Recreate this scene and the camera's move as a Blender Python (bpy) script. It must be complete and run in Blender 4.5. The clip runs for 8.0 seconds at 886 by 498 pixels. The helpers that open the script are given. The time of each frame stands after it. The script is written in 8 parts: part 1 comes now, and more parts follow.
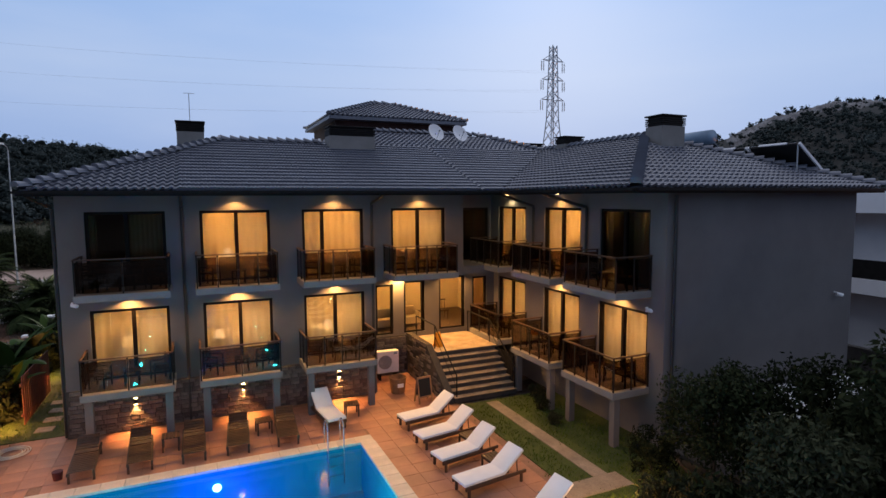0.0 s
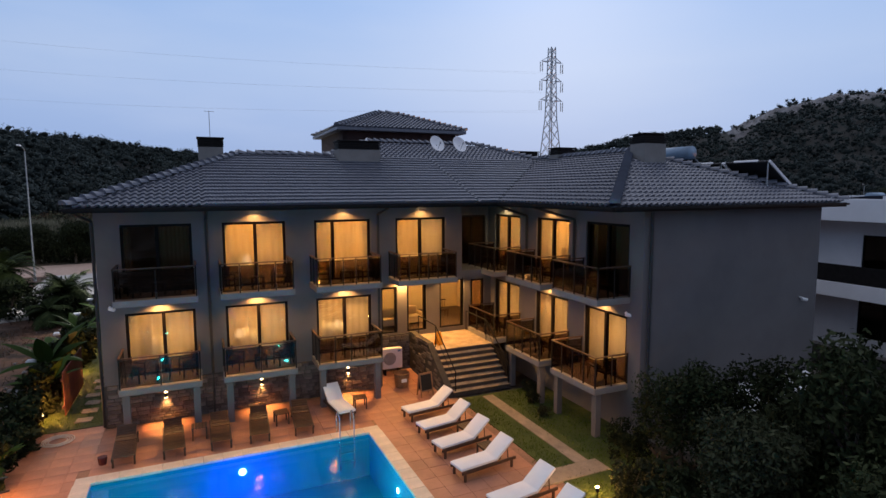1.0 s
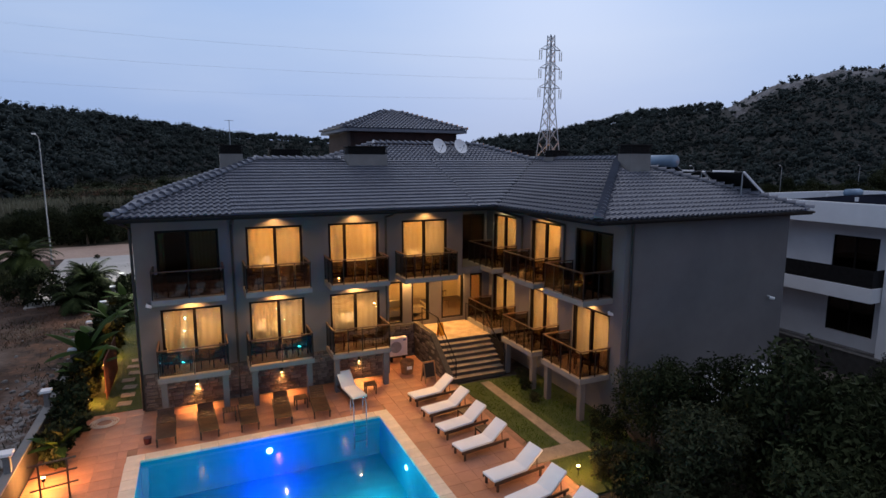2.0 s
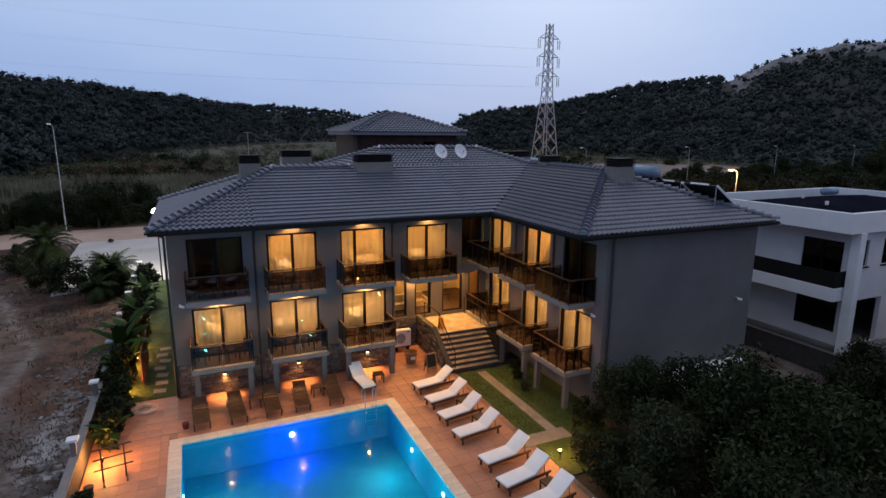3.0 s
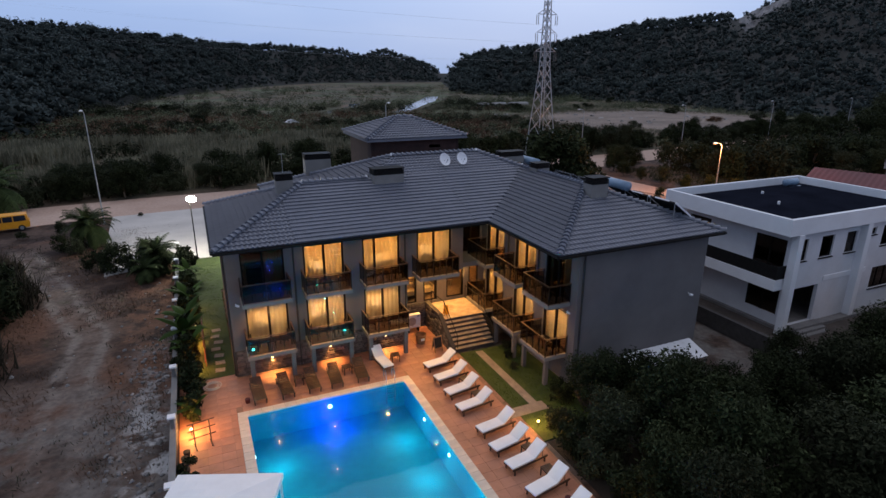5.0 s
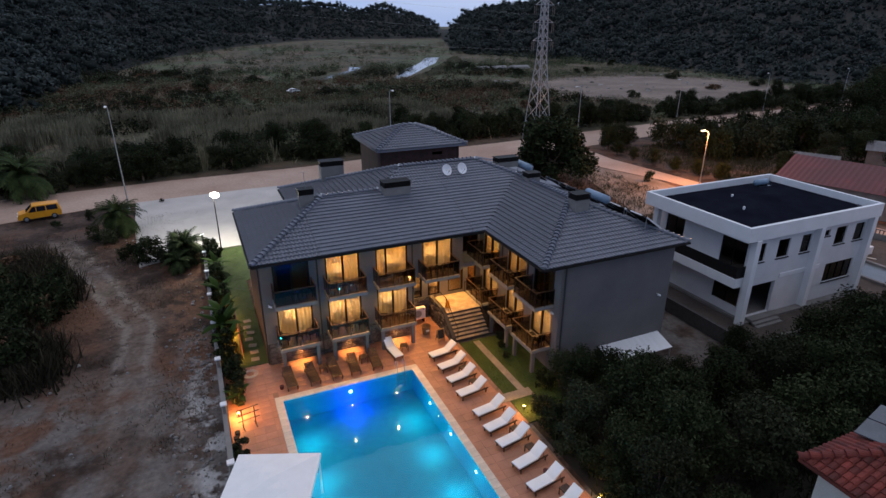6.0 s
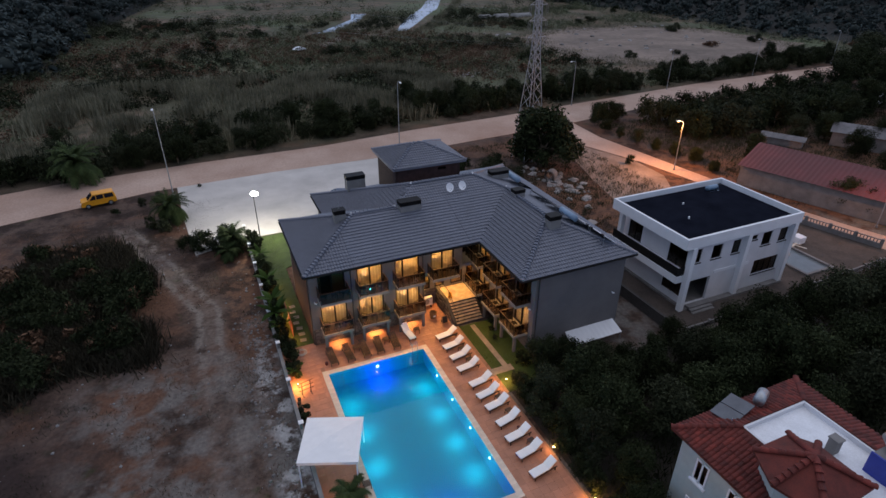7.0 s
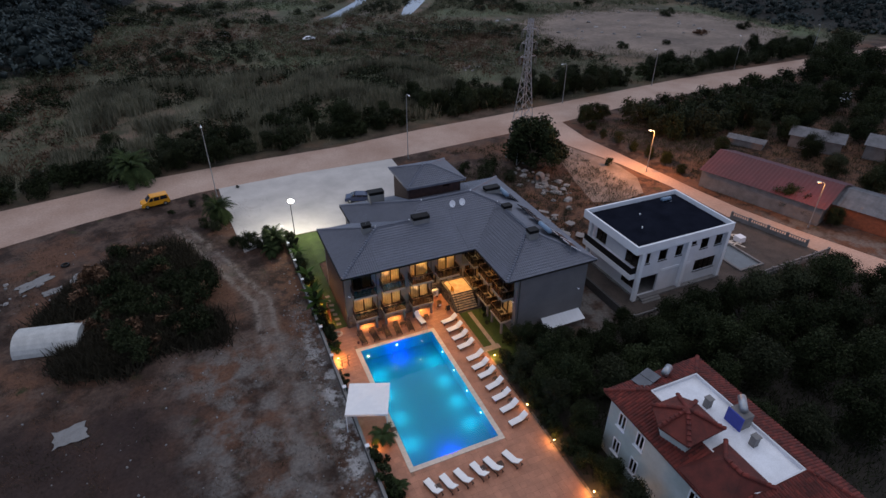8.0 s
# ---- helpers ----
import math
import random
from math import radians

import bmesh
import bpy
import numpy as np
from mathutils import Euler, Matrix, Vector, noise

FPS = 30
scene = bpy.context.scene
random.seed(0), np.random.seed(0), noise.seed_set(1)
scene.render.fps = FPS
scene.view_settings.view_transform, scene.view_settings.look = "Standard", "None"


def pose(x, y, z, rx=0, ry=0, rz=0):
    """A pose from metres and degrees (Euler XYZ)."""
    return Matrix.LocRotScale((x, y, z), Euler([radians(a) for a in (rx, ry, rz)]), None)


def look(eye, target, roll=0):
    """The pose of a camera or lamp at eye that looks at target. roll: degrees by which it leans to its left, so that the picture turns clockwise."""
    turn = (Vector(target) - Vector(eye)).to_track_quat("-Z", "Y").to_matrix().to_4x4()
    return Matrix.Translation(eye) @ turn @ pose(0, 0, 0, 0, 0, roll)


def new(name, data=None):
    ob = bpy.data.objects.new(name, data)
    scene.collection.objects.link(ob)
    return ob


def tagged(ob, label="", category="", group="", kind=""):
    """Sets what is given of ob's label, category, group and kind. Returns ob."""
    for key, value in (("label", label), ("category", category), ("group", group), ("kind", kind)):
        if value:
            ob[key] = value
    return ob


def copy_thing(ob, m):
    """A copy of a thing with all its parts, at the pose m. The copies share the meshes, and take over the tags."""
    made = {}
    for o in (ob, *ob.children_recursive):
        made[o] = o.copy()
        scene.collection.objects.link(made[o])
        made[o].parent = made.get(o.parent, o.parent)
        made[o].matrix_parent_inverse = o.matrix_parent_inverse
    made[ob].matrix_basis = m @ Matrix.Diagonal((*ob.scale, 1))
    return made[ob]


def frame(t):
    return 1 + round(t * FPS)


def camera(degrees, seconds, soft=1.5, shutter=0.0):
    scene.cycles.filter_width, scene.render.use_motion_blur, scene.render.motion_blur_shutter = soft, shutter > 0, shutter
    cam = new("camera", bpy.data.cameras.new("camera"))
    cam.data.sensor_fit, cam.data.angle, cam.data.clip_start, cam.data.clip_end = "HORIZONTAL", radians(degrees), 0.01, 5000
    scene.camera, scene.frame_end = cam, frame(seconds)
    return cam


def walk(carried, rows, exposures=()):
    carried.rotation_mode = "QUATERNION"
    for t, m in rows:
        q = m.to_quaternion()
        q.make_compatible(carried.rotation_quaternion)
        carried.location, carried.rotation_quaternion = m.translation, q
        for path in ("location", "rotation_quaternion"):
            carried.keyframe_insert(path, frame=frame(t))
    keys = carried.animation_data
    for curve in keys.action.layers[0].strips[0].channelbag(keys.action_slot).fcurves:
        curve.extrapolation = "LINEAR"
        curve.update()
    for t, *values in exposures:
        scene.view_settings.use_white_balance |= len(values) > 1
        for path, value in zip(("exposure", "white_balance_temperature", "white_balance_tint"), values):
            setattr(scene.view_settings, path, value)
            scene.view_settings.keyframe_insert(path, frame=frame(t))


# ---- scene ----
cam = camera(76.8, 8.0)
PATH = [
    (0, (-4.974, -17.153, 7.746), (-4.166, -15.333, 7.565), -0.3),
    (0.5, (-5.364, -18.021, 8.132), (-4.558, -16.201, 7.938), -0.3),
    (1, (-5.7, -18.887, 8.594), (-4.897, -17.068, 8.381), -0.2),
    (1.5, (-6.155, -19.785, 9.245), (-5.353, -17.97, 8.989), -0.1),
    (3, (-7.726, -22.737, 11.996), (-6.926, -20.949, 11.592), 0.4),
    (3.5, (-8.185, -23.813, 13.151), (-7.394, -22.034, 12.694), 0.2),
    (4, (-8.633, -24.784, 14.289), (-7.848, -23.016, 13.781), 0.0),
    (4.5, (-9.269, -25.886, 15.638), (-8.489, -24.132, 15.076), 0.1),
    (6, (-11.45, -30.135, 21.546), (-10.696, -28.443, 20.793), 0.2),
    (6.5, (-13.083, -33.401, 26.313), (-12.351, -31.754, 25.446), 0.2),
    (7, (-14.779, -36.897, 31.382), (-14.066, -35.292, 30.425), 0.3),
    (7.5, (-16.686, -40.827, 36.553), (-15.988, -39.256, 35.532), 0.4),
    (8, (-19.337, -46.177, 42.076), (-18.65, -44.626, 41.016), 0.4),
]
walk(cam, [(t, look(eye, target, roll)) for t, eye, target, roll in PATH], exposures=[(0.0, 0.05), (3.0, 0.07), (4.5, 0.14), (6.0, 0.22), (8.0, 0.18)])

# ---- sky and exposure ----
world = bpy.data.worlds.new("dusk_sky")
scene.world = world
world.use_nodes = True
wn = world.node_tree.nodes
wl = world.node_tree.links
sky = wn.new("ShaderNodeTexSky")
sky.sky_type = "NISHITA"
sky.sun_disc = False
sky.sun_elevation = radians(22.0)
sky.sun_rotation = radians(35.0)
sky.altitude = 0.0
sky.air_density = 1.0
sky.dust_density = 3.5
sky.ozone_density = 3.0
# after-glow: the sky is brightest low in the north-east and falls off behind
tc = wn.new("ShaderNodeTexCoord")
sep = wn.new("ShaderNodeSeparateXYZ")
wl.new(tc.outputs["Generated"], sep.inputs[0])
rise = wn.new("ShaderNodeValToRGB")
for k, (at, c) in enumerate(((0.0, (0.285, 0.395, 0.665)), (0.10, (0.325, 0.45, 0.74)), (0.20, (0.39, 0.52, 0.79)), (0.36, (0.28, 0.46, 0.82)), (0.55, (0.59, 0.64, 0.80)), (1.0, (0.76, 0.76, 0.88)))):
    el = rise.color_ramp.elements[k] if k < 2 else rise.color_ramp.elements.new(at)
    el.position, el.color = at, (*c, 1)
wl.new(sep.outputs["Z"], rise.inputs["Fac"])
turn = wn.new("ShaderNodeVectorMath")
turn.operation = "DOT_PRODUCT"
turn.inputs[1].default_value = (0.55, 0.83, 0.0)
wl.new(tc.outputs["Generated"], turn.inputs[0])
fall = wn.new("ShaderNodeMapRange")
fall.interpolation_type = "SMOOTHSTEP"
fall.inputs["From Min"].default_value, fall.inputs["From Max"].default_value = -0.9, 0.95
fall.inputs["To Min"].default_value, fall.inputs["To Max"].default_value = 0.62, 1.05
wl.new(turn.outputs["Value"], fall.inputs["Value"])
mix = wn.new("ShaderNodeMix")
mix.data_type = "RGBA"
mix.inputs["Factor"].default_value = 0.93
dim = wn.new("ShaderNodeVectorMath")
dim.operation = "SCALE"
dim.inputs["Scale"].default_value = 0.055
wl.new(sky.outputs["Color"], dim.inputs[0])
wl.new(dim.outputs["Vector"], mix.inputs["A"])
wl.new(rise.outputs["Color"], mix.inputs["B"])
gain = wn.new("ShaderNodeVectorMath")
gain.operation = "SCALE"
veil = wn.new("ShaderNodeTexNoise")
veil.inputs["Scale"].default_value, veil.inputs["Detail"].default_value = 3.2, 7.0
stretch = wn.new("ShaderNodeVectorMath")
stretch.operation = "MULTIPLY"
stretch.inputs[1].default_value = (1.0, 1.0, 4.0)
wl.new(tc.outputs["Generated"], stretch.inputs[0])
wl.new(stretch.outputs["Vector"], veil.inputs["Vector"])
thin = wn.new("ShaderNodeMapRange")
thin.inputs["From Min"].default_value, thin.inputs["From Max"].default_value = 0.45, 0.8
thin.inputs["To Min"].default_value, thin.inputs["To Max"].default_value = 0.0, 0.18
wl.new(veil.outputs["Fac"], thin.inputs["Value"])
cirrus = wn.new("ShaderNodeMix")
cirrus.data_type = "RGBA"
cirrus.inputs["B"].default_value = (0.62, 0.68, 0.82, 1)
wl.new(thin.outputs["Result"], cirrus.inputs["Factor"])
wl.new(mix.outputs["Result"], cirrus.inputs["A"])
wl.new(cirrus.outputs["Result"], gain.inputs[0])
wl.new(fall.outputs["Result"], gain.inputs["Scale"])
wl.new(gain.outputs["Vector"], wn["Background"].inputs["Color"])
wn["Background"].inputs["Strength"].default_value = 1.0

sun_data = bpy.data.lights.new("sun", "SUN")
sun_data.energy = 0.02
sun_data.angle = radians(25)
sun_data.color = (1.0, 0.86, 0.74)
sun = new("sun", sun_data)
sun.matrix_world = look((60, 90, 60), (0, 0, 0))


# ---- helpers of this scene ----
def inputs(node, **kw):
    for k, v in kw.items():
        node.inputs[k.replace("_", " ")].default_value = v


def mat(name, col, rough=0.7, vary=0.25, scale=3.0, fine=40.0, bump=0.15, metal=0.0, col2=None, piece=0.0, island=False, spec=0.5):
    """A noisy surface: two scales of variation, fine relief, and a shift of tone for each piece."""
    m = bpy.data.materials.new(name)
    m.use_nodes = True
    n, l = m.node_tree.nodes, m.node_tree.links
    b = n["Principled BSDF"]
    inputs(b, Roughness=rough, Metallic=metal)
    b.inputs["Specular IOR Level"].default_value = spec
    tc = n.new("ShaderNodeTexCoord")
    big = n.new("ShaderNodeTexNoise")
    inputs(big, Scale=scale, Detail=6.0, Roughness=0.62)
    small = n.new("ShaderNodeTexNoise")
    inputs(small, Scale=fine, Detail=4.0, Roughness=0.6)
    l.new(tc.outputs["Object"], big.inputs["Vector"])
    l.new(tc.outputs["Object"], small.inputs["Vector"])
    ramp = n.new("ShaderNodeValToRGB")
    c2 = col2 or tuple(c * (1 - vary) for c in col)
    c1 = tuple(min(1, c * (1 + vary * 0.5)) for c in col)
    ramp.color_ramp.elements[0].position, ramp.color_ramp.elements[1].position = 0.32, 0.68
    ramp.color_ramp.elements[0].color = (*c2, 1)
    ramp.color_ramp.elements[1].color = (*c1, 1)
    l.new(big.outputs["Fac"], ramp.inputs["Fac"])
    hsv = n.new("ShaderNodeHueSaturation")
    l.new(ramp.outputs["Color"], hsv.inputs["Color"])
    mr = n.new("ShaderNodeMapRange")
    inputs(mr, From_Min=0.25, From_Max=0.75, To_Min=1 - vary * 0.6, To_Max=1 + vary * 0.6)
    l.new(small.outputs["Fac"], mr.inputs["Value"])
    last = mr.outputs["Result"]
    if piece:
        src = n.new("ShaderNodeNewGeometry").outputs["Random Per Island"] if island else n.new("ShaderNodeObjectInfo").outputs["Random"]
        pr = n.new("ShaderNodeMapRange")
        inputs(pr, To_Min=1 - piece, To_Max=1 + piece)
        l.new(src, pr.inputs["Value"])
        mu = n.new("ShaderNodeMath")
        mu.operation = "MULTIPLY"
        l.new(last, mu.inputs[0])
        l.new(pr.outputs["Result"], mu.inputs[1])
        last = mu.outputs[0]
    l.new(last, hsv.inputs["Value"])
    l.new(hsv.outputs["Color"], b.inputs["Base Color"])
    if bump:
        bp = n.new("ShaderNodeBump")
        inputs(bp, Strength=bump, Distance=0.03)
        l.new(small.outputs["Fac"], bp.inputs["Height"])
        l.new(bp.outputs["Normal"], b.inputs["Normal"])
    return m


def glow(name, col, power):
    m = bpy.data.materials.new(name)
    m.use_nodes = True
    b = m.node_tree.nodes["Principled BSDF"]
    inputs(b, Base_Color=(*col, 1))
    b.inputs["Emission Color"].default_value = (*col, 1)
    b.inputs["Emission Strength"].default_value = power
    return m


def glass(name, tint, gloss_rough=0.02):
    """Clear pane: what is behind shows through the tint, and the sky mirrors in it at a slant."""
    m = bpy.data.materials.new(name)
    m.use_nodes = True
    n, l = m.node_tree.nodes, m.node_tree.links
    n.remove(n["Principled BSDF"])
    tr, gl, mx, lw, pw, ma = (n.new(k) for k in ("ShaderNodeBsdfTransparent", "ShaderNodeBsdfGlossy", "ShaderNodeMixShader", "ShaderNodeLayerWeight", "ShaderNodeMath", "ShaderNodeMath"))
    inputs(tr, Color=(*tint, 1))
    inputs(gl, Roughness=gloss_rough)
    pw.operation, ma.operation = "POWER", "MULTIPLY_ADD"
    pw.inputs[1].default_value = 5.0
    ma.inputs[1].default_value, ma.inputs[2].default_value = 0.9, 0.035
    lw.inputs["Blend"].default_value = 0.5
    l.new(lw.outputs["Facing"], pw.inputs[0])
    l.new(pw.outputs[0], ma.inputs[0])
    l.new(ma.outputs[0], mx.inputs[0])
    l.new(tr.outputs[0], mx.inputs[1])
    l.new(gl.outputs[0], mx.inputs[2])
    l.new(mx.outputs[0], n["Material Output"].inputs["Surface"])
    return m


def sheer(name, col, clear=0.0):
    """Hanging cloth that lets light through; clear: the share that is seen straight through."""
    m = bpy.data.materials.new(name)
    m.use_nodes = True
    n, l = m.node_tree.nodes, m.node_tree.links
    n.remove(n["Principled BSDF"])
    d, t, mx = (n.new(k) for k in ("ShaderNodeBsdfDiffuse", "ShaderNodeBsdfTranslucent", "ShaderNodeMixShader"))
    inputs(d, Color=(*col, 1))
    inputs(t, Color=(*col, 1))
    mx.inputs[0].default_value = 0.55
    l.new(d.outputs[0], mx.inputs[1])
    l.new(t.outputs[0], mx.inputs[2])
    out = mx
    if clear:
        see, out = n.new("ShaderNodeBsdfTransparent"), n.new("ShaderNodeMixShader")
        out.inputs[0].default_value = clear
        l.new(mx.outputs[0], out.inputs[1])
        l.new(see.outputs[0], out.inputs[2])
    l.new(out.outputs[0], n["Material Output"].inputs["Surface"])
    return m


def leafy(name, col, col2, patch=0.0):
    """Leaves: each a tone of its own between two greens, a little light passing through."""
    m = bpy.data.materials.new(name)
    m.use_nodes = True
    n, l = m.node_tree.nodes, m.node_tree.links
    b = n["Principled BSDF"]
    inputs(b, Roughness=0.65)
    b.inputs["Specular IOR Level"].default_value = 0.04
    g = n.new("ShaderNodeNewGeometry")
    oi = n.new("ShaderNodeObjectInfo")
    r = n.new("ShaderNodeValToRGB")
    r.color_ramp.elements[0].color = (*col, 1)
    r.color_ramp.elements[1].color = (*col2, 1)
    l.new(g.outputs["Random Per Island"], r.inputs["Fac"])
    h = n.new("ShaderNodeHueSaturation")
    mr = n.new("ShaderNodeMapRange")
    inputs(mr, To_Min=0.7, To_Max=1.3)
    l.new(oi.outputs["Random"], mr.inputs["Value"])
    l.new(mr.outputs["Result"], h.inputs["Value"])
    l.new(r.outputs["Color"], h.inputs["Color"])
    out = h.outputs["Color"]
    if patch:
        # tone that drifts from plant to plant
        tc = n.new("ShaderNodeTexCoord")
        nz = n.new("ShaderNodeTexNoise")
        inputs(nz, Scale=patch, Detail=4.0, Roughness=0.7)
        l.new(tc.outputs["Object"], nz.inputs["Vector"])
        m2 = n.new("ShaderNodeMapRange")
        inputs(m2, From_Min=0.3, From_Max=0.7, To_Min=0.45, To_Max=1.6)
        l.new(nz.outputs["Fac"], m2.inputs["Value"])
        h2 = n.new("ShaderNodeHueSaturation")
        l.new(m2.outputs["Result"], h2.inputs["Value"])
        l.new(out, h2.inputs["Color"])
        out = h2.outputs["Color"]
    l.new(out, b.inputs["Base Color"])
    return m


def box(bm, x0, y0, z0, x1, y1, z1, bev=0.0):
    v = [bm.verts.new((x, y, z)) for z in (z0, z1) for x, y in ((x0, y0), (x1, y0), (x1, y1), (x0, y1))]
    fs = [bm.faces.new([v[i] for i in f]) for f in ((3, 2, 1, 0), (4, 5, 6, 7), (0, 1, 5, 4), (1, 2, 6, 5), (2, 3, 7, 6), (3, 0, 4, 7))]
    if bev:
        es = {e for f in fs for e in f.edges}
        bmesh.ops.bevel(bm, geom=list(es), offset=bev, segments=1, affect="EDGES", profile=0.5)
    return bm


def tube(bm, p, q, r0, r1=None, n=8, cap=True):
    p, q = Vector(p), Vector(q)
    r1 = r0 if r1 is None else r1
    d = (q - p).normalized()
    a = d.orthogonal().normalized()
    c = d.cross(a)
    rings = []
    for o, r in ((p, r0), (q, r1)):
        rings.append([bm.verts.new(o + (a * math.cos(i * math.tau / n) + c * math.sin(i * math.tau / n)) * r) for i in range(n)])
    for i in range(n):
        j = (i + 1) % n
        bm.faces.new((rings[0][i], rings[0][j], rings[1][j], rings[1][i]))
    if cap:
        bm.faces.new(rings[0][::-1])
        bm.faces.new(rings[1])
    return bm


def path_tube(bm, pts, r, n=8):
    for p, q in zip(pts, pts[1:]):
        tube(bm, p, q, r, r, n)
    return bm


def poly(bm, pts, z0, z1):
    """A slab over a plan outline (counter-clockwise)."""
    lo = [bm.verts.new((x, y, z0)) for x, y in pts]
    hi = [bm.verts.new((x, y, z1)) for x, y in pts]
    bm.faces.new(hi)
    bm.faces.new(lo[::-1])
    k = len(pts)
    for i in range(k):
        j = (i + 1) % k
        bm.faces.new((lo[i], lo[j], hi[j], hi[i]))
    return bm


def B():
    return bmesh.new()


def mesh_of(name, bm, material, smooth=False):
    me = bpy.data.meshes.new(name)
    bm.normal_update()
    bm.to_mesh(me)
    bm.free()
    me.materials.append(material)
    if smooth:
        me.polygons.foreach_set("use_smooth", [True] * len(me.polygons))
    return me


def part(name, bm, material, parent=None, label="", smooth=False):
    ob = new(name, bm if isinstance(bm, bpy.types.Mesh) else mesh_of(name, bm, material, smooth))
    if parent is not None:
        ob.parent = parent
    if label:
        tagged(ob, label)
    return ob


def thing(name, m, label, category, group="", kind=""):
    ob = new(name)
    ob.empty_display_size = 0.2
    ob.matrix_world = m
    return tagged(ob, label, category, group, kind)


def setting(name, bm, material, label, category, smooth=False):
    return tagged(part(name, bm, material, None, "", smooth), label, category, "", "structure")


def lamp(name, kind, at, watts, col, size=0.1, aim=None, spot=None, sy=None):
    d = bpy.data.lights.new(name, kind)
    d.energy, d.color = watts, col
    if kind == "AREA":
        d.shape = "RECTANGLE" if sy else "SQUARE"
        d.size = size
        if sy:
            d.size_y = sy
    else:
        d.shadow_soft_size = size
    if kind == "SPOT":
        d.spot_size, d.spot_blend = radians(spot), 0.6
    ob = new(name, d)
    ob.matrix_world = look(at, aim) if aim else Matrix.Translation(at)
    return ob


WARM = (1.0, 0.48, 0.13)
AMBER = (1.0, 0.42, 0.10)

# ---- materials ----
M_PLASTER = mat("grey_plaster", (0.152, 0.143, 0.146), 0.85, 0.14, 0.5, 60, 0.12)
M_PLASTER_IN = mat("cream_plaster", (0.72, 0.58, 0.36), 0.85, 0.06, 0.6, 50, 0.05)
M_SLAB = mat("light_grey_render", (0.22, 0.215, 0.21), 0.8, 0.15, 1.2, 50, 0.1)
M_TILE = mat("anthracite_roof_tile", (0.145, 0.157, 0.195), 0.42, 0.10, 0.5, 20, 0.03, piece=0.06)
M_TILES = mat("anthracite_roof_tiles", (0.145, 0.157, 0.195), 0.42, 0.10, 0.5, 20, 0.03, piece=0.06, island=True)
M_DARK = mat("dark_metal", (0.014, 0.013, 0.013), 0.6, 0.3, 4, 60, 0.05, spec=0.15)
M_PIPE = mat("dark_pipe", (0.03, 0.03, 0.032), 0.5, 0.25, 4, 60, 0.05)
M_FRAME = mat("window_profile_brown_black", (0.010, 0.007, 0.006), 0.6, 0.3, 4, 60, 0.04, spec=0.12)
M_STONE = mat("slate_cladding", (0.13, 0.115, 0.11), 0.75, 0.4, 3.0, 25, 0.4, piece=0.45)
M_MORTAR = mat("dark_mortar", (0.06, 0.055, 0.052), 0.9, 0.3, 3, 40, 0.3)
M_BRICK = mat("dark_brick", (0.050, 0.023, 0.020), 0.85, 0.4, 2.0, 25, 0.3, piece=0.35)
M_DECK = mat("terracotta_paver", (0.46, 0.21, 0.128), 0.6, 0.22, 0.8, 30, 0.1, piece=0.09)
M_DECKS = mat("terracotta_pavers", (0.46, 0.21, 0.128), 0.6, 0.22, 0.8, 30, 0.1, piece=0.09, island=True)
M_JOINT = mat("paver_joint", (0.33, 0.18, 0.115), 0.9, 0.3, 2, 40, 0.2)
M_COPING = mat("pale_travertine", (0.70, 0.60, 0.50), 0.55, 0.15, 1.5, 30, 0.1, piece=0.06)
M_POOLTILE = mat("blue_pool_mosaic", (0.006, 0.27, 0.40), 0.5, 0.10, 2, 50, 0.05, spec=0.08)
M_WOOD = mat("dark_stained_wood", (0.07, 0.035, 0.02), 0.5, 0.35, 4, 45, 0.15, piece=0.2)
M_CUSHION = mat("white_canvas", (0.90, 0.89, 0.88), 0.85, 0.04, 2, 60, 0.1)
M_WHITE = mat("white_paint", (0.82, 0.83, 0.86), 0.6, 0.06, 0.7, 30, 0.06)
M_VILLA = mat("white_grey_render", (0.70, 0.70, 0.73), 0.8, 0.12, 0.4, 40, 0.1)
M_VILLAROOF = mat("black_membrane_roof", (0.012, 0.014, 0.022), 1.0, 0.3, 0.5, 25, 0.06, spec=0.0)
M_CONC = mat("raw_concrete", (0.20, 0.19, 0.185), 0.9, 0.3, 0.8, 20, 0.3)
M_ROAD = mat("dusty_road", (0.43, 0.315, 0.255), 0.92, 0.32, 0.07, 3, 0.25, col2=(0.33, 0.21, 0.155))
M_PARK = mat("pale_concrete_lot", (0.50, 0.47, 0.44), 0.85, 0.18, 0.2, 12, 0.1)


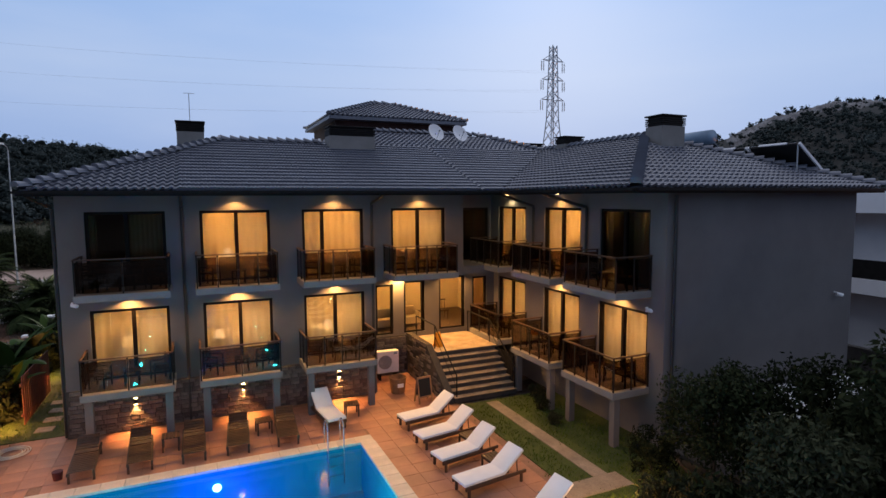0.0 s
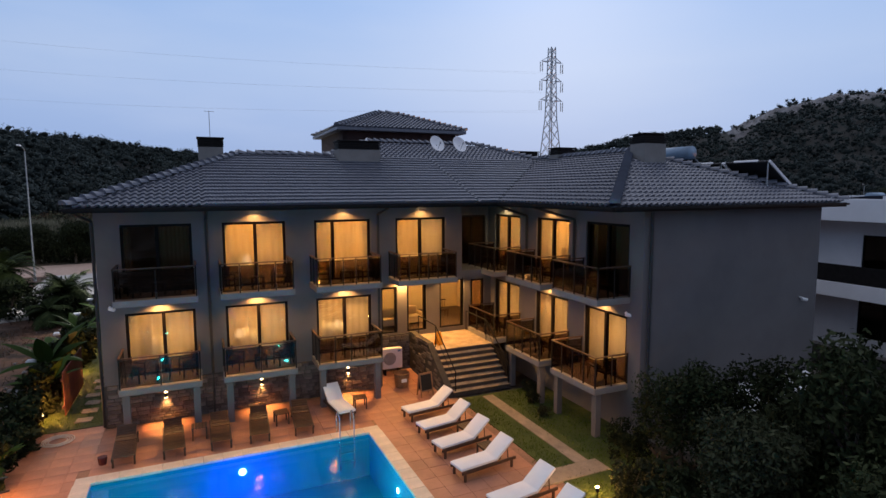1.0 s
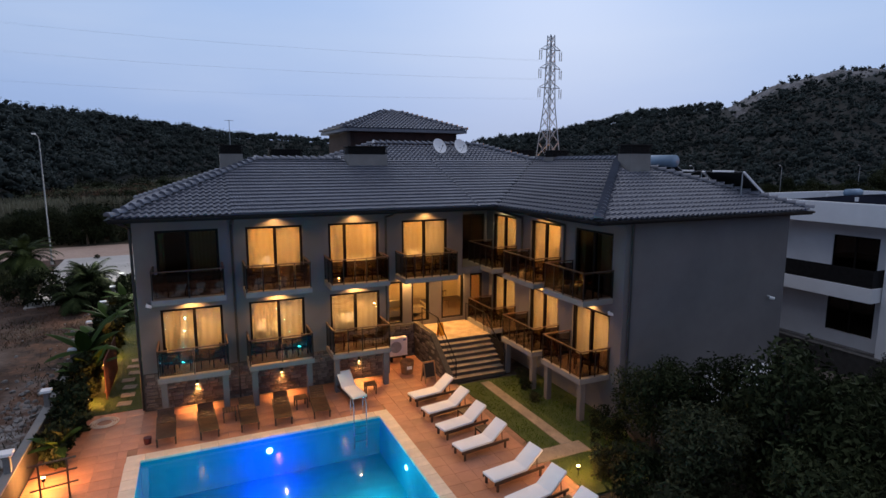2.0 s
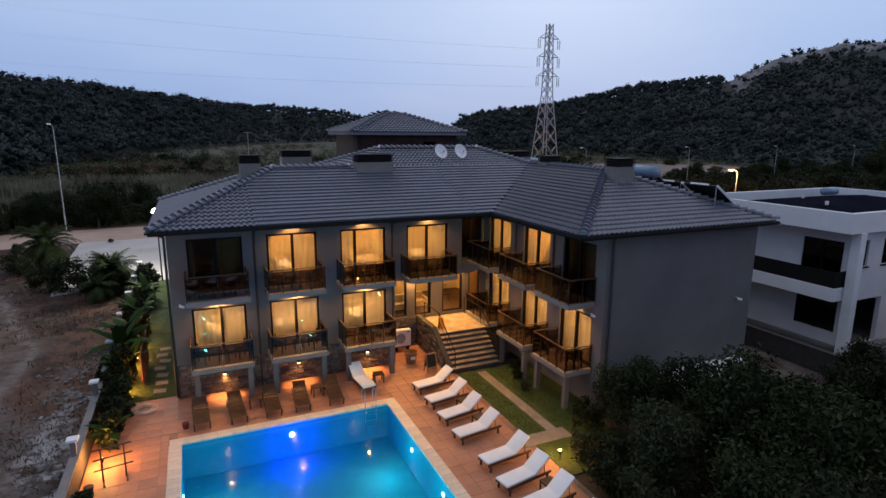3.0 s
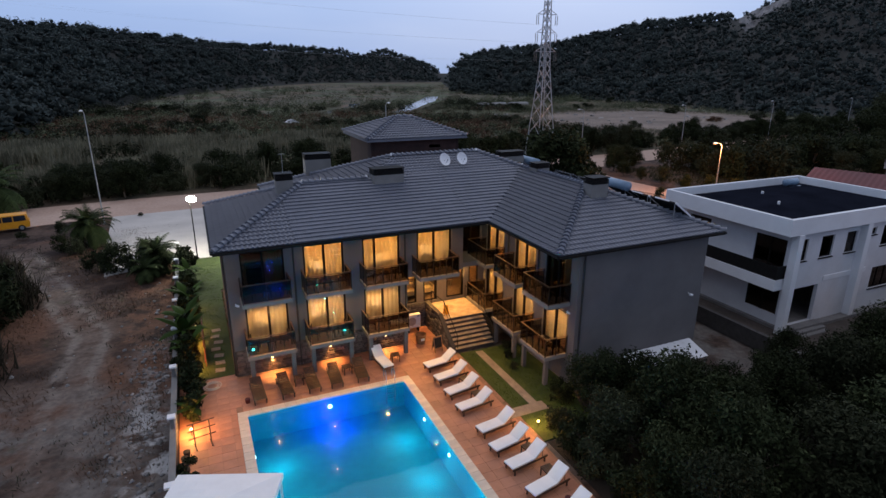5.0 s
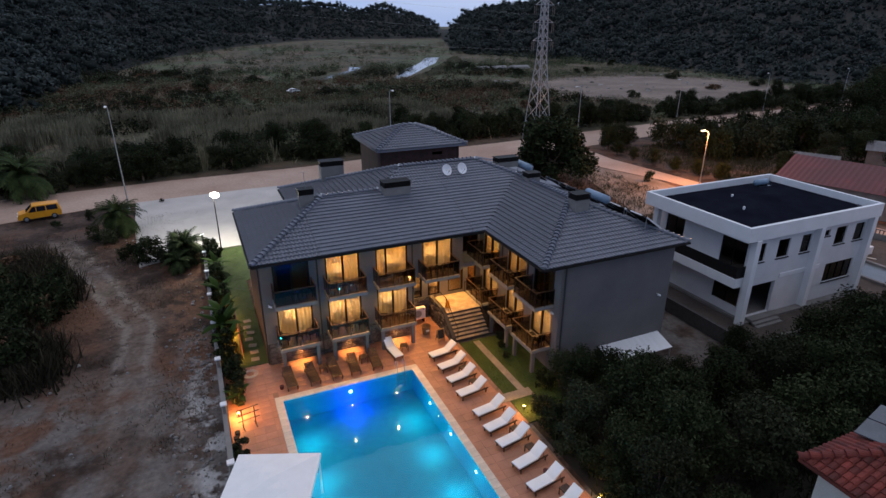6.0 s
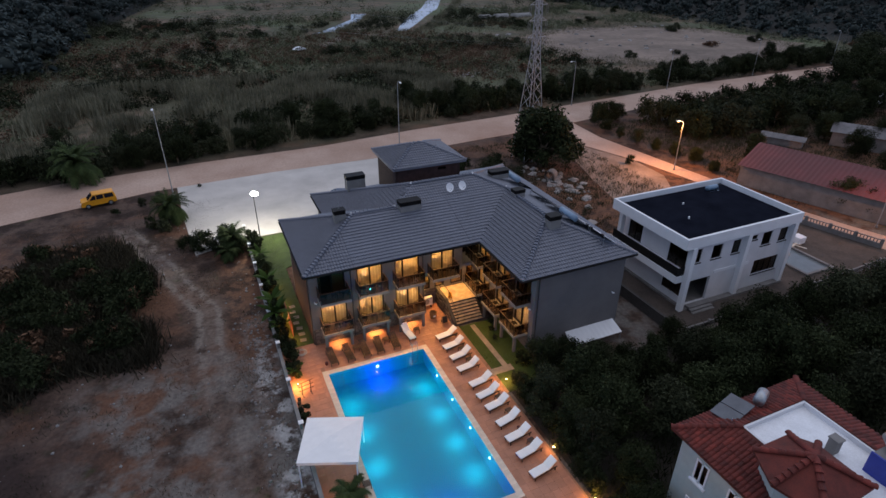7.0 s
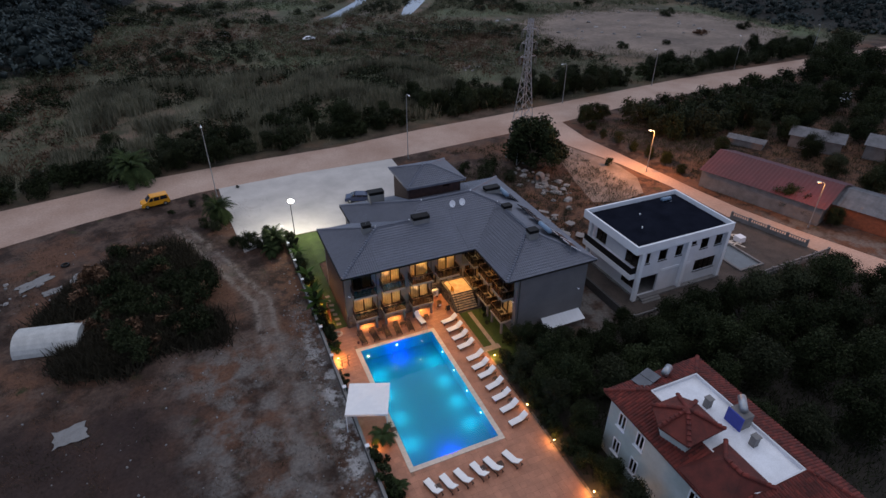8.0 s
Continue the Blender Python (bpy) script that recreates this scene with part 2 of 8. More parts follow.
def earth():
    """Dry earth: brown base, russet grass patches, two pale wheel tracks over the lot, greener ground past the road."""
    m = bpy.data.materials.new("dry_earth")
    m.use_nodes = True
    n, l = m.node_tree.nodes, m.node_tree.links
    b = n["Principled BSDF"]
    inputs(b, Roughness=0.95)
    b.inputs["Specular IOR Level"].default_value = 0.2
    tc = n.new("ShaderNodeTexCoord")

    def nz(scale, detail=6.0):
        t = n.new("ShaderNodeTexNoise")
        inputs(t, Scale=scale, Detail=detail, Roughness=0.65)
        l.new(tc.outputs["Object"], t.inputs["Vector"])
        return t.outputs["Fac"]

    def ramp(src, lo, hi):
        r = n.new("ShaderNodeMapRange")
        r.interpolation_type = "SMOOTHSTEP"
        inputs(r, From_Min=lo, From_Max=hi)
        l.new(src, r.inputs["Value"])
        return r.outputs["Result"]

    def calc(op, a, b_):
        k = n.new("ShaderNodeMath")
        k.operation = op
        for i, v in enumerate((a, b_)):
            if isinstance(v, (int, float)):
                k.inputs[i].default_value = v
            else:
                l.new(v, k.inputs[i])
        return k.outputs[0]

    def blend(fac, a, c):
        k = n.new("ShaderNodeMix")
        k.data_type = "RGBA"
        l.new(fac, k.inputs["Factor"])
        for nm, v in (("A", a), ("B", c)):
            if isinstance(v, tuple):
                k.inputs[nm].default_value = (*v, 1)
            else:
                l.new(v, k.inputs[nm])
        return k.outputs["Result"]
    sep = n.new("ShaderNodeSeparateXYZ")
    l.new(tc.outputs["Object"], sep.inputs[0])
    x, y = sep.outputs["X"], sep.outputs["Y"]
    fine = nz(3.0)
    col = blend(ramp(nz(0.25), 0.41, 0.60), (0.034, 0.022, 0.017), (0.098, 0.066, 0.052))
    col = blend(ramp(nz(0.10), 0.46, 0.62), col, (0.12, 0.062, 0.040))
    col = blend(ramp(nz(0.33), 0.60, 0.70), col, (0.045, 0.042, 0.02))
    late = calc("MAXIMUM", calc("SUBTRACT", y, 13.0), 0.0)
    wander = calc("MULTIPLY", calc("SUBTRACT", nz(0.09, 3.0), 0.5), 2.6)
    # trodden grey dust over the open middle of the lot
    open_ = calc("MULTIPLY", ramp(calc("ADD", x, calc("MULTIPLY", wander, 2.0)), -30.0, -24.0), calc("SUBTRACT", 1.0, ramp(y, 3.0, 9.0)))
    dust = calc("MULTIPLY", open_, ramp(nz(0.30, 9.0), 0.42, 0.60))
    col = blend(calc("MULTIPLY", dust, 0.85), col, (0.150, 0.138, 0.128))
    # russet strip between the track and the wall
    strip = calc("MULTIPLY", calc("MULTIPLY", ramp(calc("ADD", x, wander), -16.4, -15.2), calc("MULTIPLY", ramp(y, 1.0, 6.0), calc("SUBTRACT", 1.0, ramp(y, 24.0, 30.0)))), ramp(nz(0.5, 8.0), 0.40, 0.58))
    col = blend(calc("MULTIPLY", strip, 0.8), col, (0.15, 0.075, 0.045))
    bend = calc("ADD", calc("ADD", x, calc("MULTIPLY", late, 0.37)), wander)
    wide = calc("ABSOLUTE", calc("ADD", bend, 17.4), 0.0)
    fade = calc("ADD", 0.35, calc("MULTIPLY", ramp(y, -4.0, 8.0), 0.65))
    track = calc("MULTIPLY", calc("MULTIPLY", calc("SUBTRACT", 1.0, ramp(wide, 0.8, 2.0)), calc("SUBTRACT", 1.0, ramp(y, 33, 39))), fade)
    rut = calc("SUBTRACT", 1.0, ramp(calc("ABSOLUTE", calc("SUBTRACT", wide, 0.85), 0.0), 0.1, 0.55))
    worn = ramp(nz(0.8, 8.0), 0.34, 0.56)
    col = blend(calc("MULTIPLY", calc("MULTIPLY", track, worn), calc("ADD", 0.45, calc("MULTIPLY", rut, 0.5))), col, (0.185, 0.155, 0.135))
    # pale broken mortar at the foot of the garden wall
    edge = calc("MULTIPLY", calc("MULTIPLY", ramp(calc("ADD", x, wander), -15.2, -13.6), calc("SUBTRACT", 1.0, ramp(x, -12.3, -12.0))), ramp(nz(0.45, 9.0), 0.47, 0.56))
    col = blend(calc("MULTIPLY", edge, calc("SUBTRACT", 1.0, ramp(y, -2.0, 14.0))), col, (0.36, 0.355, 0.35))
    # darker brown towards the south-west of the lot, with a ragged edge
    dark_sw = calc("MULTIPLY", calc("SUBTRACT", 1.0, ramp(calc("ADD", x, calc("MULTIPLY", nz(0.09), 16.0)), -24.0, -14.0)), calc("SUBTRACT", 1.0, ramp(calc("ADD", y, calc("MULTIPLY", nz(0.13), 14.0)), 4.0, 14.0)))
    col = blend(calc("MULTIPLY", dark_sw, 0.85), col, (0.034, 0.022, 0.020))
    far = ramp(calc("ADD", y, calc("MULTIPLY", x, -0.12)), 54, 70)
    field = blend(ramp(nz(0.035), 0.42, 0.6), (0.085, 0.084, 0.054), (0.155, 0.112, 0.08))
    field = blend(ramp(nz(0.15), 0.5, 0.62), field, (0.06, 0.058, 0.036))
    field = blend(ramp(nz(0.012, 3.0), 0.5, 0.62), field, (0.105, 0.125, 0.07))
    col = blend(far, col, field)
    hsv = n.new("ShaderNodeHueSaturation")
    l.new(col, hsv.inputs["Color"])
    mr = n.new("ShaderNodeMapRange")
    inputs(mr, From_Min=0.25, From_Max=0.75, To_Min=0.65, To_Max=1.35)
    l.new(fine, mr.inputs["Value"])
    l.new(mr.outputs["Result"], hsv.inputs["Value"])
    l.new(hsv.outputs["Color"], b.inputs["Base Color"])
    bp = n.new("ShaderNodeBump")
    inputs(bp, Strength=0.6, Distance=0.12)
    l.new(nz(1.2, 9.0), bp.inputs["Height"])
    l.new(bp.outputs["Normal"], b.inputs["Normal"])
    return m


M_DIRT = earth()
M_LAWN = mat("lawn_turf", (0.050, 0.078, 0.012), 0.9, 0.35, 0.6, 20, 0.5)
M_REDTILE = mat("red_clay_roof", (0.115, 0.019, 0.012), 0.8, 0.45, 1.0, 18, 0.3, piece=0.25)
M_REDSHEET = mat("red_sheet_roof", (0.085, 0.013, 0.017), 0.6, 0.25, 0.3, 12, 0.1)
M_MINT = mat("pale_mint_render", (0.42, 0.47, 0.46), 0.85, 0.2, 0.5, 20, 0.1)
M_STEEL = mat("galvanised_steel", (0.42, 0.44, 0.46), 0.45, 0.2, 3, 30, 0.05, metal=0.7)
M_CHROME = mat("polished_steel", (0.75, 0.76, 0.78), 0.15, 0.05, 3, 30, 0.0, metal=1.0)
M_BARK = mat("grey_brown_bark", (0.12, 0.09, 0.065), 0.95, 0.4, 3, 20, 0.6)
M_ROCK = mat("limestone_rock", (0.19, 0.185, 0.19), 0.9, 0.55, 0.05, 0.35, 0.7)
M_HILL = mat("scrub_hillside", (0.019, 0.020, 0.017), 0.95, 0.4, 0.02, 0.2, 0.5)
M_SOLAR = mat("solar_collector", (0.012, 0.014, 0.022), 0.15, 0.2, 2, 30, 0.0)
M_TANK = mat("blue_grey_tank", (0.20, 0.30, 0.42), 0.35, 0.15, 2, 30, 0.0)
M_YELLOW = mat("yellow_paint", (0.80, 0.34, 0.015), 0.4, 0.1, 2, 30, 0.0)
M_BLACK = mat("black_rubber", (0.015, 0.015, 0.015), 0.8, 0.3, 4, 40, 0.1)
M_BLUE = mat("blue_plastic", (0.03, 0.05, 0.35), 0.5, 0.2, 2, 30, 0.05)
M_WICKER = mat("wicker", (0.30, 0.17, 0.08), 0.7, 0.35, 6, 80, 0.4)
M_GLASS = glass("window_glass", (0.93, 0.92, 0.90))
M_SMOKED = glass("smoked_glass", (0.54, 0.46, 0.40))
M_WATER = glass("pool_water", (0.62, 0.92, 0.98), 0.03)
M_CURTAIN = sheer("cream_curtain", (0.80, 0.72, 0.54))
M_VOILE = sheer("cream_voile", (0.86, 0.79, 0.62), 0.66)
M_GLOW = glow("warm_lamp_glass", (1.0, 0.66, 0.28), 30)
M_GLOWW = glow("white_lamp_glass", (1.0, 0.95, 0.82), 60)
M_GLOWB = glow("blue_pool_lamp", (0.12, 0.16, 1.0), 25)
M_GLOWC = glow("cool_pool_lamp", (0.75, 0.95, 1.0), 6)
M_GLOWO = glow("sodium_lamp_glass", (1.0, 0.42, 0.12), 10)
M_LEAF = leafy("garden_leaf", (0.011, 0.016, 0.007), (0.038, 0.047, 0.022), 0.5)
M_LEAF2 = leafy("olive_leaf", (0.018, 0.023, 0.012), (0.048, 0.054, 0.030))
# far pines: paled and blued, the distance haze is in this colour
M_HAZYPINE = leafy("hazy_pine_needles", (0.058, 0.076, 0.074), (0.086, 0.104, 0.098), 0.045)
# darker copy of the pine tone: shade inside the crowns as colour
M_PINESHADE = leafy("pine_inner_shade", (0.024, 0.031, 0.029), (0.036, 0.045, 0.041), 0.045)
M_BRUSH = leafy("pale_brush", (0.045, 0.056, 0.032), (0.115, 0.125, 0.075), 0.05)
M_DARKGROUND = mat("dark_garden_ground", (0.030, 0.025, 0.019), 0.95, 0.4, 0.6, 8, 0.5)
M_REED = leafy("dry_reed", (0.085, 0.085, 0.055), (0.20, 0.18, 0.125), 0.12)
M_RUSSET = leafy("russet_scrub", (0.07, 0.040, 0.026), (0.17, 0.10, 0.062), 0.2)
M_PALM = leafy("palm_leaf", (0.018, 0.030, 0.012), (0.05, 0.068, 0.025))
M_LAWNB = leafy("lawn_blade", (0.034, 0.064, 0.008), (0.085, 0.125, 0.018))
M_BANANA = leafy("banana_leaf", (0.03, 0.06, 0.012), (0.065, 0.105, 0.025))
M_REDWOOD = mat("red_brown_wood", (0.16, 0.045, 0.03), 0.6, 0.3, 3, 40, 0.15, piece=0.2)
M_TWIG = leafy("dry_twig", (0.018, 0.017, 0.012), (0.05, 0.043, 0.030))
M_PATH = mat("worn_path_stone", (0.30, 0.245, 0.19), 0.8, 0.3, 1.5, 20, 0.2)
M_TREAD = mat("tan_stone_tread", (0.46, 0.35, 0.24), 0.75, 0.4, 1.8, 25, 0.2, piece=0.1)

# ---- ground, road, deck and pool ----
bm = B()
N = 90
half = 2600.0
axis = [math.copysign(abs(i / (N / 2)) ** 3 * half, i) for i in range(-N // 2, N // 2 + 1)]
# the sheet is left open over the pool basin
xs = sorted(axis + [-8.9, -0.44])
ys = sorted(axis + [-16.55, -0.44])
grid = [[bm.verts.new((x, y, -0.06)) for x in xs] for y in ys]
for j in range(len(ys) - 1):
    for i in range(len(xs) - 1):
        if -8.95 < (xs[i] + xs[i + 1]) / 2 < -0.4 and -16.6 < (ys[j] + ys[j + 1]) / 2 < -0.4:
            continue
        bm.faces.new((grid[j][i], grid[j][i + 1], grid[j + 1][i + 1], grid[j + 1][i]))
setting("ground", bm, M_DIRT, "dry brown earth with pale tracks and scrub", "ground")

bm = B()
near = [(-120, 21), (-80, 31), (-49.5, 40.1), (-39.3, 43.6), (-22.8, 48.0), (-6.2, 49.2), (11.3, 49.2), (36.6, 52.0), (54.9, 54.2), (77.3, 58.2), (114.5, 61.4), (160, 64.5), (240, 68)]
far = [(-120, 36), (-80, 46), (-51.8, 53.0), (-36.0, 56.3), (-17.3, 58.2), (4.2, 59.0), (22.5, 61.9), (42.7, 63.8), (63.2, 66.5), (104.4, 71.7), (161.3, 74.5), (240, 79)]
poly(bm, near + far[::-1], -0.05, 0.0)
setting("road", bm, M_ROAD, "wide dusty unmarked road with pale verges", "road")
bm = B()
poly(bm, [(46.5, 53.2), (46.8, 42.6), (50.8, 30.0), (52.6, 18.6), (53.1, 5.3), (54.5, -4), (57, -13), (62, -24), (67, -22), (62, -8), (59.0, 0.6), (57, 8), (55.8, 16.2), (54.6, 28.7), (53, 44.0), (54, 54.0)], -0.05, 0.004)
setting("side_street", bm, M_ROAD, "narrow dusty lane lit orange by street lamps", "road")
bm = B()
poly(bm, [(-19.5, 48.2), (-19.0, 37), (-18.0, 25.5), (-12.4, 27.6), (-5.8, 27.6), (-5.6, 20), (1, 20), (11, 21), (12, 49.1), (-6.2, 49.2)], -0.05, 0.012)
setting("parking_lot", bm, M_PARK, "pale concrete parking lot beside the hotel", "parking lot")
bm = B()
poly(bm, [(-11.9, 4.2), (-9.1, 4.2), (-9.1, 18.5), (-5.9, 20), (-5.9, 27.4), (-11.9, 27.4)], -0.05, 0.02)
setting("lawn_side", bm, M_LAWN, "strip of mown green lawn beside the hotel", "lawn")
bm = B()
poly(bm, [(3.85, -8.2), (6.5, -8.2), (8.0, -4.7), (8.0, 1.2), (3.85, 1.2)], -0.05, 0.015)
setting("lawn_court", bm, M_LAWN, "small green lawn below the balconies", "lawn")
bm = B()
box(bm, 4.85, -5.25, -0.02, 5.33, 1.0, 0.035, 0.008)
box(bm, 3.0, -6.0, -0.02, 5.6, -5.25, 0.035, 0.008)
setting("garden_path", bm, M_PATH, "pale stone path across the small lawn", "path")

# dark sheet laid over the earth below the garden trees
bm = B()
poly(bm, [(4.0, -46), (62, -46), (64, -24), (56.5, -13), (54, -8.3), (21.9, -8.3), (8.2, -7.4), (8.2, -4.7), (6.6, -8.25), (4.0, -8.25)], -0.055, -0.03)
setting("garden_ground", bm, M_DARKGROUND, "dark ground sheet below the garden trees", "soil")
bm = B()
poly(bm, [(36.5, 19.0), (41.0, 17.5), (46.5, 18.5), (49.8, 24.0), (50.2, 31.0), (46.5, 42.0), (42.5, 41.0), (40.8, 34.0), (38.5, 27.0)], -0.05, -0.004)
setting("forecourt", bm, mat("trodden_earth", (0.25, 0.19, 0.155), 0.95, 0.4, 0.25, 4, 0.4, col2=(0.13, 0.095, 0.075)), "bare trodden earth beside the lane", "yard")

# pool basin, coping and water
PX0, PX1, PY0, PY1 = -8.9, -0.44, -16.55, -0.44
bm = B()
box(bm, PX0 - 0.2, PY0 - 0.2, -1.75, PX1 + 0.2, PY1 + 0.2, -1.55)
box(bm, PX0 - 0.2, PY0 - 0.2, -1.55, PX0, PY1 + 0.2, -0.05)
box(bm, PX1, PY0 - 0.2, -1.55, PX1 + 0.2, PY1 + 0.2, -0.05)
box(bm, PX0, PY0 - 0.2, -1.55, PX1, PY0, -0.05)
box(bm, PX0, PY1, -1.55, PX1, PY1 + 0.2, -0.05)
setting("pool_basin", bm, M_POOLTILE, "blue mosaic-lined swimming pool basin", "pool")
bm = B()
nx, ny = 40, 70
vs = [[bm.verts.new((PX0 + (PX1 - PX0) * i / nx, PY0 + (PY1 - PY0) * j / ny, -0.10 + 0.006 * noise.noise((i * 0.8, j * 0.8, 0)) + 0.004 * noise.noise((i * 2.1, j * 2.1, 5)))) for i in range(nx + 1)] for j in range(ny + 1)]
for j in range(ny):
    for i in range(nx):
        bm.faces.new((vs[j][i], vs[j][i + 1], vs[j + 1][i + 1], vs[j + 1][i]))
water = tagged(part("pool_water", bm, M_WATER, None, "", True), "clear lit turquoise pool water, slightly rippled", "water", "", "structure")
water.visible_shadow = False

# ---- the hotel ----
FY, EX, SY = 3.9, 7.9, -4.65          # front wall, courtyard wall of the east wing, its end wall
WX, XE, NY = -9.0, 17.0, 17.6         # outer walls
F1, F2, EAVE = 1.78, 4.86, 8.05       # floors and the eave
SLOPE = 0.37
hotel = thing("hotel_building", pose(0, 0, 0), "two-storey grey hotel with dark tiled hip roof and lit rooms", "building")
RECTS = [(-9.53, 17.62, 2.17, 13.5), (6.16, 17.62, -5.18, 13.5), (-5.4, 17.62, 2.17, 18.6)]


def roof_height(x, y):
    """The roof over the plan: hip roofs over three rectangles, the highest of them, and which of their slopes it is."""
    best = (-1.0, None)
    for k, (x0, x1, y0, y1) in enumerate(RECTS):
        d, s = min((x - x0, "W"), (x1 - x, "E"), (y - y0, "S"), (y1 - y, "N"))
        if d > best[0] + 1e-4:
            best = (d, s)
    return (EAVE + SLOPE * best[0], best[1]) if best[0] >= 0 else (None, None)


# walls with openings: cut into piers, sills and heads
def wall_run(axis_, at, thick, a0, a1, z0, z1, holes):
    """A wall along x (axis_ 'x') or y at a fixed place, thickness behind it, with (a, b, z, top) openings."""
    bm = B()
    cuts = sorted({a0, a1, *[h[0] for h in holes], *[h[1] for h in holes]})
    levels = sorted({z0, z1, *[h[2] for h in holes], *[h[3] for h in holes]})
    vs_ = [[bm.verts.new((c, at, z) if axis_ == "x" else (at, c, z)) for c in cuts] for z in levels]
    fs_ = []
    for j in range(len(levels) - 1):
        for i in range(len(cuts) - 1):
            a, z = (cuts[i] + cuts[i + 1]) / 2, (levels[j] + levels[j + 1]) / 2
            if not any(h[0] < a < h[1] and h[2] < z < h[3] for h in holes):
                fs_.append(bm.faces.new((vs_[j][i], vs_[j][i + 1], vs_[j + 1][i + 1], vs_[j + 1][i])))
    grown = bmesh.ops.extrude_face_region(bm, geom=fs_)
    move = (0, thick, 0) if axis_ == "x" else (thick, 0, 0)
    bmesh.ops.translate(bm, vec=move, verts=[g for g in grown["geom"] if isinstance(g, bmesh.types.BMVert)])
    bmesh.ops.delete(bm, geom=[v for v in bm.verts if not v.link_faces], context="VERTS")
    bmesh.ops.recalc_face_normals(bm, faces=bm.faces)
    return bm


FRONT = [-7.05, -3.65, -0.17, 3.3]     # middles of the front windows
COURT = [-2.8, 0.6, 4.3]               # middles of the courtyard windows
HW = 1.17
U = (F2 + 0.02, 7.36)
L = (F1 + 0.02, 4.14)
part("wall", wall_run("x", FY, 0.3, WX, 1.45, 0, 8.0, [(c - HW, c + HW, *U) for c in FRONT[:3]] + [(c - HW, c + HW, *L) for c in FRONT[:3]]), M_PLASTER, hotel)
part("wall", wall_run("x", FY, 0.3, 1.45, 5.3, F2 - 0.35, 8.0, [(FRONT[3] - HW, FRONT[3] + HW, *U)]), M_PLASTER, hotel)
part("wall", wall_run("y", EX, 0.3, SY, 6.2, 0, 8.0, [(c - HW, c + HW, *U) for c in COURT] + [(c - HW, c + HW, *L) for c in COURT]), M_PLASTER, hotel)
part("wall", wall_run("x", SY, 0.3, EX + 0.3, XE, 0, 8.0, []), M_PLASTER, hotel, "plain windowless grey rendered end wall")
part("wall", wall_run("y", WX, 0.3, FY + 0.3, 13.0, 0, 8.0, []), M_BRICK, hotel, "side wall clad in dark brick")
part("wall", wall_run("y", XE - 0.3, 0.3, SY + 0.3, NY, 0, 8.0, []), M_PLASTER, hotel)
part("wall", wall_run("x", 13.0, 0.3, WX, -5.0, 0, 8.0, []), M_PLASTER, hotel)
part("wall", wall_run("y", -5.0, 0.3, 13.3, NY, 0, 8.0, []), M_PLASTER, hotel)
part("wall", wall_run("x", NY, 0.3, -5.0, XE, 0, 8.0, []), M_PLASTER, hotel)
# entrance recess under and beside the fourth room
part("wall", wall_run("x", 5.9, 0.25, 1.15, EX, 0, F2 - 0.35, [(2.05, 2.85, F1, 4.0), (3.35, 4.35, F1, 4.1), (5.05, 6.35, F1, 4.2), (6.75, 7.5, F1, 4.1)]), M_PLASTER, hotel)
part("wall", wall_run("y", 1.15, 0.3, FY + 0.3, 5.9, 0, F2 - 0.35, []), M_PLASTER, hotel)
part("wall", wall_run("x", 6.2, 0.25, 5.0, EX, F2, 8.0, [(6.25, 7.75, F2, 7.3)]), M_PLASTER, hotel)
# dark frame and smoked pane set into the upper passage opening
bm = B()
for b_ in ((6.25, 6.26, F2, 6.33, 6.36, 7.3), (7.67, 6.26, F2, 7.75, 6.36, 7.3), (6.33, 6.26, 7.2, 7.67, 6.36, 7.3), (6.96, 6.26, F2, 7.04, 6.36, 7.2)):
    box(bm, *b_)
pd = part("passage_door", bm, M_FRAME, hotel, "dark framed passage opening with a smoked pane")
bm = B()
box(bm, 6.33, 6.30, F2, 7.67, 6.31, 7.2)
part("pane", bm, M_SMOKED, pd)
part("wall", wall_run("y", 5.0, 0.3, FY + 0.3, 6.2, F2, 8.0, []), M_PLASTER, hotel)
bm = B()
box(bm, 1.45, FY + 0.3, F2 - 0.35, EX, 6.2, F2 - 0.02)
part("recess_soffit", bm, M_PLASTER, hotel)

# inner floors and partitions close the rooms
def inner(name, material, *b_):
    bm = B()
    box(bm, *b_)
    part(name, bm, material, hotel)


for z in (F1 - 0.2, F2 - 0.3):
    inner("inner_floor", M_WOOD, WX + 0.3, FY + 0.3, z, 1.15, 8.6, z + 0.2)
    inner("inner_floor", M_WOOD, EX + 0.3, SY + 0.3, z, 12.6, 6.2, z + 0.2)
inner("inner_floor", M_WOOD, 1.15, 6.15, F1 - 0.2, EX + 0.3, 10.5, F1)
inner("inner_floor", M_WOOD, 1.15, FY + 0.3, F2 - 0.015, 5.0, 8.6, F2 + 0.005)
inner("inner_floor", M_WOOD, 1.15, 6.25, F2 - 0.3, EX + 0.3, 10.5, F2 - 0.02)
for z0, z1 in ((F1, F2 - 0.3), (F2, 7.9)):
    for x in (-5.35, -1.9, 1.3):
        inner("partition", M_PLASTER_IN, x - 0.08, FY + 0.3, z0, x + 0.08, 8.4, z1)
    inner("partition", M_PLASTER_IN, WX + 0.3, 8.4, z0, (1.38 if z0 < 3 else 5.0), 8.55, z1)
    inner("partition", M_PLASTER_IN, 12.3, SY + 0.3, z0, 12.45, 6.3, z1)
    for y in (-1.1, 2.45, 6.25):
        inner("partition", M_PLASTER_IN, EX + 0.3, y - 0.08, z0, 12.3, y + 0.08, z1)
inner("partition", M_PLASTER_IN, 4.85, 6.45, F2, 5.0, 8.4, 7.9)
inner("partition", M_PLASTER_IN, 1.15, 10.4, F1, EX + 0.3, 10.55, F2 - 0.3)
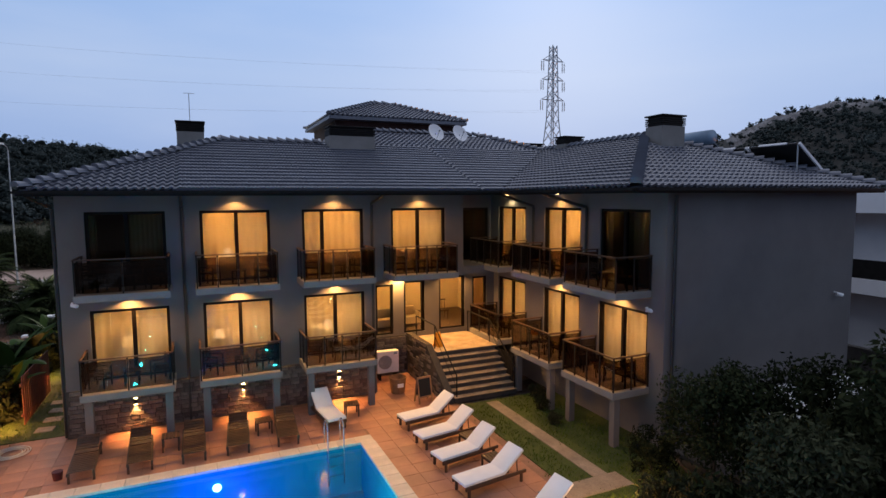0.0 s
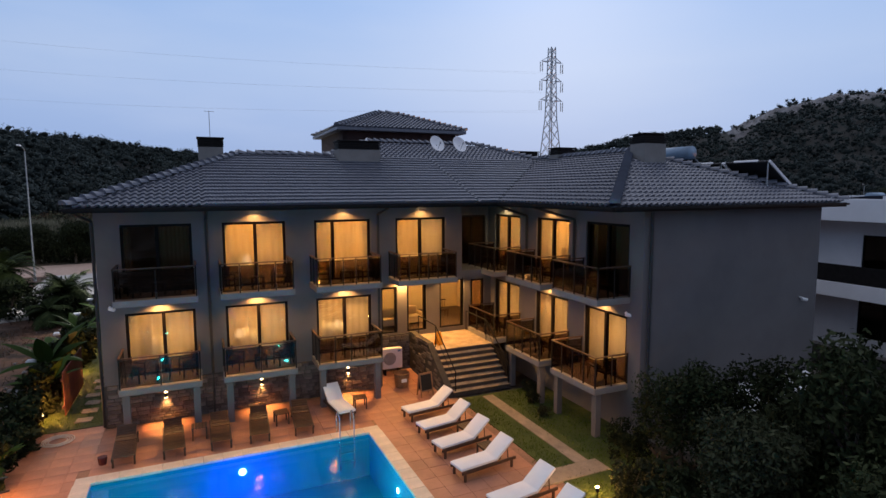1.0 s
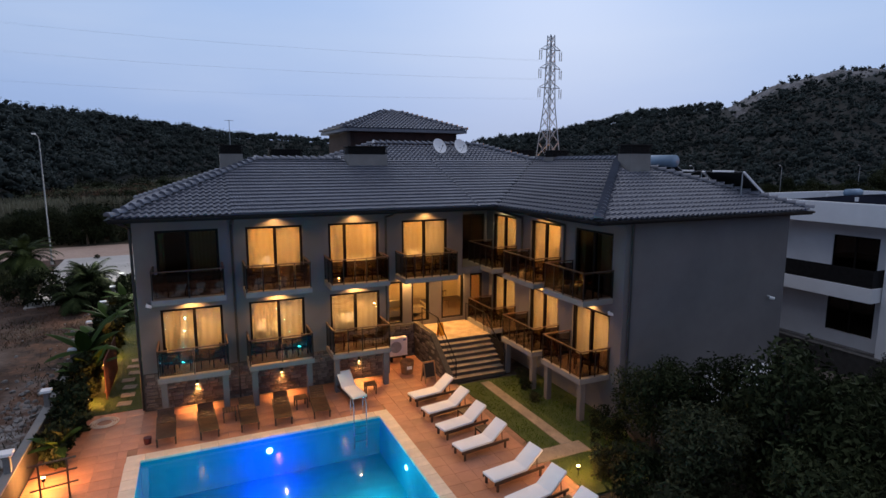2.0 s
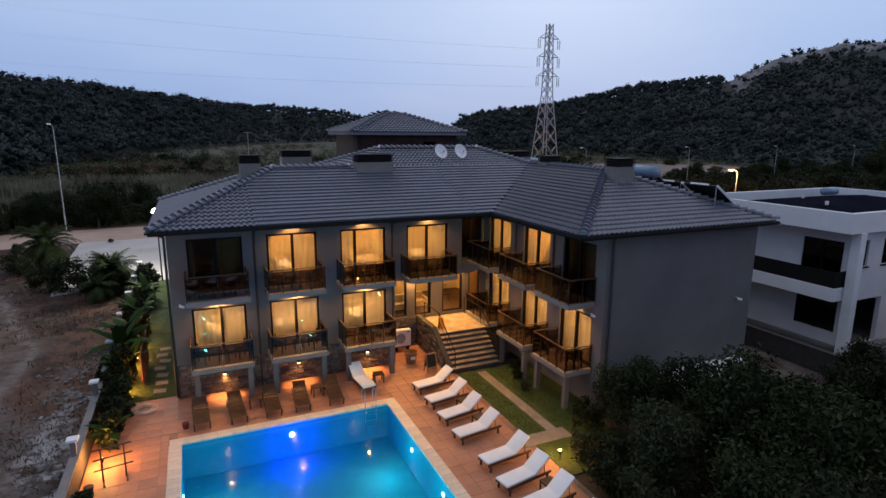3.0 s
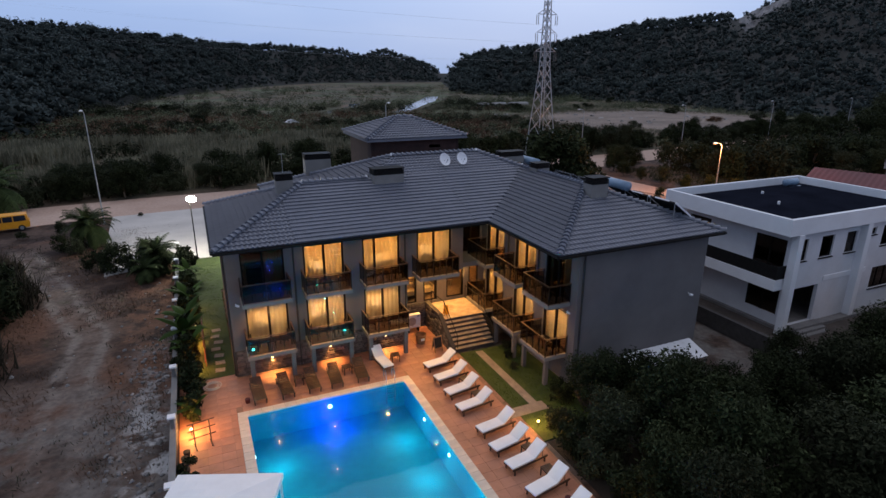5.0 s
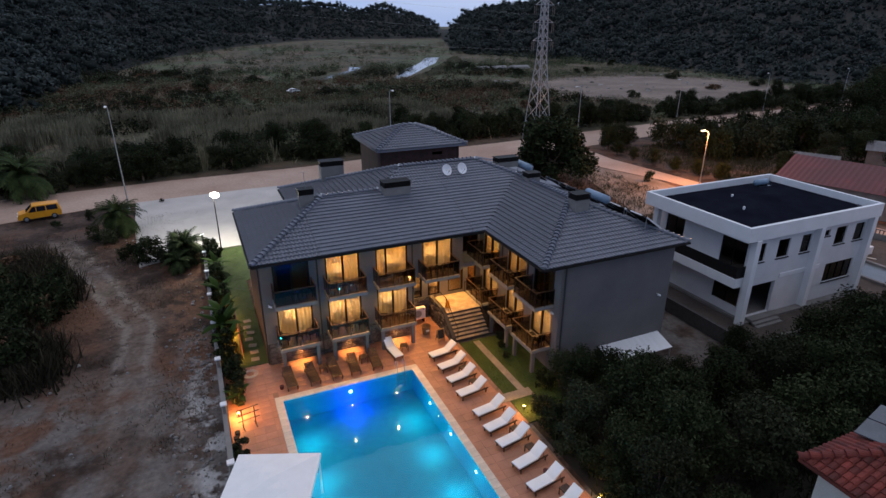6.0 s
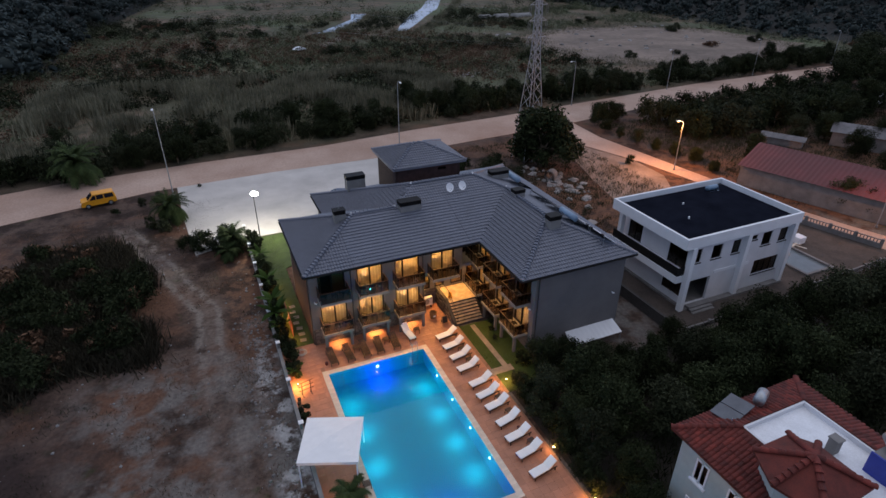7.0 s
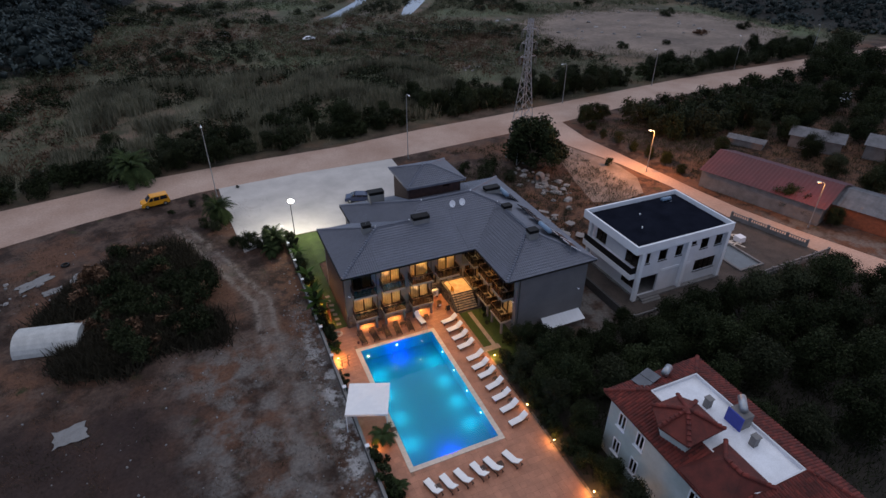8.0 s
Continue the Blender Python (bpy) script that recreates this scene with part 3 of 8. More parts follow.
inner("partition", M_PLASTER_IN, 1.38, 6.15, F1, 1.46, 10.4, F2 - 0.3)
inner("partition", M_PLASTER_IN, EX + 0.22, 6.35, F1, EX + 0.3, 10.4, F2 - 0.3)
inner("inner_ceiling", M_PLASTER_IN, WX + 0.3, FY + 0.3, 7.82, 5.0, 8.6, 7.89)
inner("inner_ceiling", M_PLASTER_IN, EX + 0.3, SY + 0.3, 7.82, 12.45, 6.3, 7.89)

# roof: boarding under the tiles, one face per slope
roof = new("roof")
roof.parent = hotel
tagged(roof, "dark grey interlocking tiled hip roof")
bm = B()


def flat(pts):
    bm.faces.new([bm.verts.new(p) for p in pts])


TOPZ = EAVE + SLOPE * 8.215 - 0.05
R1Z = EAVE + SLOPE * 5.665 - 0.05
R2Z = EAVE + SLOPE * 5.73 - 0.05
EZ = EAVE - 0.05
A, Bc, C, D = (-9.53, 2.17, EZ), (6.16, 2.17, EZ), (6.16, -5.18, EZ), (17.62, -5.18, EZ)
ridge_w0, ridge_w1 = (-3.865, 7.835, R1Z), (0.265, 7.835, R1Z)
top0, top1 = (2.815, 10.385, TOPZ), (9.405, 10.385, TOPZ)
ridge_e = (11.89, 0.55, R2Z)
join_e = (11.89, 7.9, R2Z)
flat([A, Bc, join_e, top1, top0, ridge_w1, ridge_w0])                 # south slope
flat([Bc, C, ridge_e, join_e])                                         # west slope of the east wing
flat([C, D, ridge_e])
flat([D, (17.62, 18.6, EZ), top1, join_e, ridge_e])
flat([A, ridge_w0, (-9.53, 13.5, EZ)])
flat([(-9.53, 13.5, EZ), ridge_w0, ridge_w1, (-5.4, 13.5, EZ)])
flat([(-5.4, 13.5, EZ), ridge_w1, top0, (-5.4, 18.6, EZ)])
flat([(-5.4, 18.6, EZ), top0, top1, (17.62, 18.6, EZ)])
part("roof_boarding", bm, M_TILES, roof)
# eave soffit, fascia and gutter
OUT = [(-9.53, 2.17), (6.16, 2.17), (6.16, -5.18), (17.62, -5.18), (17.62, 18.6), (-5.4, 18.6), (-5.4, 13.5), (-9.53, 13.5)]
bm = B()
poly(bm, [(-9.4, 2.3), (6.3, 2.3), (6.3, -5.05), (17.5, -5.05), (17.5, 18.5), (-5.3, 18.5), (-5.3, 13.4), (-9.4, 13.4)], 7.9, 7.96)
part("soffit", bm, M_PLASTER, roof)
for (x0, y0), (x1, y1) in zip(OUT, OUT[1:] + OUT[:1]):
    bm = B()
    d = (Vector((x1, y1, 0)) - Vector((x0, y0, 0)))
    nrm = Vector((d.y, -d.x, 0)).normalized()
    for k0, k1, za, zb in ((-0.02, 0.03, 7.86, 8.02), (0.03, 0.14, 7.93, 8.0)):
        p0, p1 = Vector((x0, y0, 0)) + nrm * k0, Vector((x1, y1, 0)) + nrm * k1
        box(bm, min(p0.x, p1.x), min(p0.y, p1.y), za, max(p0.x, p1.x), max(p0.y, p1.y), zb)
    part("gutter", bm, M_DARK, roof)


# curved tile, 0.27 wide and 0.40 long, lying in its own plane (y up the slope)
def tile_coords():
    prof = [(-0.134, 0.016), (-0.08, 0.0), (-0.025, 0.012), (0.025, 0.050), (0.08, 0.066), (0.134, 0.040)]
    lo = [(x, 0.0, z + 0.066) for x, z in prof]
    hi = [(x, 0.40, z) for x, z in prof]
    but = [(x, 0.012, z - 0.005) for x, z in prof]
    vs_ = lo + hi + but
    fs_ = [(i, i + 1, i + 7, i + 6) for i in range(5)] + [(i + 12, i + 13, i + 1, i) for i in range(5)]
    return vs_, fs_


TV, TF = tile_coords()
tile_mesh = bpy.data.meshes.new("roof_tile")
tile_mesh.from_pydata(TV, [], TF)
tile_mesh.materials.append(M_TILE)
CA, SA = math.cos(math.atan(SLOPE)), math.sin(math.atan(SLOPE))


def tiles_of(rect, region):
    """Places of the tiles over one slope of one rectangle where that slope is the roof."""
    x0, x1, y0, y1 = rect
    run = 0.36 * CA
    out = []
    if region in "SN":
        for r in range(int((y1 - y0) / 2 / run) + 1):
            y = y0 + r * run if region == "S" else y1 - r * run
            for c in range(int((x1 - x0) / 0.25) + 1):
                x = x0 + 0.12 + c * 0.25
                out.append((x, y, r * run, 0 if region == "S" else 180))
    else:
        for r in range(int((x1 - x0) / 2 / run) + 1):
            x = x0 + r * run if region == "W" else x1 - r * run
            for c in range(int((y1 - y0) / 0.25) + 1):
                y = y0 + 0.12 + c * 0.25
                out.append((x, y, r * run, -90 if region == "W" else 90))
    keep = []
    for x, y, d, rz in out:
        cx, cy = x - math.sin(radians(rz)) * 0.15, y + math.cos(radians(rz)) * 0.15
        z, s = roof_height(cx, cy)
        if s == region and abs(z - (EAVE + SLOPE * (d + 0.15))) < 0.02:
            keep.append((x, y, EAVE + SLOPE * d - 0.03, rz))
    return keep


all_tiles = []
for rect in RECTS:
    for region in "SWEN":
        all_tiles += tiles_of(rect, region)
seen_at = set()
uniq = []
for tt in all_tiles:
    key = (round(tt[0] / 0.12), round(tt[1] / 0.12), tt[3])
    if key not in seen_at:
        seen_at.add(key)
        uniq.append(tt)
TILT_T = Matrix.Rotation(math.atan(SLOPE), 4, "X")
singles = sorted([u for u in uniq if u[3] == 0 and u[1] < 5.2 and -9 < u[0] < 6], key=lambda u: (u[1], u[0]))[:290]
single_set = {(u[0], u[1]) for u in singles}
verts, faces = [], []
for x, y, z, rz in uniq:
    mtx = pose(x, y, z, 0, 0, rz) @ TILT_T
    jit = random.uniform(-0.003, 0.003)
    if rz == 0 and (x, y) in single_set:
        continue
    base = len(verts)
    verts += [mtx @ Vector((a, b, c + jit)) for a, b, c in TV]
    faces += [tuple(base + i for i in f) for f in TF]
me = bpy.data.meshes.new("roof_tiles")
me.from_pydata(verts, [], faces)
me.materials.append(M_TILES)
tagged(part("roof_tiles", me, None, roof), "", "", "", "stuff")

# windows, balconies, stairs, chimneys and pipes of the hotel
def window(m, w, h, lit, mullion=0.0, drape="right"):
    """A sliding window looking to local -y, its sill in the middle at the origin."""
    bm = B()
    f, y0, y1 = 0.095, 0.05, 0.17
    box(bm, -w / 2, y0, 0, -w / 2 + f, y1, h)
    box(bm, w / 2 - f, y0, 0, w / 2, y1, h)
    box(bm, -w / 2 + f, y0, h - f, w / 2 - f, y1, h)
    box(bm, -w / 2 + f, y0, 0, w / 2 - f, y1, 0.06)
    if mullion is not None:
        box(bm, mullion - 0.06, y0, 0.06, mullion + 0.06, y1, h - f)
    ob = part("window", bm, M_FRAME, hotel)
    ob.matrix_local = m
    spans = [(-w / 2 + f, w / 2 - f)] if mullion is None else [(-w / 2 + f, mullion - 0.05), (mullion + 0.05, w / 2 - f)]
    for a, b in spans:
        bm = B()
        box(bm, a, 0.105, 0.06, b, 0.115, h - f)
        # dark of unlit rooms is put into the pane tint, smoked for clear
        p = part("pane", bm, M_GLASS if lit else M_SMOKED, ob)
        p.visible_shadow = False
    if drape and lit:
        # a thin voile hangs across the whole window
        bm = B()
        n_ = int(w / 0.05)
        ends = [[bm.verts.new((-w / 2 + 0.05 + (w - 0.1) * i / n_, 0.24 + 0.012 * math.sin(i * 1.1) + 0.008 * math.sin(i * 0.37), zz)) for i in range(n_ + 1)] for zz in (0.02, h + 0.05)]
        for i in range(n_):
            bm.faces.new((ends[0][i], ends[0][i + 1], ends[1][i + 1], ends[1][i]))
        part("voile", bm, M_VOILE, ob, "thin see-through cream voile", True)
    if drape:
        for a, b in {"right": [(mullion + 0.1, w / 2 - 0.05), (-w / 2 + 0.05, -w / 2 + 0.3)], "left": [(-w / 2 + 0.05, mullion - 0.08), (w / 2 - 0.3, w / 2 - 0.05)], "all": [(-w / 2 + 0.05, w / 2 - 0.05)]}[drape]:
            bm = B()
            n_ = max(8, int((b - a) / 0.035))
            low = [bm.verts.new((a + (b - a) * i / n_, 0.34 + 0.045 * math.sin(i * 1.55) + 0.02 * math.sin(i * 0.7 + a), 0.02)) for i in range(n_ + 1)]
            top = [bm.verts.new((a + (b - a) * i / n_, 0.34 + 0.025 * math.sin(i * 1.55), h + 0.1)) for i in range(n_ + 1)]
            for i in range(n_):
                bm.faces.new((low[i], low[i + 1], top[i + 1], top[i]))
            part("curtain", bm, M_CURTAIN, ob, "pleated cream curtain", True)
    return ob


def balcony(m, posts):
    """A balcony slab with a rail of posts and smoked glass, out to local -y."""
    bm = B()
    box(bm, -1.32, -1.45, -0.22, 1.32, 0.0, 0.0, 0.012)
    ob = part("balcony", bm, M_SLAB, hotel)
    ob.matrix_local = m
    bm = B()
    path_ = [(-1.27, 0), (-1.27, -1.4), (1.27, -1.4), (1.27, 0)]
    for (xa, ya), (xb, yb) in zip(path_, path_[1:]):
        box(bm, min(xa, xb) - 0.03, min(ya, yb) - 0.03, 1.06, max(xa, xb) + 0.03, max(ya, yb) + 0.03, 1.10)
    part("top_rail", bm, M_WOOD, ob, "dark wooden top rail")
    spots = [(-1.27 + 2.54 * i / posts, -1.4) for i in range(posts + 1)] + [(sx * 1.27, -0.7) for sx in (-1, 1)] + [(sx * 1.27, -0.03) for sx in (-1, 1)]
    for x, y in spots:
        bm = B()
        box(bm, x - 0.02, y - 0.02, 0, x + 0.02, y + 0.02, 1.06)
        part("post", bm, M_DARK, ob)
    for i in range(posts):
        a, b = -1.27 + 2.54 * i / posts + 0.03, -1.27 + 2.54 * (i + 1) / posts - 0.03
        bm = B()
        box(bm, a, -1.405, 0.06, b, -1.395, 1.0)
        part("glass_panel", bm, M_SMOKED, ob).visible_shadow = False
    for sx in (-1, 1):
        for a, b in ((-1.37, -0.73), (-0.67, -0.06)):
            bm = B()
            box(bm, sx * 1.27 - 0.005, a, 0.06, sx * 1.27 + 0.005, b, 1.0)
            part("glass_panel", bm, M_SMOKED, ob).visible_shadow = False
    return ob


def column(x, y, z1):
    bm = B()
    box(bm, x - 0.115, y - 0.115, 0, x + 0.115, y + 0.115, z1, 0.01)
    part("column", bm, M_PLASTER, hotel)


def soffit_light(m, power, tint=WARM):
    """A downlight let into the underside of the slab close to the wall, and the lamp in it."""
    bm = B()
    tube(bm, (0, -0.24, -0.012), (0, -0.24, 0.0), 0.085, 0.085, 16)
    f_ = part("soffit_light", bm, M_DARK, hotel)
    f_.matrix_local = m
    bm = B()
    tube(bm, (0, -0.24, -0.018), (0, -0.24, -0.013), 0.065, 0.065, 16)
    part("diffuser", bm, M_GLOW, f_)
    p = m @ Vector((0, -0.24, -0.06))
    lamp("soffit_lamp", "SPOT", p, power, tint, 0.03, m @ Vector((0, -0.85, -2.0)), 150)


FW = [pose(c, FY, 0) for c in FRONT]
CW = [pose(EX, c, 0, 0, 0, -90) for c in COURT]


def up(m, z):
    return Matrix.Translation((0, 0, z)) @ m


FRONT_B = [-7.08, -3.71, -0.27, 3.08]
for i, c in enumerate(FRONT):
    lit = i > 0
    window(up(FW[i], U[0]), 2 * HW, U[1] - U[0], lit, [0.0, 0.02, -0.42, -0.02][i], ["right", "right", "left", "right"][i])
    balcony(pose(FRONT_B[i], FY, F2), [2, 4, 5, 6][i])
    if lit:
        soffit_light(pose(c, FY, 7.89), 150)
    if i < 3:
        window(up(FW[i], L[0]), 2 * HW, L[1] - L[0], True, [0.08, 0.05, 0.02][i], "right")
        balcony(pose(FRONT_B[i], FY, F1), [2, 2, 4][i])
        soffit_light(pose(c, FY, F2 - 0.225), 300)
        for sx in (-1.12, 1.12):
            column(FRONT_B[i] + sx, FY - 1.2, F1 - 0.225)
for i, c in enumerate(COURT):
    window(up(CW[i], U[0]), 2 * HW, U[1] - U[0], i > 0, 0.0, ["right", "left", "all"][i])
    window(up(CW[i], L[0]), 2 * HW, L[1] - L[0], True, 0.0, "all")
    balcony(up(CW[i], F2), 4)
    balcony(up(CW[i], F1), [4, 4, 3][i])
    soffit_light(up(CW[i], F2 - 0.225), 190)
    if i < 2:
        for sy in (-1.12, 1.12):
            column(EX - 1.2, c + sy, F1 - 0.225)
soffit_light(up(CW[1], 7.89), 130)
soffit_light(up(CW[2], 7.89), 80, (1.0, 0.74, 0.36))
# downlights added to brighten landing and deck; no such fixtures known
soffit_light(pose(3.1, 5.9, F2 - 0.36), 700)
soffit_light(pose(5.7, 5.9, F2 - 0.36), 380)

# ceiling lamps in the lit rooms
ROOM_W = 120
for x, y, z in [(-3.6, 6.4, 7.5), (-0.2, 6.4, 7.5), (3.2, 6.4, 7.5), (-7.1, 6.4, 4.25), (-3.6, 6.4, 4.25), (-0.2, 6.4, 4.25), (10.4, 0.7, 7.5), (10.4, 4.3, 7.5), (10.4, -2.8, 4.25), (10.4, 0.7, 4.25), (10.4, 4.3, 4.25), (3.0, 8.6, 4.2), (5.9, 8.6, 4.2)]:
    bm = B()
    tube(bm, (0, 0, 0), (0, 0, 0.06), 0.2, 0.22, 16)
    top = 7.82 if z > 5 else F2 - 0.3
    f_ = part("ceiling_lamp", bm, M_GLOW, hotel)
    f_.location = (x, y, top - 0.065)
    lamp("room_lamp", "POINT", (x, y, top - 0.35), ROOM_W, (1.0, 0.53, 0.14), 0.15)

# entrance windows and doors
window(pose(2.45, 5.9, F1), 0.8, 2.22, True, None, "")
window(pose(3.85, 5.9, F1), 1.0, 2.32, True, 0.42, "")
window(pose(5.70, 5.9, F1), 1.3, 2.42, True, 0.6, "")
window(pose(7.12, 5.9, F1), 0.75, 2.32, False, None, "")

# stairs, landing, cheek wall and handrails
LAND = 1.55
bm = B()
steps = 8
prof = [(1.45, 0.0)]
for k in range(steps):
    prof += [(1.45 + 0.24 * k, LAND * (k + 1) / steps), (1.45 + 0.24 * (k + 1), LAND * (k + 1) / steps)]
prof[-1] = (5.9, LAND)
prof += [(5.9, 0.0)]
lo = [bm.verts.new((3.75, y, z)) for y, z in prof]
hi = [bm.verts.new((6.45, y, z)) for y, z in prof]
for i in range(len(prof)):
    j = (i + 1) % len(prof)
    bm.faces.new((lo[i], lo[j], hi[j], hi[i]))
bm.faces.new(lo[::-1])
bm.faces.new(hi)
bmesh.ops.recalc_face_normals(bm, faces=bm.faces)
stairs = part("entrance_stairs", bm, M_MORTAR, hotel, "grey stone steps up to the entrance")
for k in range(steps):
    bm = B()
    y = 1.45 + 0.24 * k
    z = LAND * (k + 1) / steps
    box(bm, 3.72, y - 0.045, z + 0.002, 6.45, (y + 0.245) if k < steps - 1 else 5.88, z + 0.03, 0.006)
    part("tread", bm, M_TREAD, stairs)
bm = B()
prof = [(1.5, 0.0), (1.5, 0.35), (3.6, 1.78), (5.9, 1.78), (5.9, 0.0)]
lo = [bm.verts.new((3.45, y, z)) for y, z in prof]
hi = [bm.verts.new((3.72, y, z)) for y, z in prof]
for i in range(5):
    bm.faces.new((lo[i], lo[(i + 1) % 5], hi[(i + 1) % 5], hi[i]))
bm.faces.new(lo[::-1])
bm.faces.new(hi)
bmesh.ops.recalc_face_normals(bm, faces=bm.faces)
cheek = part("stair_cheek", bm, M_MORTAR, hotel, "stair side wall clad in rough slate")
for x, off in ((3.85, 0.0), (6.4, 0.0)):
    bm = B()
    path_tube(bm, [(x, 1.5, 0.0), (x, 1.5, 1.05), (x, 3.6, LAND + 1.0), (x, 5.7, LAND + 1.0)], 0.025)
    for y, z in ((3.6, LAND), (5.7, LAND)):
        tube(bm, (x, y, z), (x, y, z + 1.0), 0.02)
    path_tube(bm, [(x, 1.5, 0.6), (x, 3.6, LAND + 0.55)], 0.012)
    part("handrail", bm, M_DARK, hotel)
bm = B()
box(bm, 6.42, 1.7, 0.3, 6.44, 3.6, 1.5)
part("stair_screen", bm, M_DARK, hotel)

# slate plinth behind the columns: mortar backing, stones follow at the end
bm = B()
box(bm, WX - 0.02, FY - 0.06, 0, 1.15, FY - 0.005, 1.55)
plinth = part("plinth", bm, M_MORTAR, hotel, "plinth of rough dark slate")
bm = B()
box(bm, 1.2, 5.82, 0, 3.45, 5.895, 1.72)
plinth_b = part("plinth", bm, M_MORTAR, hotel)

# downpipes
for pts in ([(-5.37, FY - 0.08, 0), (-5.37, FY - 0.08, 7.55), (-5.37, 2.2, 7.9)], [(1.32, FY - 0.08, 0), (1.32, FY - 0.08, 7.55), (1.32, 2.2, 7.9)], [(8.16, SY - 0.09, 0), (8.16, SY - 0.09, 7.8)], [(-9.08, FY + 0.1, 0), (-9.08, FY + 0.1, 7.5), (-9.5, FY - 1.0, 7.88)], [(EX - 0.09, -0.98, 4.9), (EX - 0.09, -0.98, 7.4), (6.2, -0.6, 7.88)], [(EX - 0.09, 2.45, 4.9), (EX - 0.09, 2.45, 7.4), (6.2, 2.3, 7.88)]):
    bm = B()
    path_tube(bm, pts, 0.055)
    part("downpipe", bm, M_PIPE, hotel)


def chimney(x, y, w, d, z0, z1):
    """A rendered stack with a dark louvred cap."""
    bm = B()
    cap = min(0.42, (z1 - z0) * 0.45)
    box(bm, x - w / 2, y - d / 2, z0, x + w / 2, y + d / 2, z1 - cap)
    ob = part("chimney", bm, M_SLAB, hotel)
    bm = B()
    box(bm, x - w / 2 + 0.06, y - d / 2 + 0.06, z1 - cap, x + w / 2 - 0.06, y + d / 2 - 0.06, z1 - 0.06)
    part("cap_core", bm, M_DARK, ob)
    n_ = 4
    for k in range(n_):
        bm = B()
        zz = z1 - cap + 0.03 + (cap - 0.12) * k / n_
        box(bm, x - w / 2 - 0.02, y - d / 2 - 0.02, zz, x + w / 2 + 0.02, y + d / 2 + 0.02, zz + 0.045)
        part("louvre", bm, M_DARK, ob)
    bm = B()
    box(bm, x - w / 2 - 0.05, y - d / 2 - 0.05, z1 - 0.06, x + w / 2 + 0.05, y + d / 2 + 0.05, z1, 0.01)
    part("cap_plate", bm, M_DARK, ob)
    return ob


chimney(-4.98, 7.9, 1.0, 0.75, 9.6, 10.86)
chimney(1.45, 7.4, 2.0, 0.95, 9.4, 10.87)
chimney(11.85, -0.55, 1.15, 0.85, 9.4, 10.87)
chimney(12.2, 6.0, 1.1, 0.8, 9.9, 10.74)
chimney(12.75, 11.0, 2.0, 0.9, 10.0, 10.87)
chimney(-1.35, 15.6, 1.9, 1.0, 9.0, 10.86)

# tower room above the north side
TX0, TX1, TY0, TY1, TZ = 1.6, 9.5, 12.0, 18.9, 12.05
tower = thing("roof_tower", pose(0, 0, 0), "dark brick stair tower with its own tiled hip roof", "tower")
for args, sub in ((("x", 12.6, 0.25, 2.3, 8.8, 8.5, 12.0, [(6.6, 7.5, 11.2, 11.45)]), "front"), (("x", 18.1, 0.25, 2.3, 8.8, 8.0, 12.0, []), "back"), (("y", 2.05, 0.25, 12.6, 18.35, 8.2, 12.0, []), "w"), (("y", 8.8, 0.25, 12.6, 18.35, 8.5, 12.0, []), "e")):
    part("wall", wall_run(*args), M_BRICK, tower)
bm = B()
h = TZ + 0.37 * (TY1 - TY0) / 2
ym = (TY0 + TY1) / 2
c_ = [(TX0, TY0, TZ), (TX1, TY0, TZ), (TX1, TY1, TZ), (TX0, TY1, TZ), (TX0 + 3.45, ym, h), (TX1 - 3.45, ym, h)]
v = [bm.verts.new(p) for p in c_]
lowv = [bm.verts.new((x, y, TZ - 0.16)) for x, y, z in c_[:4]]
for f in ((0, 1, 5, 4), (1, 2, 5), (2, 3, 4, 5), (3, 0, 4)):
    bm.faces.new([v[i] for i in f])
for i in range(4):
    bm.faces.new((lowv[i], lowv[(i + 1) % 4], v[(i + 1) % 4], v[i]))
bm.faces.new(lowv[::-1])
troof = part("roof", bm, M_TILES, tower)
verts, faces = [], []
for region, rz in (("S", 0), ("W", -90), ("E", 90), ("N", 180)):
    run = 0.36 * CA
    horiz = region in "SN"
    a0, a1, lim = (TX0, TX1, (TY1 - TY0) / 2) if horiz else (TY0, TY1, (TY1 - TY0) / 2)
    for r in range(int(lim / run)):
        d = r * run
        for c in range(int((a1 - a0) / 0.25)):
            a = a0 + 0.12 + c * 0.25
            if a - a0 < d + 0.1 or a1 - a < d + 0.1:
                continue
            x, y = {"S": (a, TY0 + d), "N": (a, TY1 - d), "W": (TX0 + d, a), "E": (TX1 - d, a)}[region]
            mtx = pose(x, y, TZ + SLOPE * d + 0.01, 0, 0, rz) @ TILT_T
            base = len(verts)
            verts += [mtx @ Vector(q) for q in TV]
            faces += [tuple(base + i for i in f) for f in TF]
me = bpy.data.meshes.new("roof_tiles")
me.from_pydata(verts, [], faces)
me.materials.append(M_TILES)
tagged(part("roof_tiles", me, None, troof), "", "", "", "stuff")


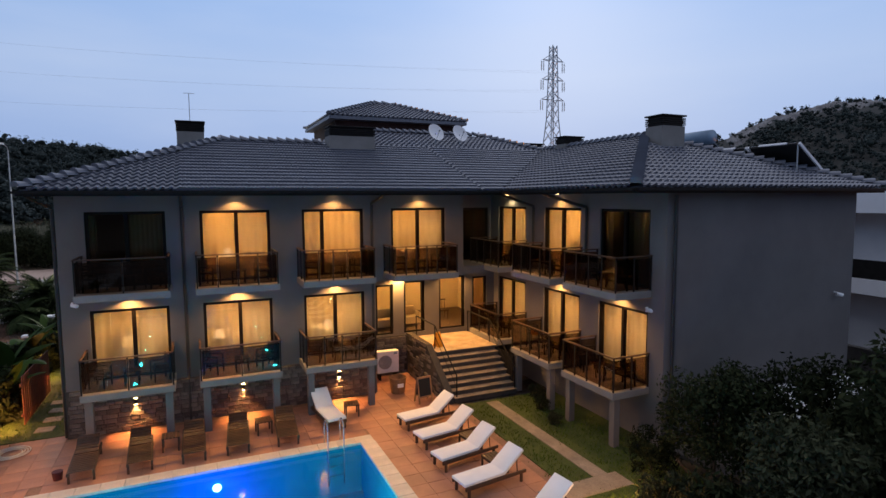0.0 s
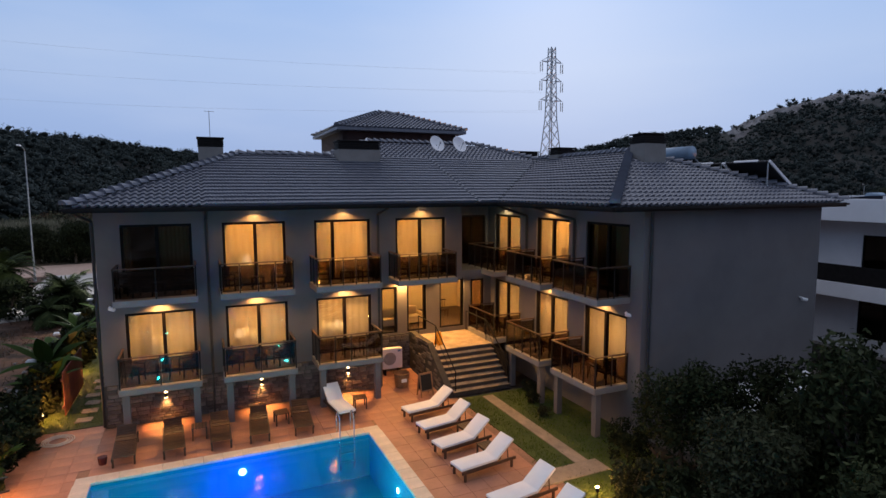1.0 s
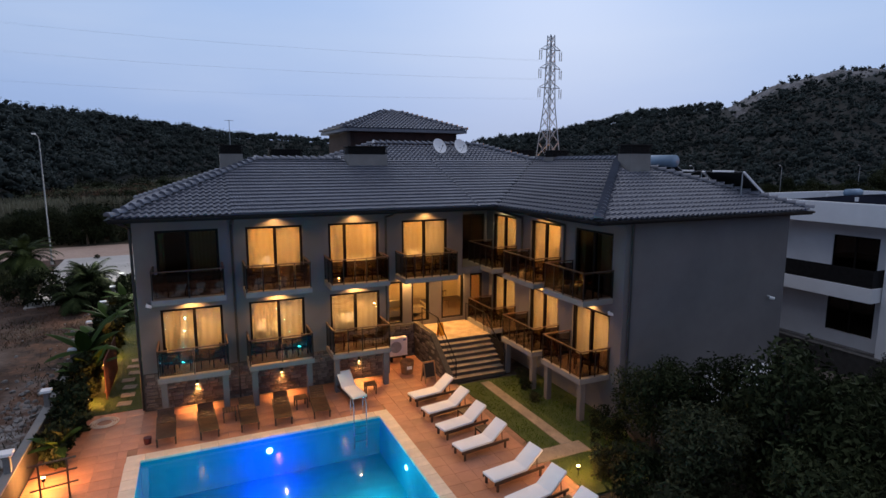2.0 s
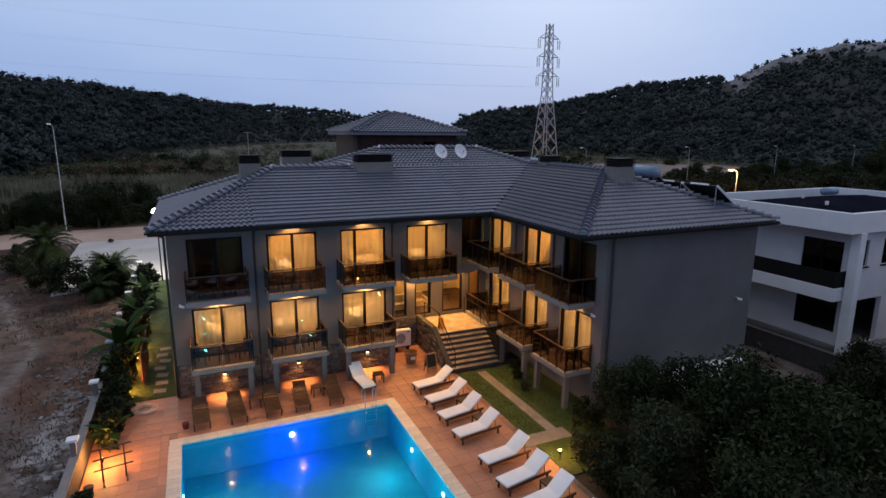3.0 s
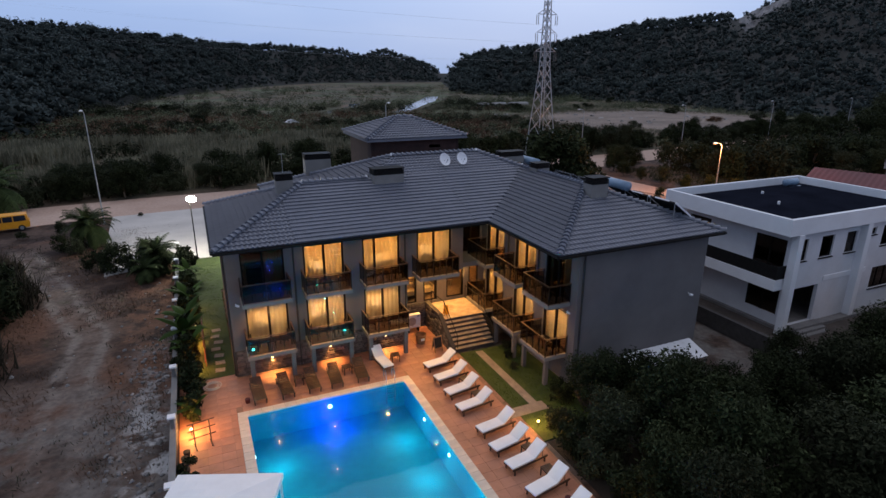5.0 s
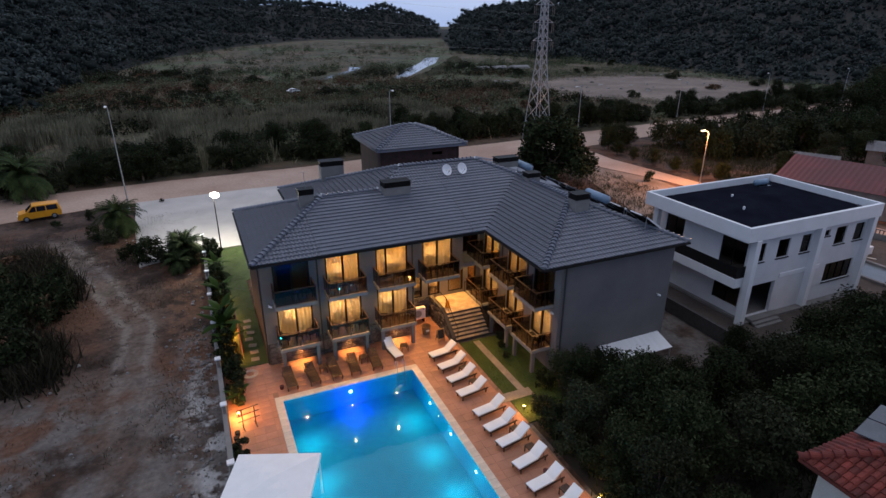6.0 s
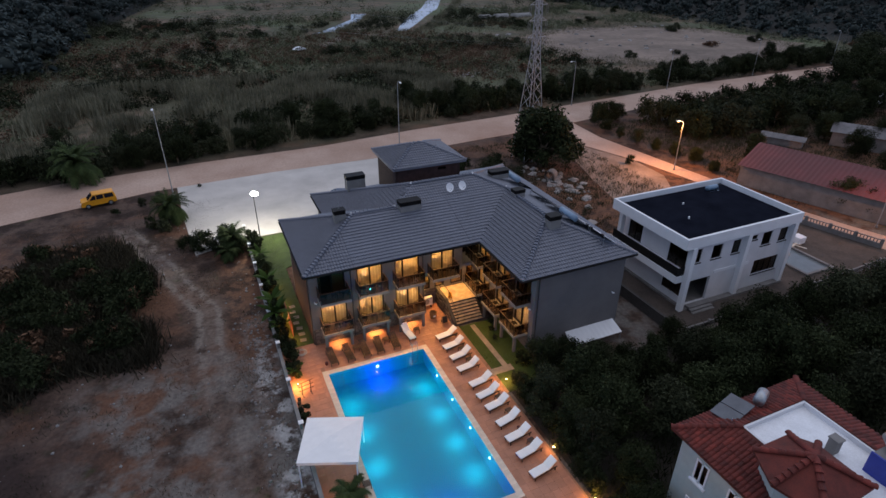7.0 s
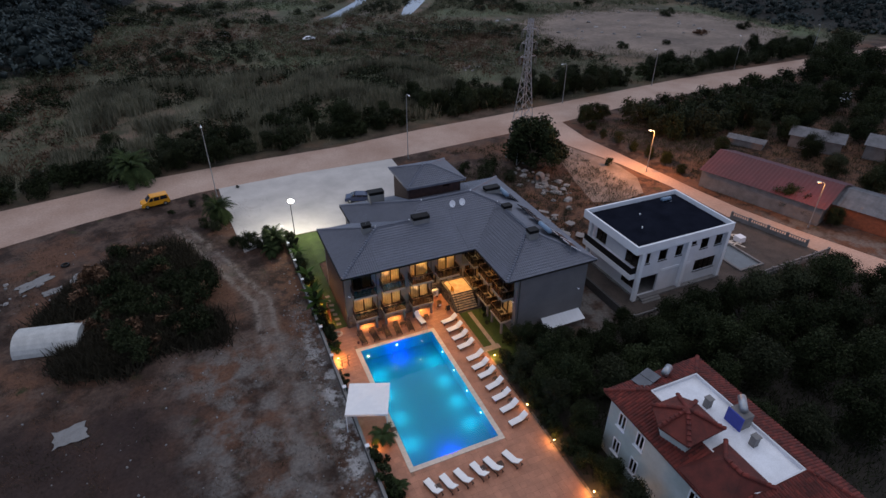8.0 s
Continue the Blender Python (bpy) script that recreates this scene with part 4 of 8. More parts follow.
# half-round ridge tiles along hips and ridges
def ridge_run(p, q, parent, material=M_TILES):
    p, q = Vector(p), Vector(q)
    n_ = max(2, int((q - p).length / 0.36))
    verts, faces = [], []
    d = (q - p) / n_
    side = d.cross(Vector((0, 0, 1))).normalized()
    upv = side.cross(d).normalized()
    for k in range(n_):
        o0, o1 = p + d * k, p + d * (k + 1.12)
        base = len(verts)
        for o, r, lift in ((o0, 0.19, 0.11), (o1, 0.135, 0.03)):
            for i in range(7):
                a = math.pi * i / 6
                verts.append(o + side * math.cos(a) * r + upv * (math.sin(a) * r * 0.85 + lift - 0.03))
        for i in range(6):
            faces.append((base + i, base + i + 1, base + i + 8, base + i + 7))
        faces.append(tuple(base + i for i in range(7)))
    me = bpy.data.meshes.new("ridge_tiles")
    me.from_pydata(verts, [], faces)
    me.materials.append(material)
    part("ridge_tiles", me, None, parent)


def up5(p):
    return (p[0], p[1], p[2] + 0.06)


for p, q in ((A, ridge_w0), (C, ridge_e), (D, ridge_e), (ridge_w0, ridge_w1), (top0, top1), (ridge_e, join_e), (join_e, top1), ((-9.53, 13.5, EZ), ridge_w0), ((-5.4, 18.6, EZ), top0), ((17.62, 18.6, EZ), top1)):
    ridge_run(up5(p), up5(q), roof)
for i, j in ((0, 4), (3, 4), (1, 5), (2, 5), (4, 5)):
    ridge_run(c_[i], c_[j], troof)

# ---- pool court: deck, coping, loungers, lights and loose things ----
DECK_OUT = [(-12.0, 4.15), (-12.0, -26.0), (3.5, -26.0), (3.7, -8.2), (3.85, -8.2), (3.85, 1.2), (3.85, 1.45), (3.45, 1.5), (3.45, 5.85), (1.15, 5.85), (1.15, 3.85), (-9.0, 3.85), (-9.0, 4.15)]
bm = B()
hole = [(-9.34, -17.0), (0.0, -17.0), (0.0, 0.0), (-9.34, 0.0)]
for x0, y0, x1, y1 in ((-12.0, -26.0, -9.34, 4.15), (-9.34, 0.0, 0.0, 3.86), (0.0, 0.0, 1.15, 3.86), (1.15, 0.0, 3.45, 5.83), (3.45, 0.0, 3.85, 1.45), (0.0, -26.0, 3.7, 0.0), (3.7, -8.2, 3.85, 0.0), (-9.34, -26.0, 0.0, -17.0)):
    box(bm, x0, y0, -0.05, x1, y1, -0.012)
deck = setting("pool_deck", bm, M_JOINT, "terracotta paved deck round the pool", "deck")
coping = thing("pool_coping", pose(0, 0, 0), "pale stone coping round the swimming pool", "coping", "", "structure")


def slab_mesh(name, w, d, h, material, bev=0.01):
    bm = B()
    box(bm, -w / 2, -d / 2, 0, w / 2, d / 2, h, bev)
    return mesh_of(name, bm, material)


cop_x, cop_y = slab_mesh("coping_stone", 0.576, 0.47, 0.08, M_COPING), slab_mesh("coping_stone", 0.47, 0.585, 0.08, M_COPING)
for i in range(16):
    for y in (-0.225, -16.775):
        part("coping_stone", cop_x, None, coping).location = (-9.05 + 0.584 * i, y, -0.03)
for j in range(27):
    for x in (-9.12, -0.22):
        part("coping_stone", cop_y, None, coping).location = (x, -0.75 - 0.597 * j, -0.028)


def lounger_thing(cushion):
    """A slatted wooden sunlounger, its foot at the origin and its raised head towards +x."""
    top = thing("sun_lounger", pose(0, 0, 0), "dark wooden sun lounger with a white cushion on the pool deck" if cushion else "bare dark wooden slatted sun lounger with raised back", "sun lounger", "sun loungers by the pool")
    for y in (-0.31, 0.31):
        bm = B()
        box(bm, 0, y - 0.025, 0.24, 2.0, y + 0.025, 0.33, 0.006)
        part("side_rail", bm, M_WOOD, top)
    for x in (0.12, 1.85):
        for y in (-0.3, 0.3):
            bm = B()
            box(bm, x - 0.035, y - 0.03, 0, x + 0.035, y + 0.03, 0.25, 0.005)
            part("leg", bm, M_WOOD, top)
    for k in range(10):
        bm = B()
        box(bm, 0.03 + k * 0.125, -0.29, 0.325, 0.125 + k * 0.125, 0.29, 0.345)
        part("slat", bm, M_WOOD, top)
    back = part("backrest", box(B(), 0, -0.3, 0, 0.05, 0.3, 0.03), M_WOOD, top)
    back.matrix_local = pose(1.28, 0, 0.335, 0, -38 if cushion else -19, 0)
    for k in range(6):
        bm = B()
        box(bm, 0.06 + k * 0.125, -0.29, 0.0, 0.155 + k * 0.125, 0.29, 0.025)
        part("slat", bm, M_WOOD, back)
    for y in (-0.25, 0.25):
        bm = B()
        tube(bm, (1.75, y, 0.27), (1.72, y, 0.66 if cushion else 0.47), 0.015)
        part("prop", bm, M_WOOD, top)
    if cushion:
        prof = [(-0.02, 0.35), (1.26, 0.35), (1.30, 0.36), (1.93, 0.855), (1.89, 0.925), (1.25, 0.44), (-0.02, 0.435)]
        bm = B()
        lo = [bm.verts.new((x, -0.315, z)) for x, z in prof]
        hi = [bm.verts.new((x, 0.315, z)) for x, z in prof]
        for i in range(len(prof)):
            j = (i + 1) % len(prof)
            bm.faces.new((lo[i], hi[i], hi[j], lo[j]))
        bm.faces.new(lo)
        bm.faces.new(hi[::-1])
        bmesh.ops.recalc_face_normals(bm, faces=bm.faces)
        bmesh.ops.bevel(bm, geom=list(bm.edges), offset=0.018, segments=2, affect="EDGES", profile=0.5)
        part("cushion", bm, M_CUSHION, top, "thin white canvas cushion", True)
    return top


white = lounger_thing(True)
white.matrix_world = pose(1.12, 0.1, 0, 0, 0, 8)
for y, a, dx in ((-1.45, 9, 0.02), (-3.0, 10, -0.02), (-4.55, 8, -0.06), (-6.6, 8, 0.06), (-8.05, 10, 0.0), (-9.4, 9, 0.05), (-11.15, 11, 0.05), (-12.7, 8, -0.05), (-14.3, 9, -0.06), (-16.0, 8, -0.06)):
    copy_thing(white, pose(1.1 + dx, y, 0, 0, 0, a))
for x, a in ((-8.45, -74), (-7.05, -76), (-5.75, -72), (-4.15, -75), (-2.85, -73), (-1.0, -72)):
    copy_thing(white, pose(x, -18.4 - 0.05 * abs(a + 74), 0, 0, 0, a))
copy_thing(white, pose(-0.88, 0.85, 0, 0, 0, 97))
brown = lounger_thing(False)
brown.matrix_world = pose(-8.12, 0.32, 0, 0, 0, 92)
for x, a in ((-6.68, 93), (-5.27, 90), (-4.05, 86), (-2.56, 86)):
    copy_thing(brown, pose(x, 0.28, 0, 0, 0, a))


def side_table():
    top = thing("side_table", pose(0, 0, 0), "low square dark wooden slatted side table", "table", "side tables by the pool")
    for k in range(5):
        bm = B()
        box(bm, -0.25 + k * 0.102, -0.25, 0.42, -0.16 + k * 0.102, 0.25, 0.445)
        part("slat", bm, M_WOOD, top)
    for x in (-0.22, 0.22):
        bm = B()
        box(bm, x - 0.02, -0.24, 0.36, x + 0.02, 0.24, 0.42)
        part("apron", bm, M_WOOD, top)
        for y in (-0.22, 0.22):
            bm = B()
            box(bm, x - 0.022, y - 0.022, 0, x + 0.022, y + 0.022, 0.42)
            part("leg", bm, M_WOOD, top)
    return top


tb = side_table()
tb.matrix_world = pose(-5.93, 1.67, 0)
for x, y, a in ((-3.15, 1.75, 4), (-0.1, 2.0, -6), (2.55, -2.15, 8), (2.5, -3.75, 5), (2.6, -8.7, 8), (2.6, -10.3, 4), (2.6, -13.5, 9), (-3.45, -19.3, 10), (-1.9, -19.5, 0), (-7.75, -19.4, 5)):
    copy_thing(tb, pose(x, y, 0, 0, 0, a))


# balcony furniture
def balcony_chair():
    top = thing("balcony_chair", pose(0, 0, 0), "dark woven armchair with slim legs on the balcony", "chair", "balcony chairs")
    bm = B()
    box(bm, -0.25, -0.24, 0.38, 0.25, 0.26, 0.43, 0.01)
    part("seat", bm, M_FRAME, top)
    for k in range(4):
        bm = B()
        box(bm, -0.23, 0.23, 0.5 + 0.09 * k, 0.23, 0.26, 0.555 + 0.09 * k)
        part("back_slat", bm, M_FRAME, top)
    for x in (-0.24, 0.24):
        bm = B()
        box(bm, x - 0.02, -0.24, 0.60, x + 0.02, 0.24, 0.63)
        part("armrest", bm, M_FRAME, top)
        for y, z in ((-0.22, 0.60), (0.24, 0.86)):
            bm = B()
            box(bm, x - 0.02, y - 0.02, 0, x + 0.02, y + 0.02, z)
            part("leg", bm, M_FRAME, top)
    return top


def balcony_table():
    top = thing("balcony_table", pose(0, 0, 0), "small dark square table on the balcony", "table", "balcony tables")
    bm = B()
    box(bm, -0.24, -0.24, 0.44, 0.24, 0.24, 0.47, 0.006)
    part("tabletop", bm, M_FRAME, top)
    for x in (-0.2, 0.2):
        for y in (-0.2, 0.2):
            bm = B()
            box(bm, x - 0.018, y - 0.018, 0, x + 0.018, y + 0.018, 0.44)
            part("leg", bm, M_FRAME, top)
    return top


ch, bt = balcony_chair(), balcony_table()
first = True
spots = [(pose(c, FY, z), i) for z in (F2, F1) for i, c in enumerate(FRONT_B) if not (z == F1 and i == 3)] + [(up(m, z), 9) for z in (F2, F1) for m in CW]
for m, i in spots:
    for x, a in ((-0.85, 70), (0.85, -75)):
        mm = m @ pose(x, -0.62, 0.0, 0, 0, a + random.uniform(-12, 12))
        if first:
            ch.matrix_world = mm
        else:
            copy_thing(ch, mm)
        if x < 0:
            mt = m @ pose(0.05, -0.7, 0)
            if first:
                bt.matrix_world = mt
            else:
                copy_thing(bt, mt)
        first = False


# beds in the lit rooms
def bed():
    top = thing("bed", pose(0, 0, 0), "double bed made up with white sheets", "bed", "beds in the rooms")
    bm = B()
    box(bm, -0.85, -1.0, 0.08, 0.85, 1.0, 0.34, 0.02)
    part("base", bm, M_WOOD, top)
    bm = B()
    box(bm, -0.84, -1.0, 0.35, 0.84, 0.98, 0.6, 0.05)
    part("mattress", bm, M_CUSHION, top)
    bm = B()
    box(bm, -0.9, 1.0, 0.1, 0.9, 1.08, 1.15, 0.02)
    part("headboard", bm, M_WOOD, top)
    for x in (-0.42, 0.42):
        bm = B()
        box(bm, x - 0.32, 0.5, 0.61, x + 0.32, 0.92, 0.76, 0.06)
        part("pillow", bm, M_CUSHION, top)
    return top


bd = bed()
bd.matrix_world = pose(-3.3, 6.1, F2 - 0.1, 0, 0, 90)
for x, y, z, a in ((0.3, 6.1, F2 - 0.1, 90), (3.5, 6.1, F2 + 0.005, 90), (-6.7, 6.1, F1, 90), (-3.3, 6.1, F1, 90), (0.1, 6.1, F1, 90), (10.3, 0.9, F2 - 0.1, 0), (10.3, 4.5, F2 - 0.1, 0), (10.3, -2.6, F1, 0), (10.3, 0.9, F1, 0), (10.3, 4.5, F1, 0)):
    copy_thing(bd, pose(x, y, z, 0, 0, a))


def table_lamp(x, y, z):
    top = thing("table_lamp", pose(x, y, z), "lit table lamp with a white cone shade", "lamp", "table lamps")
    bm = B()
    tube(bm, (0, 0, 0), (0, 0, 0.02), 0.1, 0.1, 12)
    tube(bm, (0, 0, 0.02), (0, 0, 0.35), 0.02, 0.02, 8)
    part("stand", bm, M_DARK, top)
    bm = B()
    tube(bm, (0, 0, 0.30), (0, 0, 0.58), 0.2, 0.12, 16, False)
    part("shade", bm, glow_shade, top)
    return top


glow_shade = glow("lit_lamp_shade", (1.0, 0.72, 0.38), 0.75)


def night_table(x, y, z):
    top = thing("night_table", pose(x, y, z), "small wooden night table beside the window", "table", "night tables")
    bm = B()
    box(bm, -0.2, -0.2, 0.0, 0.2, 0.2, 0.6, 0.01)
    part("cabinet", bm, M_WOOD, top)


for x, y, z in ((-6.35, 4.7, F1), (-4.3, 4.7, F1), (-0.3, 4.7, F1), (-3.9, 4.75, F2 - 0.1), (4.0, 4.75, F2 + 0.005)):
    night_table(x, y, z)
    table_lamp(x, y, z + 0.6)

# lobby furniture
for x, y, a in ((2.6, 7.2, 0), (3.9, 7.4, 0)):
    top = thing("sofa", pose(x, y, F1, 0, 0, a), "beige upholstered lobby sofa", "sofa", "lobby sofas")
    for nm, b_ in (("seat", (-0.6, -0.35, 0.1, 0.6, 0.35, 0.45)), ("backrest", (-0.6, 0.2, 0.45, 0.6, 0.38, 0.85)), ("armrest", (-0.72, -0.35, 0.1, -0.6, 0.38, 0.62)), ("armrest", (0.6, -0.35, 0.1, 0.72, 0.38, 0.62))):
        bm = B()
        box(bm, *b_, 0.03)
        part(nm, bm, M_PLASTER_IN, top)
bdw = thing("bench", pose(5.9, 8.0, F1), "dark wooden lobby bench with spindles", "bench")
bm = B()
box(bm, -0.5, -0.22, 0.4, 0.5, 0.22, 0.45, 0.01)
part("seat", bm, M_WOOD, bdw)
for k in range(7):
    bm = B()
    tube(bm, (-0.45 + 0.15 * k, 0.2, 0.45), (-0.45 + 0.15 * k, 0.22, 0.9), 0.012)
    part("spindle", bm, M_WOOD, bdw)
for x in (-0.45, 0.45):
    for y in (-0.18, 0.18):
        bm = B()
        tube(bm, (x, y, 0), (x, y, 0.4), 0.02)
        part("leg", bm, M_WOOD, bdw)
bm = B()
box(bm, -0.5, 0.2, 0.88, 0.5, 0.24, 0.94, 0.01)
part("top_rail", bm, M_WOOD, bdw)

# wall sconces with light up and down on the slate plinth
for x in (-7.03, -3.61, -0.11):
    top = thing("wall_sconce", pose(x, FY - 0.07, 1.0), "small lit up-and-down wall sconce on the slate plinth", "lamp", "sconces under the balconies")
    bm = B()
    box(bm, -0.05, -0.12, -0.1, 0.05, 0.0, 0.1, 0.006)
    part("body", bm, M_DARK, top)
    for z in (-0.115, 0.102):
        bm = B()
        box(bm, -0.045, -0.11, z, 0.045, -0.01, z + 0.012)
        part("lens", bm, M_GLOW, top)
    lamp("sconce_lamp", "SPOT", (x, FY - 0.15, 0.86), 210, (1.0, 0.45, 0.13), 0.03, (x, FY - 0.45, 0), 96)
    lamp("sconce_lamp", "SPOT", (x, FY - 0.15, 1.14), 90, WARM, 0.04, (x, FY - 0.12, 3), 70)

# air conditioner, basket, menu board and floor sign by the entrance
ac = thing("air_conditioner", pose(2.35, 5.35, 0), "white outdoor air-conditioning unit with a round fan grille", "air conditioner")
bm = B()
box(bm, -0.48, -0.17, 0.3, 0.48, 0.17, 1.25, 0.02)
part("casing", bm, M_WHITE, ac)
bm = B()
tube(bm, (-0.14, -0.172, 0.78), (-0.14, -0.19, 0.78), 0.3, 0.3, 24)
part("fan_grille", bm, mat("grey_grille", (0.35, 0.35, 0.34), 0.5, 0.2, 5, 60, 0.1), ac)
for x in (-0.35, 0.35):
    bm = B()
    box(bm, x - 0.04, -0.16, 0, x + 0.04, 0.16, 0.3, 0.005)
    part("foot", bm, M_DARK, ac)
bm = B()
box(bm, 0.25, -0.176, 1.08, 0.40, -0.172, 1.18)
part("badge", bm, M_TANK, ac)
bk = thing("wicker_basket", pose(2.2, 3.55, 0), "round brown wicker basket on the deck", "basket")
bm = B()
tube(bm, (0, 0, 0), (0, 0, 0.62), 0.27, 0.34, 20, False)
tube(bm, (0, 0, 0.02), (0, 0, 0.025), 0.27, 0.27, 20)
part("body", bm, M_WICKER, bk)
bm = B()
for k in range(20):
    a0, a1 = k * math.tau / 20, (k + 1) * math.tau / 20
    tube(bm, (0.34 * math.cos(a0), 0.34 * math.sin(a0), 0.62), (0.34 * math.cos(a1), 0.34 * math.sin(a1), 0.62), 0.022)
part("rim", bm, M_WICKER, bk)
bm = B()
box(bm, -0.12, -0.37, 0.3, 0.12, -0.325, 0.44)
part("tag", bm, M_CUSHION, bk)
ms = thing("menu_board", pose(2.75, 2.15, 0, 0, 0, 8), "folding wooden chalkboard with a blank black panel", "sign")
for s_ in (-1, 1):
    fr = part("frame", box(box(box(box(B(), -0.3, -0.015, 0, -0.25, 0.015, 1.0), 0.25, -0.015, 0, 0.3, 0.015, 1.0), -0.25, -0.015, 0.93, 0.25, 0.015, 1.0), -0.25, -0.015, 0.22, 0.25, 0.015, 0.28), mat("light_oak", (0.35, 0.2, 0.1), 0.6, 0.3, 4, 40, 0.1), ms)
    fr.matrix_local = pose(0, s_ * 0.2, 0, s_ * 11, 0, 0)
    bm = B()
    box(bm, -0.25, -0.008, 0.28, 0.25, 0.008, 0.93)
    part("panel", bm, M_BLACK, fr)
fs = thing("floor_sign", pose(4.1, 3.85, LAND + 0.03, 0, 0, 20), "yellow plastic folding wet-floor sign", "sign")
for s_ in (-1, 1):
    bm = B()
    pts_ = [(-0.17, 0.0), (0.17, 0.0), (0.11, 0.62), (-0.11, 0.62)]
    lo = [bm.verts.new((x, -0.012, z)) for x, z in pts_]
    hi = [bm.verts.new((x, 0.012, z)) for x, z in pts_]
    bm.faces.new(lo)
    bm.faces.new(hi[::-1])
    for i in range(4):
        bm.faces.new((lo[i], lo[(i + 1) % 4], hi[(i + 1) % 4], hi[i]))
    bmesh.ops.recalc_face_normals(bm, faces=bm.faces)
    part("leaf_panel", bm, M_YELLOW, fs).matrix_local = pose(0, s_ * 0.13, 0, s_ * 11, 0, 0)

# pool ladder
ld = thing("pool_ladder", pose(-1.25, -0.25, 0.05), "polished steel pool ladder with two hooped rails", "ladder")
for x in (-0.25, 0.25):
    bm = B()
    pts_ = [(x, 0.25, 0)] + [(x, 0.25 - 0.5 * (1 - math.cos(math.pi * k / 8)) / 2 - 0.0, 0.55 + 0.25 * math.sin(math.pi * k / 8)) for k in range(9)] + [(x, -0.25, -1.2)]
    path_tube(bm, pts_, 0.022)
    part("rail", bm, M_CHROME, ld, "", True)
for z in (-0.3, -0.6, -0.9):
    bm = B()
    box(bm, -0.25, -0.29, z, 0.25, -0.21, z + 0.025)
    part("rung", bm, M_CHROME, ld)

# underwater lamps
POOL_L = []
for x, y, col in [(-4.7, PY1 - 0.03, "b"), (-4.7, PY0 + 0.03, "b")]:
    top = thing("pool_lamp", pose(x, y, -0.5), "round blue underwater pool lamp", "lamp", "pool lamps")
    bm = B()
    d = -1 if y > -5 else 1
    tube(bm, (0, 0, 0), (0, d * 0.03, 0), 0.12, 0.11, 16)
    part("lens", bm, M_GLOWB, top)
    lamp("pool_light", "POINT", (x, y + d * 0.9, -0.8), 170, (0.02, 0.03, 1.0), 0.06)
for x, d, ys_ in ((PX1 - 0.03, -1, (-3.6, -6.7, -9.9, -13.0)), (PX0 + 0.03, 1, (-3.2, -6.4, -9.7, -13.0))):
    for y in ys_:
        top = thing("pool_lamp", pose(x, y, -0.5), "round white underwater pool lamp", "lamp", "pool lamps")
        bm = B()
        tube(bm, (0, 0, 0), (d * 0.03, 0, 0), 0.09, 0.08, 16)
        part("lens", bm, M_GLOWC, top)
        lamp("pool_light", "POINT", (x + d * 1.1, y, -0.66), 62, (0.015, 0.88, 0.90), 0.06)

# white canopy over the seating corner
gz = thing("canopy_gazebo", pose(-10.7, -9.55, 0, 0, 0, -22), "white fabric canopy gazebo on slim posts", "gazebo")
bm = B()
n_ = 8
hs = 1.95
g = [[bm.verts.new((-hs + 2 * hs * i / n_, -hs + 2 * hs * j / n_, 2.4 + 0.42 * (1 - max(abs(2 * i / n_ - 1), abs(2 * j / n_ - 1))) - 0.05 * math.sin(math.pi * i / n_) * math.sin(math.pi * j / n_))) for i in range(n_ + 1)] for j in range(n_ + 1)]
for j in range(n_):
    for i in range(n_):
        bm.faces.new((g[j][i], g[j][i + 1], g[j + 1][i + 1], g[j + 1][i]))
edge = [g[0][i] for i in range(n_ + 1)] + [g[j][n_] for j in range(1, n_ + 1)] + [g[n_][i] for i in range(n_ - 1, -1, -1)] + [g[j][0] for j in range(n_ - 1, 0, -1)]
low = [bm.verts.new((v.co.x, v.co.y, v.co.z - 0.22)) for v in edge]
for i in range(len(edge)):
    j = (i + 1) % len(edge)
    bm.faces.new((edge[i], edge[j], low[j], low[i]))
part("canopy", bm, M_CUSHION, gz)
for x in (-1.85, 1.85):
    for y in (-1.85, 1.85):
        bm = B()
        box(bm, x - 0.04, y - 0.04, 0, x + 0.04, y + 0.04, 2.38)
        part("post", bm, M_WHITE, gz)
for x, y in ((-9.2, -12.3), (-9.6, -11.6)):
    copy_thing(tb, pose(x, y, 0))

# west garden wall with capped lamp posts
ww = thing("garden_wall", pose(-12.2, 0, 0), "low dark garden wall with a pale coping along the dirt lot", "wall")
bm = B()
box(bm, -0.1, -26, -0.05, 0.1, 28.5, 0.9)
part("wall_body", bm, M_MORTAR, ww)
bm = B()
box(bm, -0.14, -26, 0.9, 0.14, 28.5, 0.97, 0.01)
part("coping", bm, M_SLAB, ww)
for y in (28.0, 23.0, 18.3, 13.5, 8.6, 3.5, -1.5, -6.4, -14.0, -20.0):
    lp = thing("post_lamp", pose(-12.2, y, 0.97), "grey post with a white square cap on the garden wall", "lamp", "garden wall lamps")
    bm = B()
    box(bm, -0.09, -0.09, 0, 0.09, 0.09, 0.55, 0.01)
    part("post", bm, M_CONC, lp)
    bm = B()
    box(bm, -0.18, -0.18, 0.55, 0.18, 0.18, 0.65, 0.015)
    part("cap", bm, M_WHITE, lp)
for y in [-2.6 - 0.42 * k for k in range(9)]:
    pt = thing("flower_pot", pose(-11.75 + random.uniform(-0.06, 0.06), y, 0), "dark clay flower pot along the wall", "pot", "pots along the wall")
    bm = B()
    tube(bm, (0, 0, 0), (0, 0, 0.3), 0.11, 0.16, 12)
    part("pot", bm, M_BLACK, pt)

